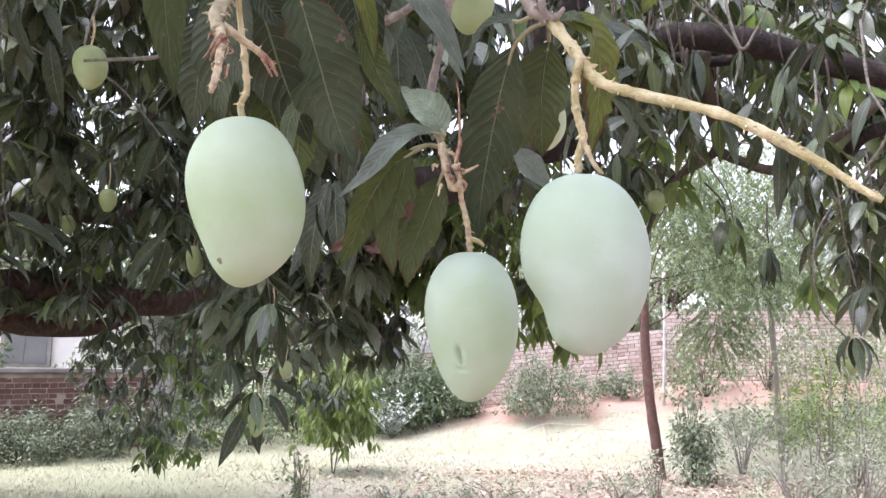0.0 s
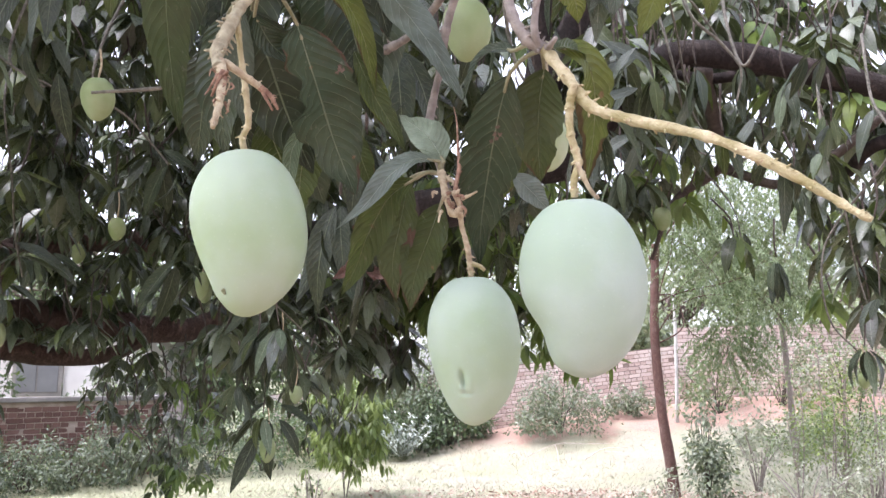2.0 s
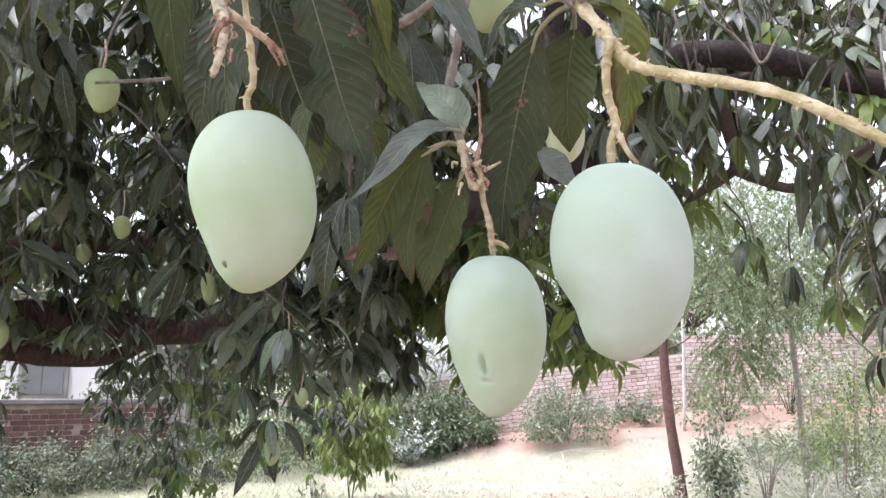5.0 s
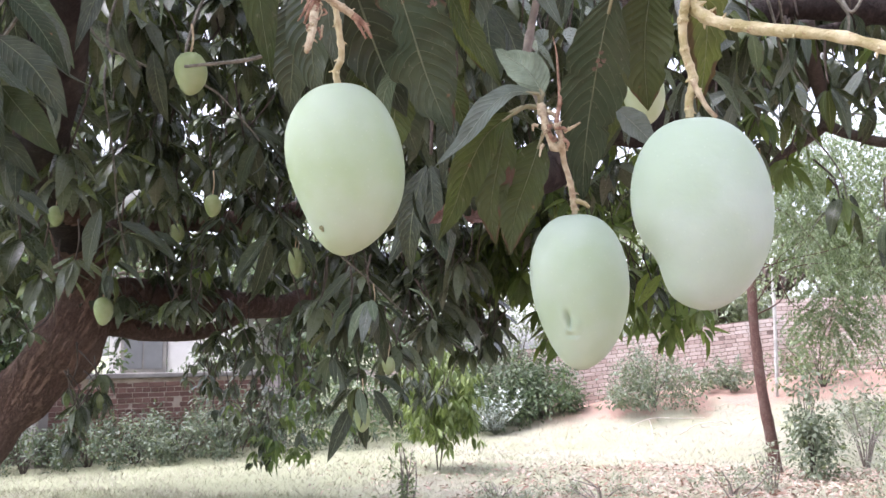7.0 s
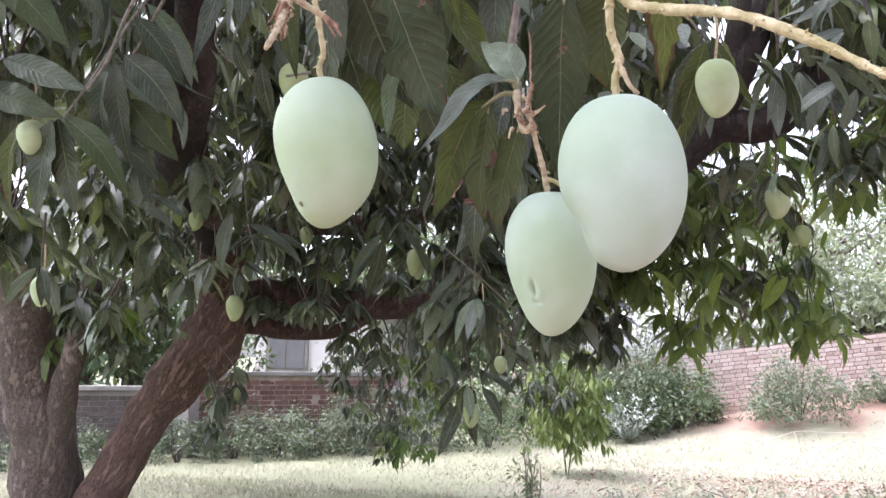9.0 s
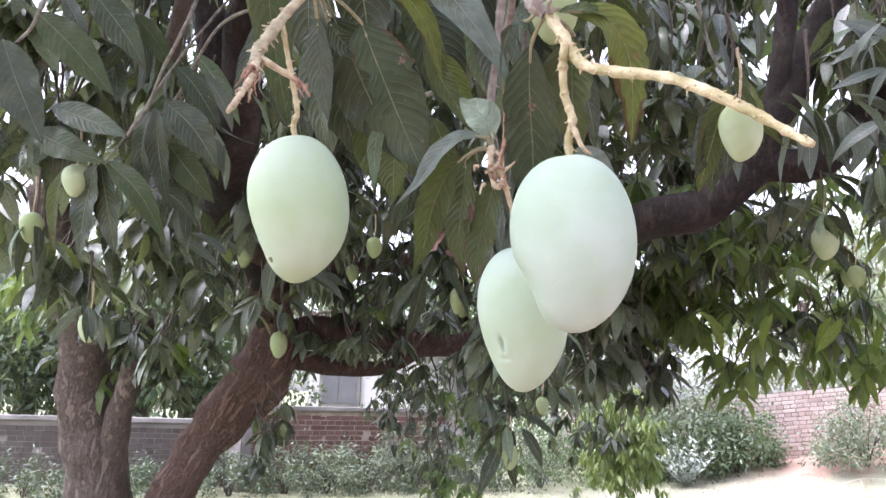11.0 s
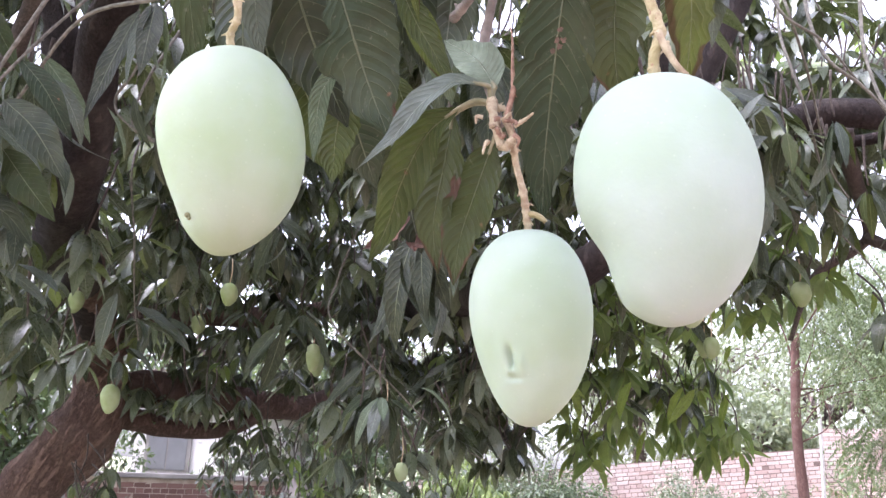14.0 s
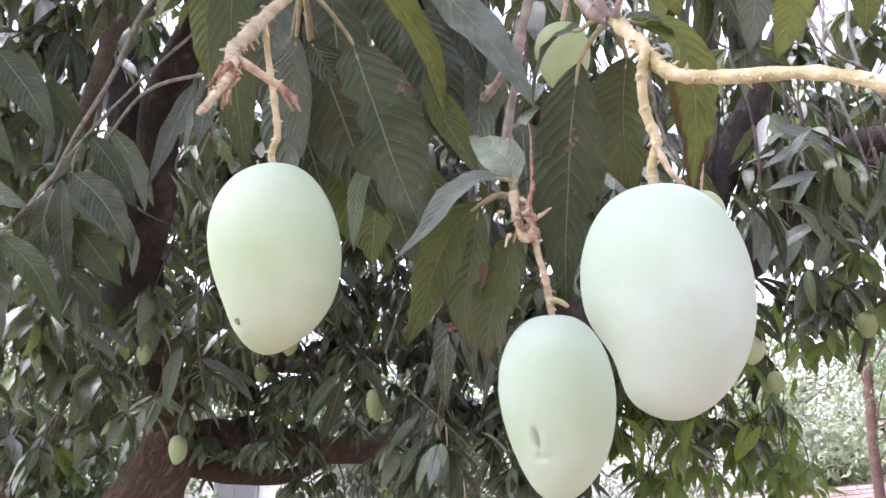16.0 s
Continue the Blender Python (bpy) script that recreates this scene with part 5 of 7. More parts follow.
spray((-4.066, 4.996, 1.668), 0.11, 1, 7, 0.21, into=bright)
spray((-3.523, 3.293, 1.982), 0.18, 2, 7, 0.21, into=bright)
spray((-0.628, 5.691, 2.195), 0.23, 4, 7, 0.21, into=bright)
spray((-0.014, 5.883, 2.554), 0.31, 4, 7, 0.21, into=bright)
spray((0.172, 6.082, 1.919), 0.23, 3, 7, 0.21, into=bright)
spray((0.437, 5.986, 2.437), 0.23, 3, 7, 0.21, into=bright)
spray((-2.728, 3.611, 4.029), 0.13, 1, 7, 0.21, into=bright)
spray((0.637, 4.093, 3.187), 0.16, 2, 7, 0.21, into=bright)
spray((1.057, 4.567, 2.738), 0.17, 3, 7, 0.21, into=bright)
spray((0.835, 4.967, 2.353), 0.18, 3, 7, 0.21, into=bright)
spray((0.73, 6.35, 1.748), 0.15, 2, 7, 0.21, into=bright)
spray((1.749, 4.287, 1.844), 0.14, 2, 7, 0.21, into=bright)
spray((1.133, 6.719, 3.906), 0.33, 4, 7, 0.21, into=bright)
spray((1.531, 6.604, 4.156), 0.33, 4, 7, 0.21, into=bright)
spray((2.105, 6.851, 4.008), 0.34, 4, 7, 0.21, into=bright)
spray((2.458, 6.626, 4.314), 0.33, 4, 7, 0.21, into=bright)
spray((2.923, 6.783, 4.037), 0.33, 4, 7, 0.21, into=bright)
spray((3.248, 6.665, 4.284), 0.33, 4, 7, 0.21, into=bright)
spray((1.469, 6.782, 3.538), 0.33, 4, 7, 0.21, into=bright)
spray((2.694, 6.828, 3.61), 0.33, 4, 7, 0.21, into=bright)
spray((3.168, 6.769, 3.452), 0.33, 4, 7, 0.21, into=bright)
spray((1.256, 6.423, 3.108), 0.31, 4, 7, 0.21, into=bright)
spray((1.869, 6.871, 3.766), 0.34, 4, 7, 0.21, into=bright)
spray((2.396, 6.9, 3.729), 0.34, 4, 7, 0.21, into=bright)
spray((2.508, 5.651, 2.497), 0.23, 4, 7, 0.21, into=bright)
spray((2.928, 6.037, 2.777), 0.25, 4, 7, 0.21, into=bright)
spray((2.511, 6.173, 3.145), 0.25, 4, 7, 0.21, into=bright)
spray((1.35, 7.102, 5.07), 0.34, 4, 7, 0.21, into=bright)
spray((1.83, 7.239, 4.949), 0.34, 4, 7, 0.21, into=bright)
spray((2.171, 7.231, 5.249), 0.34, 4, 7, 0.21, into=bright)
spray((2.068, 7.378, 4.627), 0.34, 4, 7, 0.21, into=bright)
spray((1.538, 7.257, 4.65), 0.34, 4, 7, 0.21, into=bright)
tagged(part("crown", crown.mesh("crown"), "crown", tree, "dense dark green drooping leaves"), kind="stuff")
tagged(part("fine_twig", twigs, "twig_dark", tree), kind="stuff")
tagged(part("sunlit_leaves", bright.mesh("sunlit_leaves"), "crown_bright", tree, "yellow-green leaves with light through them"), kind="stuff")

# second trunk farther left
second = thing("mango_tree", (-4.939, 5.321, 0), "grey-barked mango trunk behind the leaning tree", "tree")
part("trunk", tube([(-4.924, 5.353, 0.199), (-4.919, 5.237, 0.821), (-4.979, 5.102, 1.396), (-4.884, 4.957, 1.791), (-4.825, 4.668, 2.286), (-4.711, 4.279, 2.847)], 0.27, 0.13, 14, 8, 0.2, 5.0), "bark_grey", second)
part("limb", tube([(-4.843, 5.302, 0.646), (-4.711, 5.179, 1.009), (-4.518, 5.075, 1.407), (-4.211, 4.881, 1.956)], 0.13, 0.07, 12, 8, 0.2, 5.0), "bark_grey", second)


# leaves near enough to tell apart, on shared blades
LEAF_MESH = {}


def leaf_mesh(kind, k):
    if (kind, k) not in LEAF_MESH:
        b = Bunch()
        sh = MID_SHAPES[k]
        b.add(sh, sh.placed(np.zeros(3), np.array((0, 1.0, 0)), np.array((0, 0, 1.0)), 1.0, 0.25))
        me = b.mesh("leaf")
        me.materials.append(MAT[kind])
        LEAF_MESH[kind, k] = me
    return LEAF_MESH[kind, k]


def single_leaf(base, d, nrm, length, kind="leaf", width=1.0):
    d = Vector(d).normalized()
    s = d.cross(Vector(nrm)).normalized()
    u = s.cross(d)
    ob = new("leaf", leaf_mesh(kind, int(rng.integers(6))))
    m = Matrix((s, d, u)).transposed().to_4x4()
    ob.matrix_basis = Matrix.Translation(base) @ m @ Matrix.Diagonal((length * width, length, length, 1))
    under(ob, tree)
    return ob


def shoot(at, n, length, kinds=("leaf",), spread=1.0, sag=0.75, tip=(0, 0, -1), stem=0.18):
    """A leafy shoot of separate leaves."""
    at = np.array(at, float)
    tip = unit(np.array(tip, float))
    for d, nrm in whorl_dirs(tip, n, spread, sag):
        single_leaf(at + d * 0.025, d, nrm, length * rng.uniform(0.7, 1.15), kinds[rng.integers(len(kinds))], rng.uniform(0.85, 1.15))
    part("twig", tube([at, at - tip * stem * 0.5 + rng.normal(0, 0.01, 3), at - tip * stem], 0.003, 0.005, 6, 4), "twig_dark", tree)


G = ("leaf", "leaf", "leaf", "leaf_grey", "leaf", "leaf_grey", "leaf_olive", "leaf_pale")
shoot((-0.848, 3.425, 1.705), 9, 0.2, G)
shoot((-0.959, 3.5, 1.663), 9, 0.2, G)
shoot((-1.067, 3.594, 1.468), 7, 0.19, G)
shoot((-0.963, 3.646, 1.331), 8, 0.2, G, 0.9, 0.9)
shoot((-2.184, 3.746, 2.063), 5, 0.18, G)
shoot((-2.267, 3.778, 1.875), 7, 0.16, G)
shoot((-1.786, 3.852, 2.407), 6, 0.17, G)
shoot((-2.302, 4.068, 2.116), 6, 0.18, G)
shoot((-2.032, 2.208, 1.73), 6, 0.16, G)
shoot((-2.026, 1.945, 1.969), 5, 0.2, G)
shoot((-1.629, 2.195, 2.117), 7, 0.2, G, 0.6, 1.2)
shoot((-1.66, 2.358, 2.349), 6, 0.2, G)
shoot((0.13, 1.95, 2.17), 8, 0.19, G, 0.9, 0.9)
shoot((0.3, 2.067, 2.154), 5, 0.19, G)
shoot((0.38, 3.685, 2.233), 8, 0.2, G)
shoot((1.277, 2.981, 2.416), 5, 0.15, G)
shoot((1.241, 2.85, 2.641), 7, 0.19, G, 1.0, 0.5)
shoot((0.478, 2.814, 2.645), 6, 0.19, G, 1.0, 0.5)
shoot((1.348, 3.84, 2.038), 6, 0.18, G, 0.6, 1.2)
shoot((1.608, 3.603, 1.623), 8, 0.18, G)
shoot((1.629, 3.476, 1.828), 7, 0.18, G)
shoot((1.329, 3.191, 2.368), 6, 0.18, G)
shoot((1.334, 3.503, 2.305), 5, 0.18, G, 0.6,1.2)
shoot((0.603, 3.425, 2.89), 7, 0.2, G, 1.0, 0.5)
shoot((0.558, 3.619, 2.6), 7, 0.2, G)
shoot((-1.615, 1.923, 2.789), 6, 0.2, G, 0.8, 0.9)
shoot((-1.618, 2.121, 2.521), 6, 0.2, G, 0.7, 1.0)
shoot((-1.599, 1.898, 2.554), 6, 0.2, G, 0.7, 1.0)
shoot((0.237, 1.412, 2.311), 5, 0.2, ("leaf_grey",), 0.4, 1.4)
shoot((0.171, 1.344, 2.304), 4, 0.19, G, 0.4, 1.4)
shoot((-0.264, 1.432, 2.359), 6, 0.2, G, 0.5, 1.2)
shoot((-0.239, 1.569, 2.294), 6, 0.2, G, 0.5, 1.2)
shoot((-0.359, 1.154, 2.147), 6, 0.22, G, 0.5, 1.4)
shoot((-0.928, 1.675, 2.428), 4, 0.2, G, 0.6, 1.2)
for at in [(0.648, 3.0, 2.609), (0.834, 3.1, 2.686), (0.949, 2.9, 2.62), (1.132, 3.0, 2.591), (0.813, 3.2, 2.547), (0.893, 3.0, 2.392), (0.425, 3.0, 2.447), (0.554, 3.2, 2.31)]:
    shoot(at, 6, 0.19, G, 0.7, 1.1)


def leaf_between(base, tip, kind="leaf", width=1.0, face=(0.1, -0.6, 0.8)):
    """A leaf from its base to its tip."""
    d = Vector(tip) - Vector(base)
    single_leaf(base, d, Vector(face) + Vector(rng.normal(0, 0.3, 3)), d.length * 1.12, kind, width)


leaf_between((-1.004, 3.729, 1.241), (-1.124, 3.74, 1.002), "leaf", 1.0)
leaf_between((-0.954, 3.739, 1.228), (-0.987, 3.759, 1.022), "leaf", 1.0)
leaf_between((-1.015, 3.716, 1.33), (-1.196, 3.707, 1.166), "leaf", 1.0)
leaf_between((-0.914, 3.736, 1.304), (-0.779, 3.777, 1.151), "leaf", 1.0)
leaf_between((-0.963, 3.718, 1.381), (-1.168, 3.697, 1.28), "leaf", 1.0)
leaf_between((-0.912, 3.728, 1.368), (-0.75, 3.763, 1.303), "leaf", 1.0)
leaf_between((-0.916, 3.532, 1.702), (-1.078, 3.527, 1.532), "leaf", 1.0)
leaf_between((-0.916, 3.535, 1.677), (-0.996, 3.556, 1.409), "leaf", 1.0)
leaf_between((-0.855, 3.542, 1.701), (-0.687, 3.578, 1.627), "leaf", 1.0)
leaf_between((-0.879, 3.539, 1.689), (-0.777, 3.589, 1.432), "leaf", 1.0)
leaf_between((-0.915, 3.529, 1.726), (-1.112, 3.51, 1.617), "leaf", 1.0)
leaf_between((-0.961, 3.509, 1.824), (-1.111, 3.503, 1.678), "leaf", 1.0)
leaf_between((-0.821, 3.671, 1.532), (-0.886, 3.674, 1.419), "leaf_pale", 1.0)
leaf_between((-0.74, 3.655, 1.757), (-0.542, 3.696, 1.694), "leaf_pale", 1.0)
leaf_between((-2.197, 3.729, 2.116), (-1.958, 3.807, 2.025), "leaf_grey", 1.0)
leaf_between((-2.221, 3.775, 1.924), (-2.067, 3.828, 1.857), "leaf_grey", 1.0)
leaf_between((-2.274, 3.696, 2.176), (-2.414, 3.744, 1.882), "leaf_grey", 1.0)
leaf_between((-2.083, 3.715, 2.266), (-2.117, 3.743, 2.132), "leaf_grey", 1.0)
leaf_between((-2.24, 3.774, 1.915), (-2.115, 3.809, 1.887), "leaf", 1.0)
leaf_between((-2.267, 3.771, 1.901), (-2.348, 3.779, 1.805), "leaf", 1.0)
leaf_between((-2.195, 3.68, 2.301), (-2.075, 3.727, 2.226), "leaf", 1.0)
leaf_between((-2.037, 3.777, 2.07), (-1.905, 3.827, 1.996), "leaf", 1.0)
leaf_between((-1.371, 3.417, 2.389), (-1.491, 3.441, 2.198), "leaf", 1.0)
leaf_between((-1.32, 3.432, 2.374), (-1.339, 3.47, 2.216), "leaf", 1.0)
leaf_between((-1.354, 3.528, 1.99), (-1.549, 3.541, 1.779), "leaf", 1.0)
leaf_between((-1.342, 3.527, 2.002), (-1.513, 3.536, 1.828), "leaf", 1.0)
leaf_between((-1.342, 3.534, 1.978), (-1.418, 3.588, 1.714), "leaf", 1.0)
leaf_between((-1.318, 3.535, 1.991), (-1.199, 3.577, 1.937), "leaf", 1.0)
leaf_between((-1.289, 3.443, 2.361), (-1.17, 3.49, 2.283), "leaf", 1.0)
leaf_between((-1.246, 3.541, 2.03), (-1.104, 3.622, 1.846), "leaf", 1.0)
leaf_between((-2.248, 2.877, 2.093), (-2.046, 2.937, 2.038), "leaf_grey", 1.0)
leaf_between((-2.025, 2.947, 2.018), (-2.14, 2.882, 2.161), "leaf_grey", 1.0)
leaf_between((-2.251, 2.924, 1.913), (-2.123, 2.974, 1.834), "leaf_grey", 1.0)
leaf_between((-1.472, 2.305, 2.469), (-1.377, 2.368, 2.349), "leaf_pale", 1.0)
leaf_between((-1.658, 2.199, 2.61), (-1.483, 2.309, 2.424), "leaf_pale", 1.0)
leaf_between((0.035, 1.769, 2.268), (0.067, 1.807, 2.135), "leaf", 1.0)
leaf_between((-0, 1.76, 2.236), (-0.032, 1.764, 2.144), "leaf", 1.0)
leaf_between((0.138, 1.838, 2.132), (0.059, 1.828, 2.006), "leaf", 1.0)
leaf_between((0.142, 1.843, 2.114), (0.072, 1.853, 1.906), "leaf", 1.0)
leaf_between((0.119, 1.81, 2.24), (0.149, 1.843, 2.132), "leaf", 1.0)
leaf_between((0.099, 1.79, 2.3), (0.068, 1.788, 2.238), "leaf", 1.0)
leaf_between((0.176, 1.904, 2.158), (0.218, 1.949, 2.014), "leaf_yellow", 1.0)
leaf_between((0.22, 1.982, 2.14), (0.331, 2.034, 2.109), "leaf", 1.0)
leaf_between((0.196, 1.934, 2.338), (0.225, 1.968, 2.223), "leaf", 1.0)
leaf_between((0.554, 2.806, 2.606), (0.399, 2.756, 2.522), "leaf_grey", 1.0)
leaf_between((0.547, 2.854, 2.335), (0.374, 2.791, 2.282), "leaf_grey", 1.0)
leaf_between((0.377, 3.444, 2.337), (0.6, 3.565, 2.194), "leaf", 1.0)
leaf_between((0.384, 3.465, 2.241), (0.51, 3.541, 2.12), "leaf", 1.0)
leaf_between((0.345, 3.44, 2.283), (0.28, 3.455, 2.061), "leaf", 1.0)
leaf_between((0.407, 3.458, 2.328), (0.568, 3.531, 2.3), "leaf", 1.0)
leaf_between((1.197, 2.847, 2.644), (1.303, 2.872, 2.491), "leaf", 1.0)
leaf_between((1.221, 2.848, 2.645), (1.376, 2.876, 2.487), "leaf", 1.0)
leaf_between((1.197, 2.846, 2.65), (1.021, 2.857, 2.505), "leaf", 1.0)
leaf_between((1.152, 2.85, 2.61), (1.105, 2.864, 2.477), "leaf", 1.0)
leaf_between((1.201, 2.844, 2.67), (1.34, 2.854, 2.643), "leaf", 1.0)
leaf_between((1.25, 2.977, 2.436), (1.227, 2.994, 2.299), "leaf_pale", 1.0)
leaf_between((1.277, 2.978, 2.436), (1.33, 2.996, 2.322), "leaf_pale", 1.0)
leaf_between((1.134, 3.283, 2.368), (1.12, 3.301, 2.229), "leaf", 1.0)
leaf_between((1.208, 3.287, 2.37), (1.226, 3.324, 2.084), "leaf", 1.0)
leaf_between((1.258, 3.29, 2.36), (1.283, 3.313, 2.192), "leaf", 1.0)
leaf_between((1.303, 3.296, 2.327), (1.418, 3.319, 2.195), "leaf", 1.0)
leaf_between((1.335, 4.518, 2.255), (1.331, 4.541, 2.081), "leaf", 1.0)
leaf_between((1.414, 4.52, 2.272), (1.485, 4.547, 2.084), "leaf", 1.0)
leaf_between((1.374, 4.516, 2.286), (1.408, 4.545, 2.073), "leaf", 1.0)
leaf_between((0.43, 2.714, 2.624), (0.572, 2.726, 2.577), "leaf_grey", 1.0)
leaf_between((0.414, 2.712, 2.633), (0.588, 2.733, 2.532), "leaf_grey", 1.0)
leaf_between((0.456, 2.747, 2.377), (0.596, 2.769, 2.253), "leaf_grey", 1.0)
leaf_between((0.591, 2.755, 2.361), (0.653, 2.772, 2.248), "leaf_grey", 1.0)
leaf_between((0.53, 2.726, 2.569), (0.416, 2.731, 2.49), "leaf_grey", 1.0)
leaf_between((-1.129, 2.079, 2.306), (-1.121, 2.103, 2.117), "leaf", 1.0)
leaf_between((-1.218, 2.065, 2.379), (-1.207, 2.083, 2.242), "leaf", 1.0)
leaf_between((-1.082, 2.079, 2.322), (-1.034, 2.098, 2.189), "leaf", 1.0)
leaf_between((-1.533, 3.85, 2.513), (-1.743, 3.872, 2.267), "leaf", 1.0)
leaf_between((-1.556, 3.84, 2.588), (-1.377, 3.857, 2.519), "leaf", 1.0)
leaf_between((-1.652, 3.832, 2.613), (-1.843, 3.831, 2.552), "leaf", 1.0)
leaf_between((-1.569, 3.844, 2.547), (-1.524, 3.881, 2.277), "leaf", 1.0)
leaf_between((-1.625, 3.831, 2.627), (-1.79, 3.817, 2.678), "leaf", 1.0)
leaf_between((-2.207, 4.232, 2.448), (-2.321, 4.225, 2.461), "leaf_pale", 1.0)
leaf_between((-2.054, 4.257, 2.302), (-2.083, 4.267, 2.221), "leaf_pale", 1.0)
leaf_between((-2.3, 3.872, 2.076), (-2.04, 3.888, 2.043), "leaf_grey", 1.0)
leaf_between((-2.136, 3.879, 2.074), (-1.97, 3.9, 1.969), "leaf_grey", 1.0)
leaf_between((0.671, 3.35, 2.84), (0.403, 3.304, 2.776), "leaf_grey", 1.0)
leaf_between((0.49, 3.38, 2.617), (0.726, 3.453, 2.578), "leaf_grey", 1.0)
leaf_between((0.532, 3.397, 2.597), (0.787, 3.488, 2.517), "leaf_grey", 1.0)
leaf_between((0.609, 3.325, 2.869), (0.752, 3.401, 2.749), "leaf_grey", 1.0)
leaf_between((0.518, 3.534, 2.503), (0.759, 3.623, 2.42), "leaf", 1.0)
leaf_between((0.525, 3.565, 2.417), (0.704, 3.66, 2.268), "leaf", 1.0)
leaf_between((0.795, 3.507, 2.789), (0.895, 3.596, 2.599), "leaf", 1.0)
leaf_between((0.829, 3.581, 2.597), (0.956, 3.647, 2.494), "leaf", 1.0)
leaf_between((0.93, 3.518, 2.857), (1.021, 3.591, 2.71), "leaf", 1.0)
leaf_between((-0.239, 1.569, 2.294), (-0.277, 1.602, 2.168), "leaf_pale", 1.0)
leaf_between((-0.219, 1.577, 2.284), (-0.203, 1.616, 2.181), "leaf_pale", 1.0)
leaf_between((-1.599, 1.927, 2.789), (-1.692, 1.994, 2.522), "leaf_grey", 1.0)
leaf_between((-1.548, 2.028, 2.526), (-1.636, 2.06, 2.368), "leaf_grey", 1.0)
leaf_between((-1.684, 2.053, 2.351), (-1.531, 2.132, 2.231), "leaf_grey", 1.0)
leaf_between((-1.488, 2.069, 2.45), (-1.368, 2.146, 2.313), "leaf_grey", 1.0)
leaf_between((-1.389, 1.914, 2.34), (-1.357, 1.999, 2.112), "leaf", 1.0)
leaf_between((-1.131, 1.91, 2.547), (-1.289, 1.953, 2.3), "leaf", 1.0)
leaf_between((0.624, 3.37, 2.745), (0.771, 3.42, 2.708), "leaf_pale", 1.0)
leaf_between((0.642, 3.396, 2.683), (0.852, 3.468, 2.627), "leaf_pale", 1.0)
leaf_between((0.585, 3.34, 2.806), (0.686, 3.399, 2.705), "leaf_pale", 1.0)
leaf_between((0.856, 3.441, 2.71), (0.978, 3.505, 2.61), "leaf_pale", 1.0)
leaf_between((0.66, 3.345, 2.526), (0.819, 3.417, 2.43), "leaf_grey", 1.0)
leaf_between((0.626, 3.282, 2.686), (0.517, 3.297, 2.562), "leaf_grey", 1.0)
leaf_between((0.707, 3.315, 2.648), (0.782, 3.381, 2.509), "leaf_grey", 1.0)
leaf_between((0.845, 3.39, 2.531), (0.962, 3.432, 2.495), "leaf_grey", 1.0)
leaf_between((0.575, 3.338, 2.483), (0.464, 3.365, 2.319), "leaf_grey", 1.0)
leaf_between((0.657, 3.364, 2.466), (0.607, 3.407, 2.303), "leaf_grey", 1.0)
leaf_between((0.735, 3.13, 2.638), (0.91, 3.14, 2.62), "leaf_grey", 1.0)
leaf_between((0.673, 3.161, 2.376), (0.849, 3.174, 2.337), "leaf_grey", 1.0)
leaf_between((0.845, 3.14, 2.597), (0.76, 3.156, 2.443), "leaf_grey", 1.0)
leaf_between((1.065, 3.163, 2.493), (0.98, 3.176, 2.361), "leaf_grey", 1.0)
leaf_between((1.524, 3.18, 2.524), (1.439, 3.199, 2.349), "leaf_grey", 1.0)
leaf_between((1.418, 3.204, 2.305), (1.572, 3.219, 2.243), "leaf_grey", 1.0)
leaf_between((-3.785, 4.662, 1.733), (-3.942, 4.61, 1.657), "leaf_lime", 1.0)
leaf_between((-3.793, 4.66, 1.725), (-3.885, 4.643, 1.612), "leaf_lime", 1.0)
leaf_between((-3.778, 4.667, 1.725), (-3.792, 4.689, 1.576), "leaf_lime", 1.0)
leaf_between((-3.767, 4.67, 1.733), (-3.71, 4.72, 1.594), "leaf_lime", 1.0)
leaf_between((-3.756, 4.673, 1.741), (-3.645, 4.752, 1.573), "leaf_lime", 1.0)
leaf_between((-3.748, 4.675, 1.749), (-3.613, 4.752, 1.644), "leaf_lime", 1.0)
leaf_between((-3.349, 3.032, 2.001), (-3.409, 3.039, 1.829), "leaf_lime", 1.0)
leaf_between((-3.335, 3.037, 2.007), (-3.33, 3.075, 1.818), "leaf_lime", 1.0)
leaf_between((-3.361, 3.022, 2.029), (-3.458, 3.003, 1.913), "leaf_lime", 1.0)
leaf_between((-3.296, 3.057, 1.988), (-3.223, 3.117, 1.835), "leaf_lime", 1.0)
leaf_between((-3.269, 3.065, 2.003), (-3.168, 3.129, 1.893), "leaf_lime", 1.0)
leaf_between((0.381, 5.941, 1.963), (0.291, 5.929, 1.826), "leaf_lime", 1.0)
leaf_between((0.514, 6.014, 1.877), (0.455, 6.024, 1.693), "leaf_lime", 1.0)
leaf_between((-0.003, 5.826, 1.715), (-0.141, 5.778, 1.656), "leaf_lime", 1.0)
leaf_between((0.031, 5.84, 1.716), (0.147, 5.902, 1.647), "leaf_lime", 1.0)
leaf_between((0.588, 6.017, 2.024), (0.684, 6.085, 1.882), "leaf_lime", 1.0)
leaf_between((-0.255, 5.624, 2.216), (-0.33, 5.624, 2.05), "leaf_lime", 1.0)
leaf_between((0.011, 5.693, 1.941), (-0.082, 5.685, 1.756), "leaf_lime", 1.0)
leaf_between((0.251, 5.798, 1.723), (0.176, 5.797, 1.539), "leaf_lime", 1.0)
leaf_between((-0.169, 5.652, 1.792), (-0.225, 5.652, 1.645), "leaf_lime", 1.0)
leaf_between((0.465, 5.851, 1.872), (0.408, 5.854, 1.688), "leaf_lime", 1.0)
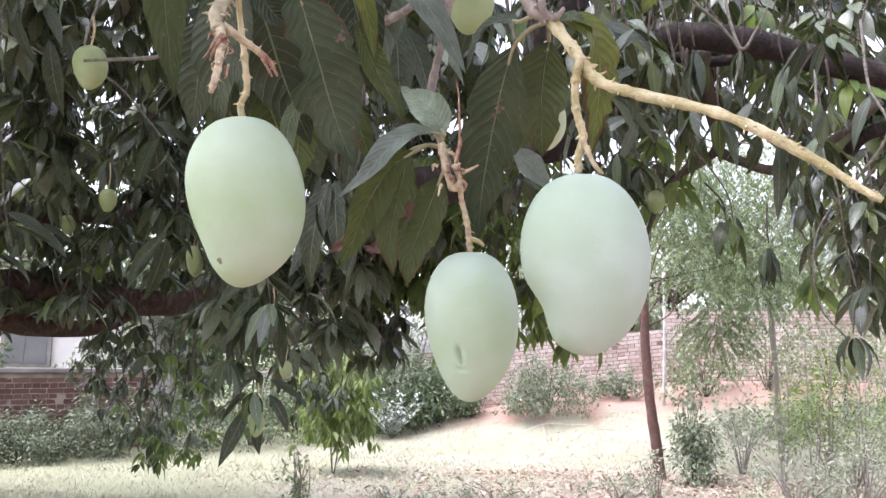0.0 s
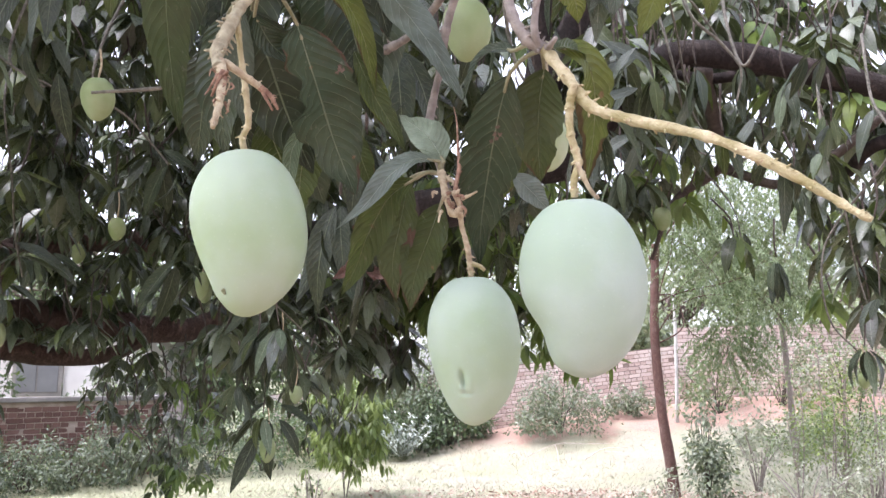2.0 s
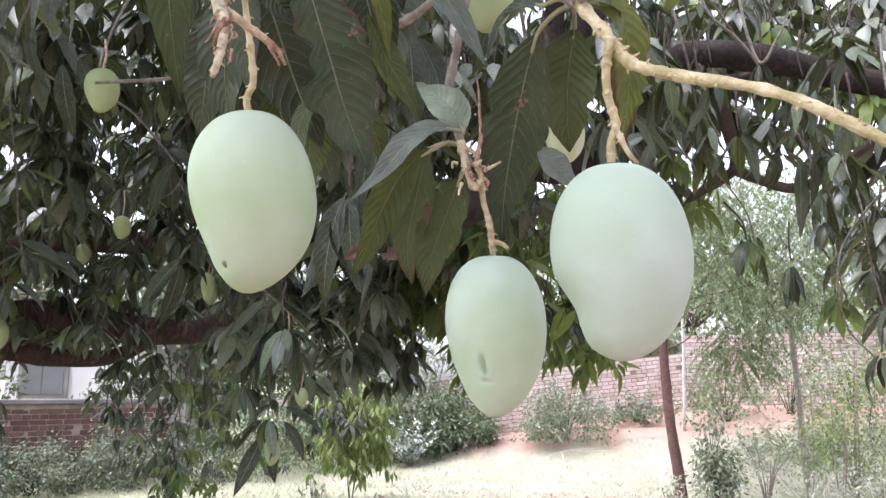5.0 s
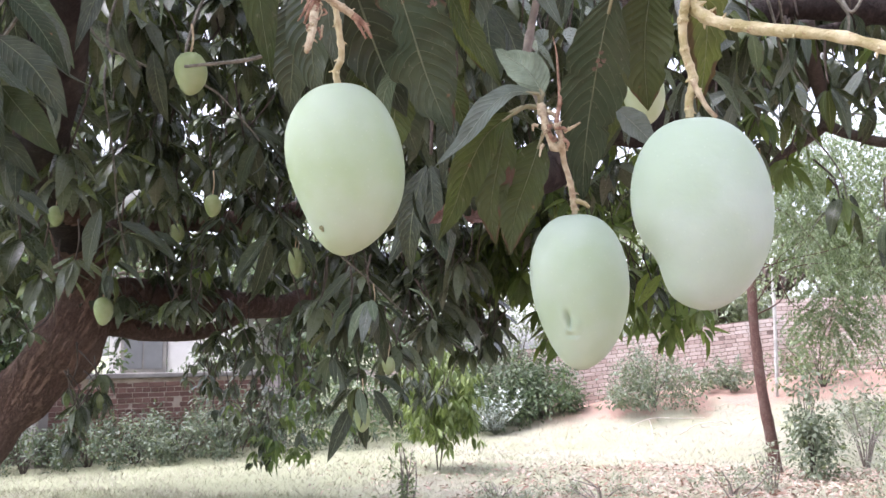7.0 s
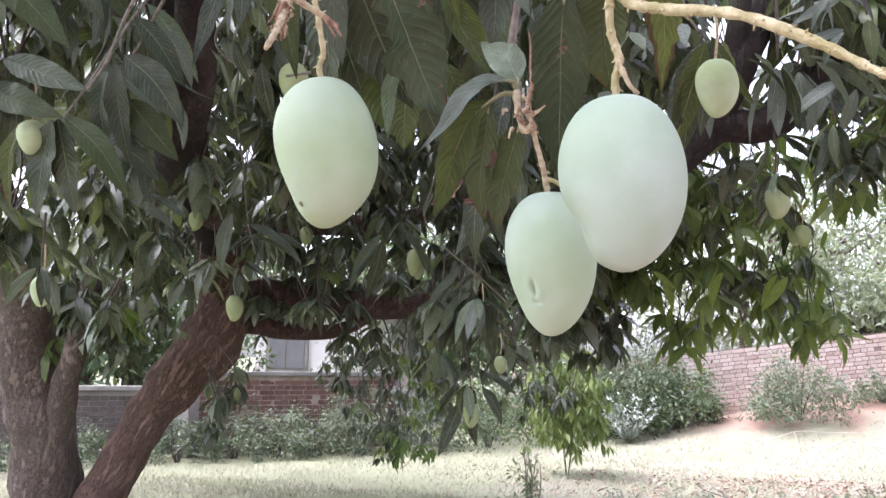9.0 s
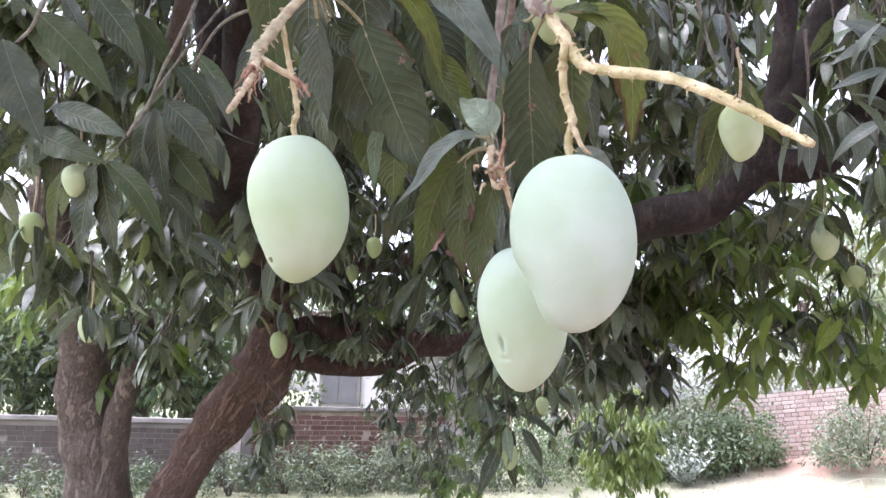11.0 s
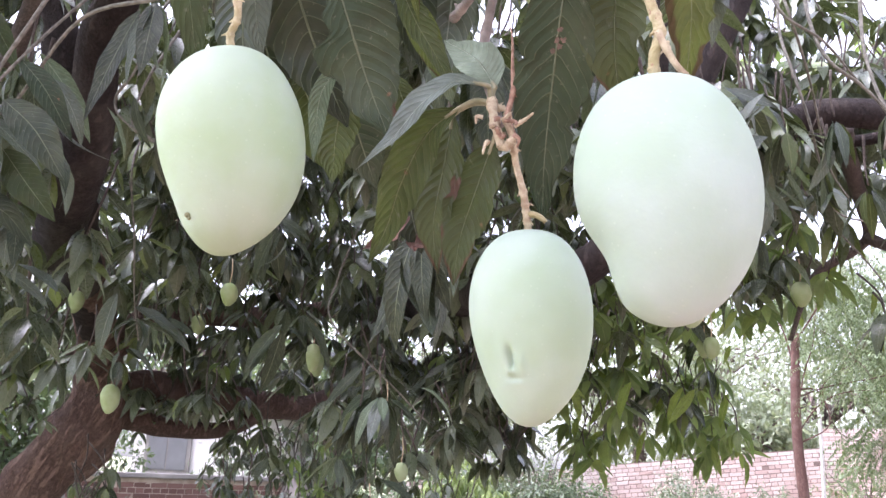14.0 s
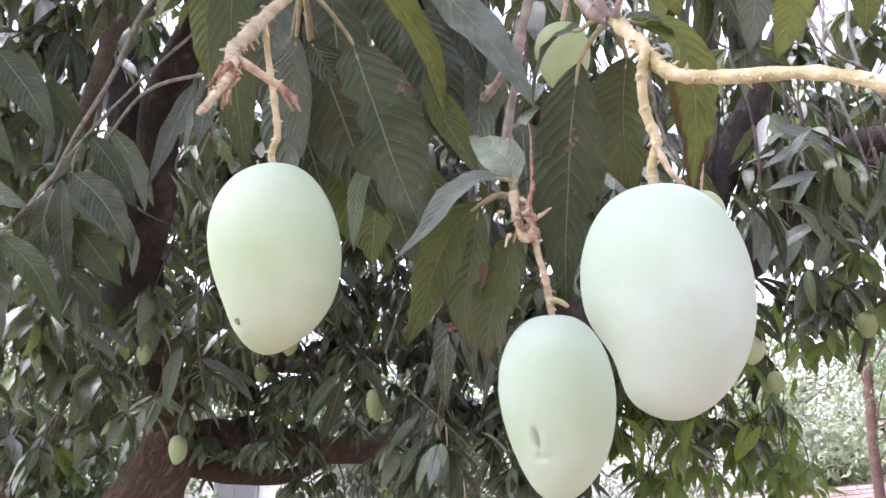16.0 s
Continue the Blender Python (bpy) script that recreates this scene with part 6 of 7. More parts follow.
leaf_between((0.67, 5.945, 1.655), (0.735, 5.989, 1.472), "leaf_lime", 1.0)
leaf_between((0.878, 6.022, 1.584), (0.944, 6.066, 1.401), "leaf_lime", 1.0)
leaf_between((0.138, 1.787, 2.113), (0.144, 1.823, 1.936), "leaf", 1.25)
leaf_between((0.151, 1.792, 2.113), (0.084, 1.797, 1.934), "leaf", 1.25)
leaf_between((0.129, 1.785, 2.101), (0.051, 1.781, 1.945), "leaf", 1.25)
leaf_between((0.153, 1.76, 2.113), (0.205, 1.803, 1.999), "leaf_olive", 1.0)
leaf_between((0.142, 1.757, 2.101), (0.077, 1.77, 1.891), "leaf_olive", 1.0)
leaf_between((0.538, 2.717, 2.461), (0.397, 2.667, 2.406), "leaf_grey", 1.0)
leaf_between((0.531, 2.688, 2.595), (0.417, 2.658, 2.499), "leaf_grey", 1.0)
leaf_between((0.27, 2.619, 2.377), (0.378, 2.677, 2.313), "leaf_grey", 1.0)
leaf_between((0.329, 5.826, 2.107), (0.408, 5.898, 1.901), "leaf_lime", 1.0)
leaf_between((0.741, 5.776, 2.762), (0.723, 5.807, 2.557), "leaf_lime", 1.0)
leaf_between((0.699, 5.661, 2.662), (0.687, 5.678, 2.544), "leaf_lime", 1.0)
leaf_between((0.294, 5.868, 2.832), (0.198, 5.853, 2.699), "leaf_lime", 1.0)
leaf_between((0.532, 5.677, 2.632), (0.614, 5.731, 2.529), "leaf_lime", 1.0)
leaf_between((-0.252, 4.936, 2.455), (-0.153, 4.997, 2.351), "leaf_lime", 1.0)
leaf_between((0.774, 5.817, 1.979), (0.705, 5.826, 1.776), "leaf_lime", 1.0)
leaf_between((0.427, 6.012, 2.662), (0.56, 6.102, 2.483), "leaf_lime", 1.0)
leaf_between((0.651, 5.249, 2.412), (0.608, 5.25, 2.314), "leaf_lime", 1.0)
leaf_between((-0.389, 5.414, 2.314), (-0.359, 5.443, 2.227), "leaf_lime", 1.0)
leaf_between((-0.014, 5.184, 2.259), (0.067, 5.244, 2.123), "leaf_lime", 1.0)
leaf_between((0.153, 4.992, 1.945), (0.029, 4.975, 1.758), "leaf_lime", 1.0)
leaf_between((0.472, 5.499, 1.976), (0.33, 5.473, 1.797), "leaf_lime", 1.0)
leaf_between((0.301, 5.911, 2.846), (0.153, 5.872, 2.722), "leaf_lime", 1.0)
leaf_between((-0.2, 5.199, 1.932), (-0.09, 5.282, 1.743), "leaf_lime", 1.0)
leaf_between((-0.023, 5.676, 2.162), (0.057, 5.729, 2.06), "leaf_lime", 1.0)
leaf_between((0.515, 5.222, 1.936), (0.383, 5.202, 1.749), "leaf_lime", 1.0)
leaf_between((-0.052, 5.866, 2.114), (0.075, 5.945, 1.98), "leaf_lime", 1.0)
leaf_between((0.237, 5.035, 2.225), (0.183, 5.031, 2.125), "leaf_lime", 1.0)
leaf_between((-0.228, 4.859, 1.945), (-0.1, 4.93, 1.856), "leaf_lime", 1.0)
leaf_between((0.799, 5.829, 2.293), (0.765, 5.836, 2.176), "leaf_lime", 1.0)
leaf_between((0.618, 6.084, 2.416), (0.589, 6.091, 2.315), "leaf_lime", 1.0)
leaf_between((-0.442, 5.479, 2.168), (-0.345, 5.539, 2.067), "leaf_lime", 1.0)
leaf_between((0.731, 5.645, 2.181), (0.809, 5.697, 2.085), "leaf_lime", 1.0)
leaf_between((-0.329, 5.869, 1.918), (-0.399, 5.869, 1.762), "leaf_lime", 1.0)
leaf_between((0.619, 5.977, 1.896), (0.599, 5.997, 1.745), "leaf_lime", 1.0)
leaf_between((1.109, 4.731, 3.066), (1.08, 4.752, 2.973), "leaf_lime", 1.0)
leaf_between((1.438, 4.953, 2.458), (1.474, 4.999, 2.328), "leaf_lime", 1.0)
leaf_between((0.84, 4.656, 3.069), (0.92, 4.726, 2.895), "leaf_lime", 1.0)
leaf_between((1.397, 5.227, 2.713), (1.454, 5.288, 2.551), "leaf_lime", 1.0)
leaf_between((1.088, 5.149, 2.772), (1.014, 5.175, 2.627), "leaf_lime", 1.0)
leaf_between((1.299, 4.929, 3.128), (1.433, 5.004, 2.977), "leaf_lime", 1.0)
leaf_between((0.793, 4.801, 2.838), (0.713, 4.829, 2.682), "leaf_lime", 1.0)
leaf_between((1.396, 5.1, 2.81), (1.488, 5.155, 2.693), "leaf_lime", 1.0)
leaf_between((1.384, 5.328, 2.68), (1.33, 5.372, 2.492), "leaf_lime", 1.0)
leaf_between((1.271, 5.075, 2.47), (1.41, 5.145, 2.339), "leaf_lime", 1.0)
leaf_between((0.926, 5.091, 2.621), (1.063, 5.16, 2.489), "leaf_lime", 1.0)
leaf_between((1.312, 5.055, 2.716), (1.205, 5.084, 2.537), "leaf_lime", 1.0)


# ---------------------------------------------------------------- mangoes
def mango_body(top, h, w, depth, lean=0.1, a=0.8, b=0.48, n=28, axis=(0, 0, -1), turn=0.0, dents=(), beak=0.0):
    """Fruit hanging from its top: broad shoulders, narrower end set to one side, a small beak."""
    bm = bmesh.new()
    ax = Vector(axis).normalized()
    right = Matrix.Rotation(radians(turn), 3, "Z") @ Vector((1, 0, 0))
    right = (right - ax * right.dot(ax)).normalized()
    away = ax.cross(right) * -1
    top = Vector(top)
    rings, m = [], int(n * 1.4)
    for i in range(1, n):
        s = (1 - math.cos(math.pi * i / n)) / 2
        r = math.sin(math.pi * s ** a) ** b
        off = lean * math.sin(math.pi * s ** 2.2)
        ring = []
        for k in range(m):
            t = 2 * math.pi * k / m
            cx, cy = math.cos(t), math.sin(t)
            push = 1.0 + 0.012 * noise.noise((cx * 1.3 + w * 90, cy * 1.3, s * 2.5))
            if beak:
                push += beak * math.exp(-((s - 0.86) / 0.05) ** 2 - ((cx + 0.95) / 0.25) ** 2)
            for ds, dt, ws, wt, amount in dents:
                g = (t - dt + math.pi) % (2 * math.pi) - math.pi
                push -= amount * math.exp(-((s - ds) / ws) ** 2 - (g / wt) ** 2)
            x = (r * cx * push + off) * w / 2
            y = r * cy * push * depth / 2 * (1 - 0.25 * math.exp(-s / 0.15))
            # shallow hollow round the stalk
            drop = s * h + 0.006 * h * math.exp(-(r / 0.22) ** 2)
            ring.append(bm.verts.new(top + ax * drop + right * x + away * y))
        rings.append(ring)
    first = bm.verts.new(top + ax * 0.006 * h)
    last = bm.verts.new(top + ax * h)
    for p, q in zip(rings, rings[1:]):
        for k in range(m):
            bm.faces.new((p[k], q[k], q[(k + 1) % m], p[(k + 1) % m])).smooth = True
    for k in range(m):
        bm.faces.new((first, rings[0][k], rings[0][(k + 1) % m])).smooth = True
        bm.faces.new((last, rings[-1][(k + 1) % m], rings[-1][k])).smooth = True
    return bm


def knobbly(pts, r0, r1, knobs, mat, name, parent, label="", seed=3, sides=10):
    """A fruit stalk with swollen nodes and broken-off stubs."""
    gen = np.random.default_rng(seed)
    nodes = np.sort(gen.uniform(0.05, 0.97, knobs))
    bm = tube(pts, r0, r1, sides, 12, 0.14, 260.0, swell=lambda u: 1 + 0.32 * max(math.exp(-((u - q) / 0.012) ** 2) for q in nodes))
    line = smooth_line(pts, 12)
    for q in nodes:
        i = min(int(q * (len(line) - 1)), len(line) - 2)
        d = (line[i + 1] - line[i]).normalized()
        o = Vector(gen.normal(0, 1, 3))
        o = (o - d * o.dot(d)).normalized()
        r = r0 + (r1 - r0) * q
        c = line[i]
        tube([c, c + o * r * 1.3 + d * r * 0.3, c + o * r * gen.uniform(1.6, 2.5) + d * r * 0.8], r * 0.5, r * 0.14, 5, 2, bm=bm)
    return part(name, bm, mat, parent, label)


MAT["scar"] = plain_material("fruit_scar", (0.12, 0.12, 0.06), (0.22, 0.22, 0.12), 200.0, 0.8, 0.0003)
HERO = "large ripening mangoes"
# yellowish mango
m1 = thing("mango", (-0.162, 0.626, 1.673), "pale yellow-green mango with a small beak hanging from a stalk", "mango", HERO)
part("fruit", mango_body((-0.161, 0.627, 1.673), 0.1307, 0.0897, 0.0854, 0.15, a=0.83, n=64, axis=(0.029, 0.065, -0.997), beak=0.03, turn=3, dents=((0.85, -2.3, 0.035, 0.25, 0.05), (0.93, -2.2, 0.05, 0.5, -0.05), (0.2, -0.4, 0.1, 0.5, 0.02))), "mango_a", m1)
knobbly([(-0.161, 0.595, 1.77), (-0.16, 0.605, 1.743), (-0.158, 0.614, 1.718), (-0.157, 0.622, 1.694), (-0.162, 0.625, 1.682), (-0.161, 0.629, 1.671)], 0.0021, 0.0027, 12, "stalk", "stalk", m1, "yellowish fruit stalk", 5)

for at, r in (((-0.168, 0.612, 1.56), 0.0018), ((-0.167, 0.612, 1.558), 0.0012)):
    scar = bmesh.new()
    bmesh.ops.create_icosphere(scar, subdivisions=2, radius=r, matrix=Matrix.Translation(at))
    for f in scar.faces:
        f.smooth = True
    part("scar", scar, "scar", m1, "dark olive scar at the beak")

# small dimpled mango
m2 = thing("mango", (0.014, 0.74, 1.586), "pale green dimpled mango on a thin brown stalk", "mango", HERO)
part("fruit", mango_body((0.015, 0.738, 1.585), 0.1304, 0.0822, 0.0797, 0.07, b=0.47, n=140, axis=(0.015, 0.065, -0.998), dents=((0.66, -1.9, 0.035, 0.05, 0.13), (0.705, -1.89, 0.03, 0.035, 0.12), (0.715, -1.70, 0.05, 0.09, -0.06), (0.74, -1.94, 0.022, 0.07, -0.07), (0.775, -1.85, 0.013, 0.17, 0.06), (0.80, -1.88, 0.03, 0.25, -0.03), (0.66, -2.05, 0.05, 0.1, -0.03))), "mango_b", m2)
knobbly([(0, 0.71, 1.657), (0.005, 0.715, 1.646), (0.007, 0.727, 1.629), (0.012, 0.729, 1.61), (0.014, 0.734, 1.595), (0.015, 0.74, 1.584)], 0.0023, 0.0026, 6, "stalk_dry", "stalk", m2, "thin brown fruit stalk", 9)
part("stub", tube([(0.014, 0.734, 1.596), (0.022, 0.734, 1.594), (0.027, 0.736, 1.59)], 0.0026, 0.0016, 7, 4, 0.25, 200.0), "stalk", m2)

# bluish bloomy mango
m3 = thing("mango", (0.093, 0.604, 1.627), "large pale mango with a bluish waxy bloom", "mango", HERO)
part("fruit", mango_body((0.094, 0.595, 1.624), 0.1279, 0.0909, 0.0732, 0.06, a=0.87, b=0.45, n=64, axis=(0.047, 0.065, -0.997), dents=((0.74, math.pi, 0.12, 0.8, 0.14), (0.94, math.pi, 0.05, 0.7, -0.06))), "mango_c", m3)
knobbly([(0.094, 0.591, 1.71), (0.091, 0.597, 1.691), (0.092, 0.599, 1.672), (0.097, 0.602, 1.654), (0.094, 0.603, 1.639), (0.094, 0.605, 1.627)], 0.003, 0.0029, 11, "stalk", "stalk", m3, "knobbly yellow fruit stalk", 11)
knobbly([(0.096, 0.6, 1.652), (0.101, 0.6, 1.64), (0.106, 0.599, 1.63), (0.111, 0.6, 1.625)], 0.0022, 0.0014, 4, "stalk_dry", "stub", m3, "thin dry side stalk", 12)
knobbly([(0.074, 0.617, 1.748), (0.09, 0.603, 1.72), (0.105, 0.594, 1.694), (0.13, 0.578, 1.678), (0.178, 0.532, 1.649), (0.22, 0.513, 1.619), (0.245, 0.501, 1.597), (0.255, 0.494, 1.588)], 0.0043, 0.002, 40, "stalk", "fruiting_stem", m3, "long knobbly yellow flower stem bare of fruit", 21, 12)


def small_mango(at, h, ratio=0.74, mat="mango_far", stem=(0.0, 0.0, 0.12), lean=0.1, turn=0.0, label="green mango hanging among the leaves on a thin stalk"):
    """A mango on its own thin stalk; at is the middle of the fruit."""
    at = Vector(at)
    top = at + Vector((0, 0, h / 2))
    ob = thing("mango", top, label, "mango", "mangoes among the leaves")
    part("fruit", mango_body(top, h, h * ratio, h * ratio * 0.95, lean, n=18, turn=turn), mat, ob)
    s = Vector(stem)
    part("stalk", tube([top + Vector((0, 0, -0.004)), top + s * 0.5 + Vector((0.006, 0, 0)), top + s], 0.0028, 0.0035, 6, 4, 0.2, 60.0), "stalk_dry", ob)
    return ob


small_mango((-0.999, 2.045, 2.217), 0.1176, 0.75, "mango_far", (0.0, 0.0, 0.08))
small_mango((-1.71, 3.724, 2.175), 0.1103)
small_mango((-2.621, 5.144, 2.274), 0.1305)
small_mango((-2.315, 3.819, 1.682), 0.1423, 0.66)
small_mango((-0.9, 3.681, 1.6), 0.1214, 0.66)
small_mango((-0.947, 3.67, 1.178), 0.1164, 0.6)
small_mango((-0.956, 4.221, 1.403), 0.0919)
small_mango((-1.764, 5.114, 2.022), 0.1494, 0.6)
small_mango((-1.611, 1.715, 2.014), 0.0960, 0.84, "mango_mid")
small_mango((-2.036, 1.945, 1.945), 0.1034, 0.75)
small_mango((-2.259, 2.445, 1.661), 0.1178, 0.75, "mango_mid")
small_mango((0.16, 1.76, 1.998), 0.125, 0.7, "mango_mid")
small_mango((0.387, 3.819, 2.126), 0.1484, 0.75, "mango_mid")
small_mango((-3.306, 4.796, 2.349), 0.1377, 0.7)
small_mango((0.007, 0.873, 1.876), 0.0726, 0.75, "mango_far", (0.0, 0.0, 0.06))
small_mango((0.558, 4.668, 2.096), 0.1149)
small_mango((-2.914, 4.271, 2.253), 0.1209)
small_mango((-1.617, 4.647, 2.004), 0.1641, 0.5)
small_mango((0.995, 4.59, 2.364), 0.1321)
small_mango((1.65, 3.724, 1.48), 0.0689)
small_mango((0.529, 4.764, 2.109), 0.1083)


# ---------------------------------------------------------------- leaves and twigs round the three mangoes
def big_leaf(base, tip, width, kind="leaf", bow=(0, 0, 0), face=(0.05, -1, 0.25), fold=0.16, wave=0.09, bite=0.0, seed=1, stem=None, label="", tail=0.9, spot=None, via=None, cuts=()):
    """One large mango leaf from base to tip, bowed or led through points, folded along the midrib, with wavy and bitten margins."""
    gen = np.random.default_rng(seed)
    a, c = Vector(base), Vector(tip)
    ctrl = (a + c) / 2 + Vector(bow)
    ny, nx = 34, 9
    ph = gen.uniform(0, 6.28, 4)
    bites = [(gen.uniform(0.2, 0.95), gen.choice((-1, 1)), gen.uniform(0.01, 0.03), gen.uniform(0.06, 0.24)) for _ in range(int(bite * 12))] + list(cuts)
    run = smooth_line([base, *via, tip], 12) if via else [a * (1 - v) ** 2 + ctrl * 2 * v * (1 - v) + c * v * v for v in (i / 36 for i in range(37))]
    reach = [0.0, *itertools.accumulate((q - p).length for p, q in zip(run, run[1:]))]
    verts, uvs, spine = [], [], []
    for j in range(ny + 1):
        v = j / ny
        k = min(max(sum(r <= v * reach[-1] for r in reach) - 1, 0), len(run) - 2)
        p = run[k].lerp(run[k + 1], (v * reach[-1] - reach[k]) / max(reach[k + 1] - reach[k], 1e-9))
        tan = (run[min(k + 2, len(run) - 1)] - run[max(k - 1, 0)]).normalized()
        f = Vector(face)
        side = tan.cross(f).normalized()
        nrm = side.cross(tan).normalized()
        spine.append((p, nrm))
        half = max(leaf_width(v, tail), 0.02) * width / 2
        for i in range(nx):
            x = -1 + 2 * i / (nx - 1)
            cut = 1.0
            for bv, bs, bw, bd in bites:
                if x * bs > 0:
                    cut -= bd * math.exp(-((v - bv) / bw) ** 2)
            cut *= 1 + 0.03 * math.sin(v * 60 + ph[3] + x) * (bite > 0)
            lift = abs(x) * fold + wave * abs(x) ** 1.5 * (math.sin(v * 15 + ph[0] + (2.0 if x < 0 else 0)) + 0.5 * math.sin(v * 31 + ph[1]))
            puff = 0.02 * math.sin((v * 15 - abs(x) * 2.2) * 6.28) * (1 - abs(x)) * min(1, abs(x) * 4)
            verts.append(p + side * x * half * max(cut, 0.12) + nrm * half * (lift + puff))
            uvs.append((0.5 + 0.5 * x, v))
    faces = [(j * nx + i, j * nx + i + 1, (j + 1) * nx + i + 1, (j + 1) * nx + i) for j in range(ny) for i in range(nx - 1)]
    me = bpy.data.meshes.new("leaf")
    me.from_pydata([tuple(v) for v in verts], [], faces)
    me.polygons.foreach_set("use_smooth", [True] * len(faces))
    layer = me.uv_layers.new(name="UVMap")
    for lo in me.loops:
        layer.data[lo.index].uv = uvs[lo.vertex_index]
    ob = part("leaf", me, kind, tree, label)
    rib = tube([p + n * 0.0003 for p, n in spine[:-1:3]], width * 0.006, width * 0.002, 6, 2)
    part("midrib", rib, "rib", ob)
    if spot:
        sv, sx_, size = spot
        j = round(sv * ny)
        p0, nn = spine[j]
        t0 = (spine[j + 1][0] - p0).normalized()
        s0 = t0.cross(nn).normalized()
        if nn.dot(Vector(face)) < 0:
            nn = -nn
        c0 = verts[j * nx + round((sx_ + 1) / 2 * (nx - 1))] + nn * 0.0008
        sb = bmesh.new()
        for q in range(5):
            cq = c0 + s0 * gen.normal(0, size * 0.7) + t0 * gen.normal(0, size * 0.9)
            rim = [sb.verts.new(cq + (s0 * math.cos(w_) + t0 * math.sin(w_)) * size * gen.uniform(0.3, 0.8) + nn * 0.0001 * q) for w_ in [i * 0.6283 for i in range(10)]]
            sb.faces.new(rim)
        part("spot", sb, "leaf_spot", ob, "pinkish brown withered spot")
    if stem:
        part("petiole", tube([stem, (Vector(stem) + a) / 2 + Vector((0, 0, 0.004)), a, spine[3][0]], 0.0021, 0.0014, 7, 5), "petiole", ob)
    return ob


MAT["rib"] = plain_material("leaf_rib", (0.1, 0.115, 0.07), (0.18, 0.2, 0.13), 60.0, 0.5, 0.0003)
MAT["petiole"] = plain_material("petiole_green", (0.16, 0.155, 0.085), (0.27, 0.24, 0.15), 80.0, 0.5, 0.0003)

# twigs
TWIG_SEED = itertools.count(40)


def near_twig(mat, pts, r0, r1, knobs):
    """A knobbly twig or withered flower stalk near the fruits."""
    knobbly(pts, r0, r1, knobs, mat, "twig", tree, "withered reddish flower stalk" if mat == "stalk_red" else "", next(TWIG_SEED))


near_twig("twig", [(0.031, 0.68, 1.913), (0.008, 0.714, 1.859), (-0.006, 0.734, 1.823), (-0.013, 0.745, 1.786), (-0.025, 0.761, 1.729), (-0.014, 0.745, 1.688), (-0.004, 0.725, 1.658)], 0.0042, 0.003, 14)
near_twig("twig", [(0.017, 0.71, 1.879), (-0.049, 0.887, 1.884), (-0.117, 1.024, 1.908)], 0.004, 0.005, 5)
near_twig("twig", [(0.027, 0.685, 1.96), (0.047, 0.635, 1.802), (0.058, 0.619, 1.762), (0.074, 0.617, 1.747)], 0.0042, 0.0048, 8)
near_twig("twig", [(0.072, 0.616, 1.747), (0.067, 0.607, 1.756), (0.068, 0.606, 1.775), (0.071, 0.602, 1.791)], 0.0032, 0.0026, 3)
near_twig("twig", [(0.076, 0.617, 1.747), (0.079, 0.598, 1.744), (0.082, 0.592, 1.746)], 0.0024, 0.0016, 2)
near_twig("stalk_cream", [(-0.123, 0.623, 1.872), (-0.147, 0.616, 1.81), (-0.161, 0.605, 1.783), (-0.165, 0.587, 1.755), (-0.167, 0.572, 1.731), (-0.162, 0.562, 1.716)], 0.0042, 0.0044, 14)
near_twig("stalk_dry", [(-0.162, 0.566, 1.722), (-0.155, 0.549, 1.697), (-0.15, 0.53, 1.675), (-0.148, 0.515, 1.657)], 0.0038, 0.0018, 8)
near_twig("stalk_dry", [(-0.162, 0.571, 1.724), (-0.151, 0.576, 1.717), (-0.138, 0.585, 1.709)], 0.0034, 0.0024, 5)
near_twig("stalk_red", [(-0.138, 0.585, 1.709), (-0.131, 0.589, 1.703), (-0.126, 0.593, 1.694)], 0.0028, 0.001, 5)
near_twig("stalk_red", [(-0.155, 0.554, 1.705), (-0.155, 0.55, 1.696), (-0.159, 0.554, 1.679)], 0.0026, 0.0008, 7)
near_twig("stalk_red", [(-0.155, 0.552, 1.709), (-0.157, 0.547, 1.7), (-0.162, 0.55, 1.69)], 0.0022, 0.0008, 7)
near_twig("stalk_red", [(-0.136, 0.586, 1.705), (-0.132, 0.586, 1.698), (-0.129, 0.589, 1.692)], 0.0014, 0.0006, 3)
near_twig("stalk_red", [(0.0, 0.724, 1.738), (0.003, 0.722, 1.722), (0.004, 0.719, 1.7), (0.005, 0.717, 1.678), (0.002, 0.715, 1.66), (0.006, 0.716, 1.645)], 0.0003, 0.0026, 3)
near_twig("stalk_dry", [(-0.012, 0.731, 1.681), (-0.009, 0.721, 1.665), (-0.004, 0.714, 1.646), (0, 0.714, 1.637), (0.007, 0.713, 1.642)], 0.0034, 0.003, 7)
near_twig("stalk_dry", [(-0.008, 0.729, 1.674), (0.001, 0.723, 1.667), (0.004, 0.717, 1.655)], 0.002, 0.0016, 3)
for k in range(26):
    u = rng.random()
    c0 = np.array((-0.165, 0.569, 1.727)) * (1 - u) + np.array((-0.149, 0.531, 1.675)) * u + rng.normal(0, 0.0035, 3)
    e0 = c0 + rng.normal(0, 0.0045, 3) + (0, -0.001, -0.005)
    near_twig("stalk_red" if k % 3 else "stalk_dry", [tuple(c0), tuple((c0 + e0) / 2 + rng.normal(0, 0.002, 3)), tuple(e0)], 0.001, 0.0004, 2)
for k in range(12):
    c0 = np.array((-0.002, 0.71, 1.649)) + rng.normal(0, 0.005, 3)
    e0 = c0 + rng.normal(0, 0.0045, 3) + (0, -0.002, -0.004)
    near_twig("stalk_red" if k % 2 else "stalk_dry", [tuple(c0), tuple((c0 + e0) / 2 + rng.normal(0, 0.002, 3)), tuple(e0)], 0.0016, 0.0007, 2)

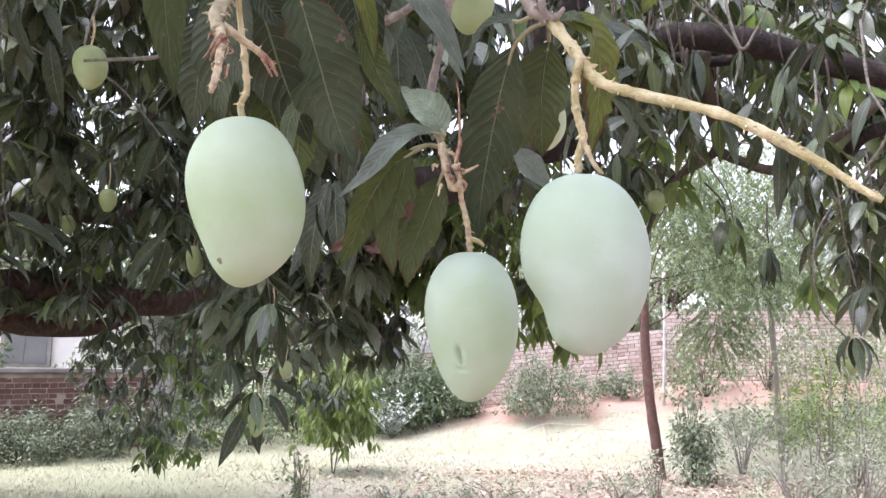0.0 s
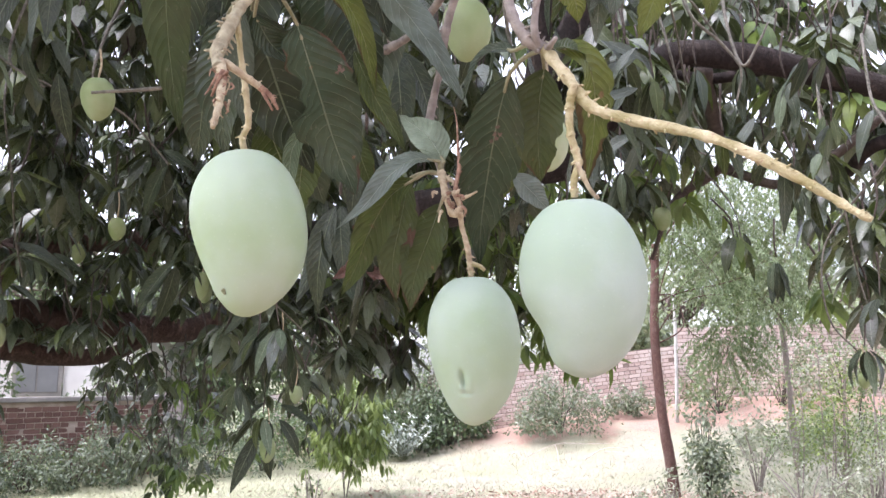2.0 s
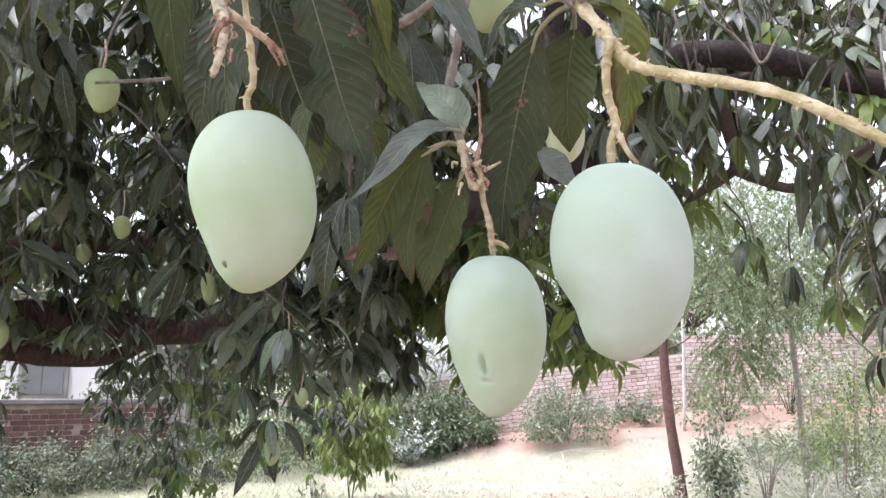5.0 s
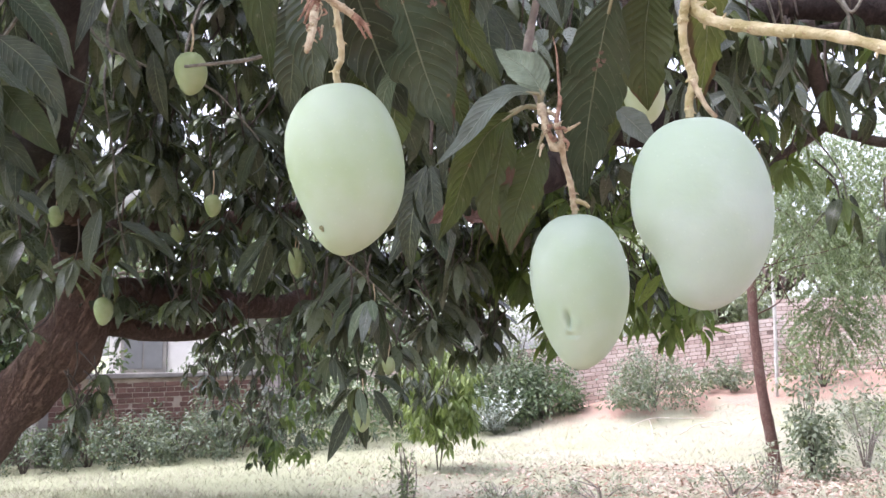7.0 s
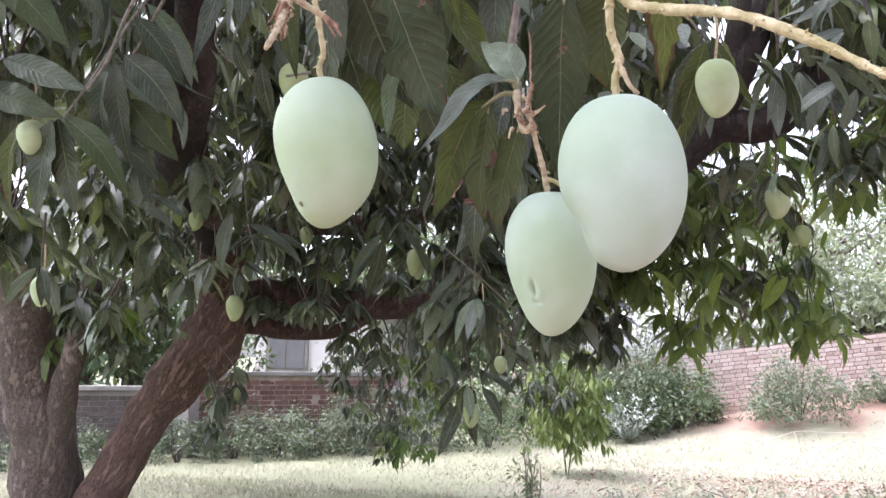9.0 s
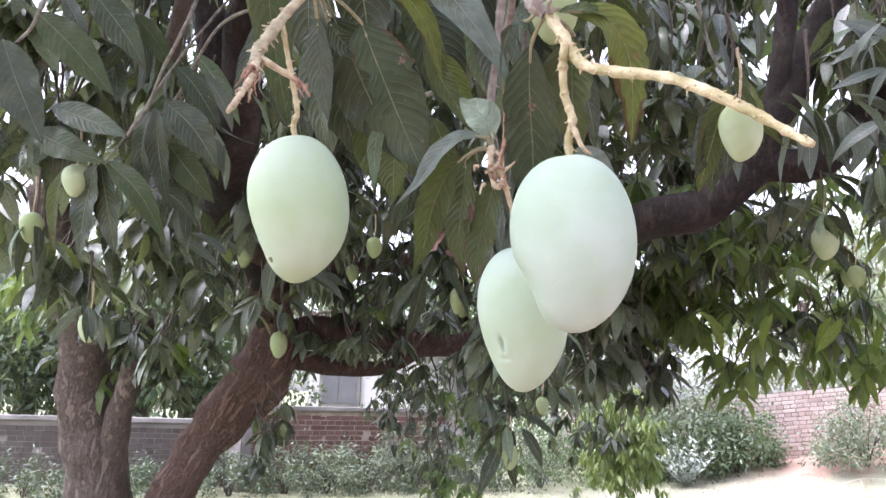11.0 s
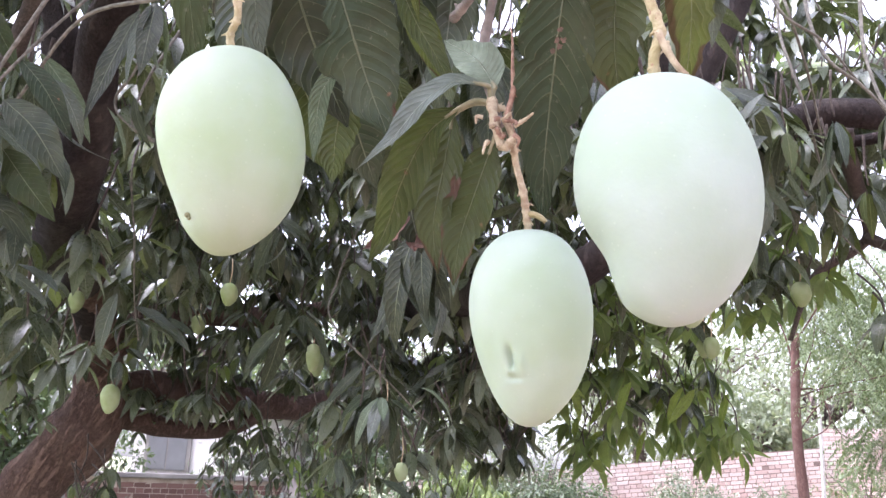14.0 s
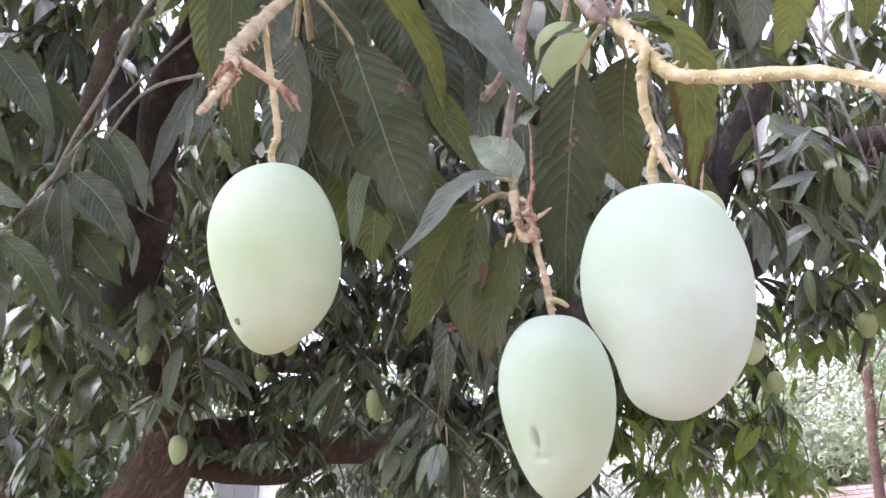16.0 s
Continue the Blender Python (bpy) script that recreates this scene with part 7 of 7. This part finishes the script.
big_leaf((-0.268, 0.710, 1.941), (-0.280, 0.795, 1.740), 0.0468, "leaf_green", via=[(-0.276, 0.730, 1.882), (-0.282, 0.760, 1.822)], seed=100, fold=0.1, wave=0.05, bite=0.1, face=(0.2, -1, 0.15), label="green mango leaf with light through it")
big_leaf((-0.215, 0.735, 1.838), (-0.232, 0.800, 1.714), 0.0570, "leaf", via=[(-0.228, 0.760, 1.797), (-0.233, 0.780, 1.756)], seed=101, fold=0.2, face=(-0.3, -1, 0.2), stem=(-0.149, 0.622, 1.815))
big_leaf((-0.191, 0.700, 1.825), (-0.196, 0.740, 1.728), 0.0322, "leaf_dull", via=[(-0.198, 0.715, 1.800), (-0.201, 0.730, 1.768)], seed=103, fold=0.12, wave=0.05, face=(0.1, -1, 0.3), stem=(-0.149, 0.622, 1.815))
big_leaf((-0.191, 0.730, 1.839), (-0.146, 0.810, 1.699), 0.0743, "leaf", via=[(-0.181, 0.760, 1.798), (-0.167, 0.790, 1.750)], seed=105, fold=0.1, bite=0.3, stem=(-0.149, 0.622, 1.815))
big_leaf((-0.179, 0.700, 1.819), (-0.133, 0.740, 1.781), 0.0243, "leaf", via=[(-0.164, 0.720, 1.795)], seed=104, fold=0.3, face=(-0.3, -1, 0.5), stem=(-0.149, 0.622, 1.815))
big_leaf((-0.140, 0.700, 1.810), (-0.095, 0.765, 1.666), 0.0717, "leaf_hero", via=[(-0.131, 0.712, 1.779), (-0.122, 0.730, 1.746), (-0.113, 0.750, 1.713)], seed=102, fold=0.06, wave=0.07, bite=0.5, tail=0.75, cuts=((0.16, 1, 0.05, 0.3), (0.3, 1, 0.07, 0.68), (0.42, 1, 0.06, 0.5), (0.68, 1, 0.03, 0.2), (0.93, 1, 0.04, 0.5), (0.85, -1, 0.02, 0.2), (0.36, -1, 0.015, 0.12)), spot=(0.3, -0.78, 0.0034), label="dark damaged mango leaf with bitten margins", stem=(-0.149, 0.622, 1.815))
big_leaf((-0.098, 0.760, 1.808), (-0.048, 0.775, 1.709), 0.0246, "leaf_olive", via=[(-0.080, 0.765, 1.767), (-0.063, 0.770, 1.738)], seed=144, fold=0.3, bite=0.3, face=(0.4, -1, 0.2))
big_leaf((-0.139, 0.690, 1.884), (-0.076, 0.760, 1.763), 0.0272, "leaf_yellow", via=[(-0.107, 0.710, 1.849), (-0.087, 0.740, 1.816)], seed=106, fold=0.3, bite=0.5, face=(0.5, -1, 0.2), label="yellowing leaf with brown scorched margin")
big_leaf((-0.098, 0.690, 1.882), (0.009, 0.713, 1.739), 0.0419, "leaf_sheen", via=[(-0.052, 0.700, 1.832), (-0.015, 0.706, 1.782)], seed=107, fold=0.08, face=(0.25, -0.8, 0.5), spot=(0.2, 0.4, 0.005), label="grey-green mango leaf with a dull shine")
big_leaf((0.049, 0.655, 1.742), (0.022, 0.770, 1.600), 0.0544, "leaf_hero", via=[(0.040, 0.680, 1.715), (0.030, 0.725, 1.672), (0.024, 0.750, 1.634)], seed=108, fold=0.1, wave=0.07, bite=0.25, cuts=((0.62, -1, 0.09, 0.12), (0.85, -1, 0.05, 0.3)), spot=(0.3, -0.12, 0.0036), stem=(0.072, 0.618, 1.747))
big_leaf((0.079, 0.680, 1.756), (0.077, 0.720, 1.667), 0.0471, "leaf_dark_olive", via=[(0.075, 0.690, 1.728), (0.074, 0.700, 1.698)], seed=109, fold=0.6, wave=0.06, bite=0.2, face=(-0.15, -1, 0.1), stem=(0.072, 0.618, 1.747))
big_leaf((0.082, 0.640, 1.759), (0.118, 0.730, 1.666), 0.0368, "leaf_yellow", via=[(0.109, 0.660, 1.758), (0.122, 0.690, 1.741), (0.123, 0.710, 1.707)], seed=111, fold=0.12, wave=0.1, bite=0.4, cuts=((0.5, -1, 0.02, 0.3), (0.58, -1, 0.02, 0.25), (0.66, -1, 0.02, 0.35), (0.75, -1, 0.02, 0.3), (0.84, -1, 0.02, 0.3)), face=(0.0, -1, 0.3), label="yellowing leaf with ragged brown margin", stem=(0.072, 0.618, 1.747))
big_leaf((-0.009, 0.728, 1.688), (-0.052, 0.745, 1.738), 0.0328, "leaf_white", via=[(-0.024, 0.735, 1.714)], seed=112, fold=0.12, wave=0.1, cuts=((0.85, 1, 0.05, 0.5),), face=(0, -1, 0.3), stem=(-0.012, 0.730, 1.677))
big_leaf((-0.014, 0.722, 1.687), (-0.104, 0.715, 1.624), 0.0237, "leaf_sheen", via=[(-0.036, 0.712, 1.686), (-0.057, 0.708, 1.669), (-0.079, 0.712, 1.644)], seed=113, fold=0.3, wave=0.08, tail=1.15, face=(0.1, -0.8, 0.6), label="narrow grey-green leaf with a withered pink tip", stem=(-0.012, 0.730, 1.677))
big_leaf((-0.034, 0.725, 1.672), (-0.109, 0.775, 1.571), 0.0331, "leaf_olive", via=[(-0.059, 0.735, 1.657), (-0.080, 0.750, 1.626), (-0.093, 0.765, 1.598)], seed=114, fold=0.5, bite=0.4, face=(0.5, -1, 0.2), stem=(-0.012, 0.730, 1.677))
big_leaf((-0.042, 0.745, 1.676), (-0.057, 0.785, 1.566), 0.0380, "leaf_dark_olive", via=[(-0.051, 0.760, 1.640), (-0.060, 0.775, 1.601)], seed=115, fold=0.2, bite=0.4, face=(-0.2, -1, 0.2), stem=(-0.012, 0.730, 1.677))
big_leaf((-0.012, 0.745, 1.654), (-0.044, 0.780, 1.556), 0.0423, "leaf_dark_olive", via=[(-0.024, 0.755, 1.624), (-0.038, 0.770, 1.590)], seed=116, fold=0.2, bite=0.5, face=(-0.15, -1, 0.2), stem=(-0.003, 0.724, 1.661))
big_leaf((-0.080, 0.800, 1.660), (-0.079, 0.820, 1.591), 0.0408, "leaf_scorched", via=[(-0.087, 0.810, 1.628)], seed=142, fold=0.2, bite=0.6)
big_leaf((-0.142, 0.775, 1.742), (-0.166, 0.790, 1.660), 0.0163, "leaf_pale", via=[(-0.160, 0.780, 1.717), (-0.164, 0.785, 1.688)], seed=117, fold=0.35, face=(0.4, -1, 0.2))
big_leaf((-0.154, 0.820, 1.744), (-0.167, 0.840, 1.660), 0.0428, "leaf_olive", via=[(-0.163, 0.830, 1.703)], seed=143, fold=0.15, bite=0.5)
big_leaf((0.055, 0.790, 1.691), (0.091, 0.800, 1.655), 0.0258, "leaf_sheen", via=[(0.073, 0.795, 1.674)], seed=122, fold=0.2)
big_leaf((0.052, 0.635, 1.754), (0.010, 0.690, 1.732), 0.0217, "leaf_dull", via=[(0.036, 0.650, 1.761), (0.020, 0.670, 1.754)], seed=127, fold=0.25, face=(-0.2, -0.8, 0.6), stem=(0.072, 0.618, 1.747))
big_leaf((0.082, 0.619, 1.748), (0.119, 0.691, 1.753), 0.0153, "leaf_olive", seed=110, bow=(0.008, 0.0, 0.022), fold=0.3)
big_leaf((0.262, 0.982, 2.029), (0.221, 1.008, 1.919), 0.0459, "leaf_yellow", seed=118, bow=(0.004, -0.004, 0), bite=0.4)
big_leaf((0.324, 1.01, 2.055), (0.318, 1.042, 1.957), 0.0421, "leaf_yellow", seed=119, bow=(0.004, -0.004, 0), bite=0.4)
big_leaf((0.225, 1.09, 2.129), (0.207, 1.13, 1.999), 0.0492, "leaf_grey", seed=120, bow=(0.004, -0.004, 0))
big_leaf((0.092, 0.711, 1.868), (0.117, 0.753, 1.828), 0.0350, "leaf_yellow", seed=121, bow=(0.01, 0, 0.004), bite=0.4)
big_leaf((-0.126, 0.796, 1.904), (-0.093, 0.851, 1.766), 0.0557, "leaf", seed=123, bow=(0.01, -0.01, 0))
big_leaf((-0.251, 0.783, 1.847), (-0.221, 0.855, 1.72), 0.0616, "leaf", seed=124, bow=(0.01, -0.01, 0))
big_leaf((-0.202, 0.824, 1.763), (-0.167, 0.864, 1.672), 0.0557, "leaf_olive", seed=125, bow=(0.0, -0.01, 0))
big_leaf((-0.319, 0.714, 1.938), (-0.365, 0.741, 1.887), 0.0300, "leaf_yellow", seed=126, bow=(0.0, -0.01, 0))
big_leaf((-0.297, 0.842, 2.024), (-0.327, 0.914, 1.853), 0.0714, "leaf", seed=128, bow=(-0.01, -0.01, 0))
big_leaf((-0.239, 0.841, 2.007), (-0.241, 0.922, 1.83), 0.0698, "leaf", seed=129, bow=(0.01, -0.01, 0))
big_leaf((-0.187, 0.829, 2.018), (-0.172, 0.897, 1.89), 0.0681, "leaf", seed=130, bow=(0.015, -0.01, 0))
big_leaf((-0.152, 0.839, 1.948), (-0.152, 0.932, 1.803), 0.0589, "leaf", seed=131, bow=(0.01, -0.01, 0))
big_leaf((-0.138, 0.863, 2.016), (-0.087, 0.938, 1.896), 0.0639, "leaf_scorched", seed=132, bow=(0.01, -0.01, 0.01))
big_leaf((-0.232, 0.858, 1.832), (-0.218, 0.923, 1.713), 0.0665, "leaf", seed=133, bow=(0.0, -0.01, 0))
big_leaf((-0.197, 0.895, 1.815), (-0.165, 0.963, 1.699), 0.0681, "leaf", seed=134, bow=(0.0, -0.01, 0))
big_leaf((-0.279, 0.877, 1.87), (-0.311, 0.933, 1.745), 0.0581, "leaf", seed=135, bow=(0.0, -0.01, 0))
big_leaf((-0.085, 0.952, 1.986), (-0.114, 1.017, 1.835), 0.0622, "leaf_grey", seed=136, bow=(0.0, -0.01, 0))
big_leaf((-0.126, 0.972, 1.96), (-0.107, 1.044, 1.825), 0.0572, "leaf_pale", seed=137, bow=(0.0, -0.01, 0))
big_leaf((-0.396, 0.866, 2.072), (-0.426, 0.93, 1.925), 0.0572, "leaf_olive", seed=139, bow=(0.0, -0.01, 0))
big_leaf((-0.108, 0.81, 1.745), (-0.088, 0.835, 1.687), 0.0239, "leaf_olive", seed=140, bow=(0.0, -0.01, 0), fold=0.3)
big_leaf((-0.1, 0.809, 1.818), (-0.071, 0.84, 1.749), 0.0271, "leaf_yellow", seed=141, bow=(0.0, -0.01, 0), fold=0.3)

# the drooping shoot with two mangoes
big_leaf((-1.801, 1.580, 2.409), (-1.666, 1.640, 2.103), 0.1311, "leaf_dull", via=[(-1.743, 1.600, 2.274)], seed=200, fold=0.12, face=(0.1, -0.9, 0.5), label="broad grey-green leaf on a drooping shoot")
big_leaf((-1.776, 1.660, 2.525), (-1.505, 1.720, 2.255), 0.1098, "leaf_green", via=[(-1.637, 1.680, 2.402)], seed=201, fold=0.15, face=(0.2, -1, 0.4))
big_leaf((-1.695, 1.680, 2.232), (-1.372, 1.660, 2.102), 0.0793, "leaf_hero", via=[(-1.531, 1.670, 2.168)], seed=202, fold=0.25, face=(0.1, -1, 0.25))
big_leaf((-1.732, 1.660, 2.155), (-1.471, 1.680, 2.046), 0.0868, "leaf_green", via=[(-1.593, 1.660, 2.092)], seed=203, fold=0.2, face=(0.1, -1, 0.3))
big_leaf((-1.619, 1.700, 2.592), (-1.422, 1.750, 2.334), 0.0972, "leaf_hero", via=[(-1.503, 1.720, 2.460)], seed=204, fold=0.1, face=(0.2, -1, 0.3))
big_leaf((-1.749, 1.720, 2.606), (-1.654, 1.750, 2.410), 0.0571, "leaf", via=[(-1.687, 1.730, 2.510)], seed=205, fold=0.2)
big_leaf((-1.525, 1.700, 2.052), (-1.614, 1.760, 1.794), 0.1008, "leaf", via=[(-1.581, 1.730, 1.933)], seed=206, fold=0.15, bite=0.2)
big_leaf((-1.519, 1.710, 2.058), (-1.492, 1.770, 1.804), 0.0888, "leaf", via=[(-1.508, 1.740, 1.939)], seed=207, fold=0.2)
big_leaf((-1.474, 1.690, 2.052), (-1.289, 1.740, 1.828), 0.0682, "leaf_green", via=[(-1.363, 1.700, 1.960)], seed=208, fold=0.4, face=(0.3, -1, 0.3))
big_leaf((-1.611, 1.690, 2.053), (-1.690, 1.740, 1.813), 0.0498, "leaf_olive", via=[(-1.676, 1.710, 1.968)], seed=209, fold=0.4)
big_leaf((-1.374, 1.780, 2.244), (-1.213, 1.840, 2.048), 0.0937, "leaf", via=[(-1.286, 1.800, 2.167)], seed=210, fold=0.15, face=(0.2, -1, 0.4))
big_leaf((-1.405, 1.780, 2.231), (-1.390, 1.850, 1.951), 0.0756, "leaf", via=[(-1.404, 1.810, 2.097)], seed=211, fold=0.25)
big_leaf((-1.450, 1.800, 2.217), (-1.488, 1.870, 2.001), 0.0778, "leaf", via=[(-1.487, 1.830, 2.119)], seed=212, fold=0.2)
big_leaf((-1.379, 1.820, 2.369), (-1.235, 1.870, 2.165), 0.0654, "leaf_hero", via=[(-1.303, 1.830, 2.288)], seed=213, fold=0.2, face=(0.3, -0.9, 0.5))
big_leaf((-1.402, 1.840, 2.140), (-1.268, 1.900, 1.968), 0.0886, "leaf_green", via=[(-1.334, 1.860, 2.055)], seed=214, fold=0.2)
big_leaf((-1.535, 1.800, 2.545), (-1.404, 1.850, 2.349), 0.0620, "leaf_green", via=[(-1.461, 1.820, 2.453)], seed=215, fold=0.3)
big_leaf((-1.603, 1.880, 2.037), (-1.334, 1.920, 1.910), 0.0801, "leaf", via=[(-1.417, 1.880, 1.999)], seed=216, fold=0.2, face=(0.1, -1, 0.25))
near_twig("twig_grey", [(-1.189, 1.950, 2.733), (-1.277, 1.900, 2.595), (-1.376, 1.820, 2.383), (-1.448, 1.720, 2.131), (-1.489, 1.690, 2.047)], 0.0045, 0.003, 6)
shoot((-0.175, 1.350, 1.910), 7, 0.19, ("leaf",), 0.8, 1.0)
shoot((-0.245, 1.500, 1.831), 7, 0.19, ("leaf",), 0.8, 1.0)
shoot((-0.134, 1.400, 2.087), 7, 0.19, ("leaf",), 0.8, 1.0)

# dead curled leaf scraps under the whorl
for k, (a, c, wd) in enumerate((
    ((-0.086, 0.802, 1.617), (-0.123, 0.803, 1.591), 0.016),
    ((-0.062, 0.796, 1.594), (-0.094, 0.823, 1.606), 0.018),
)):
    big_leaf(a, c, wd, "dead_leaf", (0, 0.004, -0.006), fold=0.5, wave=0.3, seed=70 + k, label="curled brown dead leaf scrap")
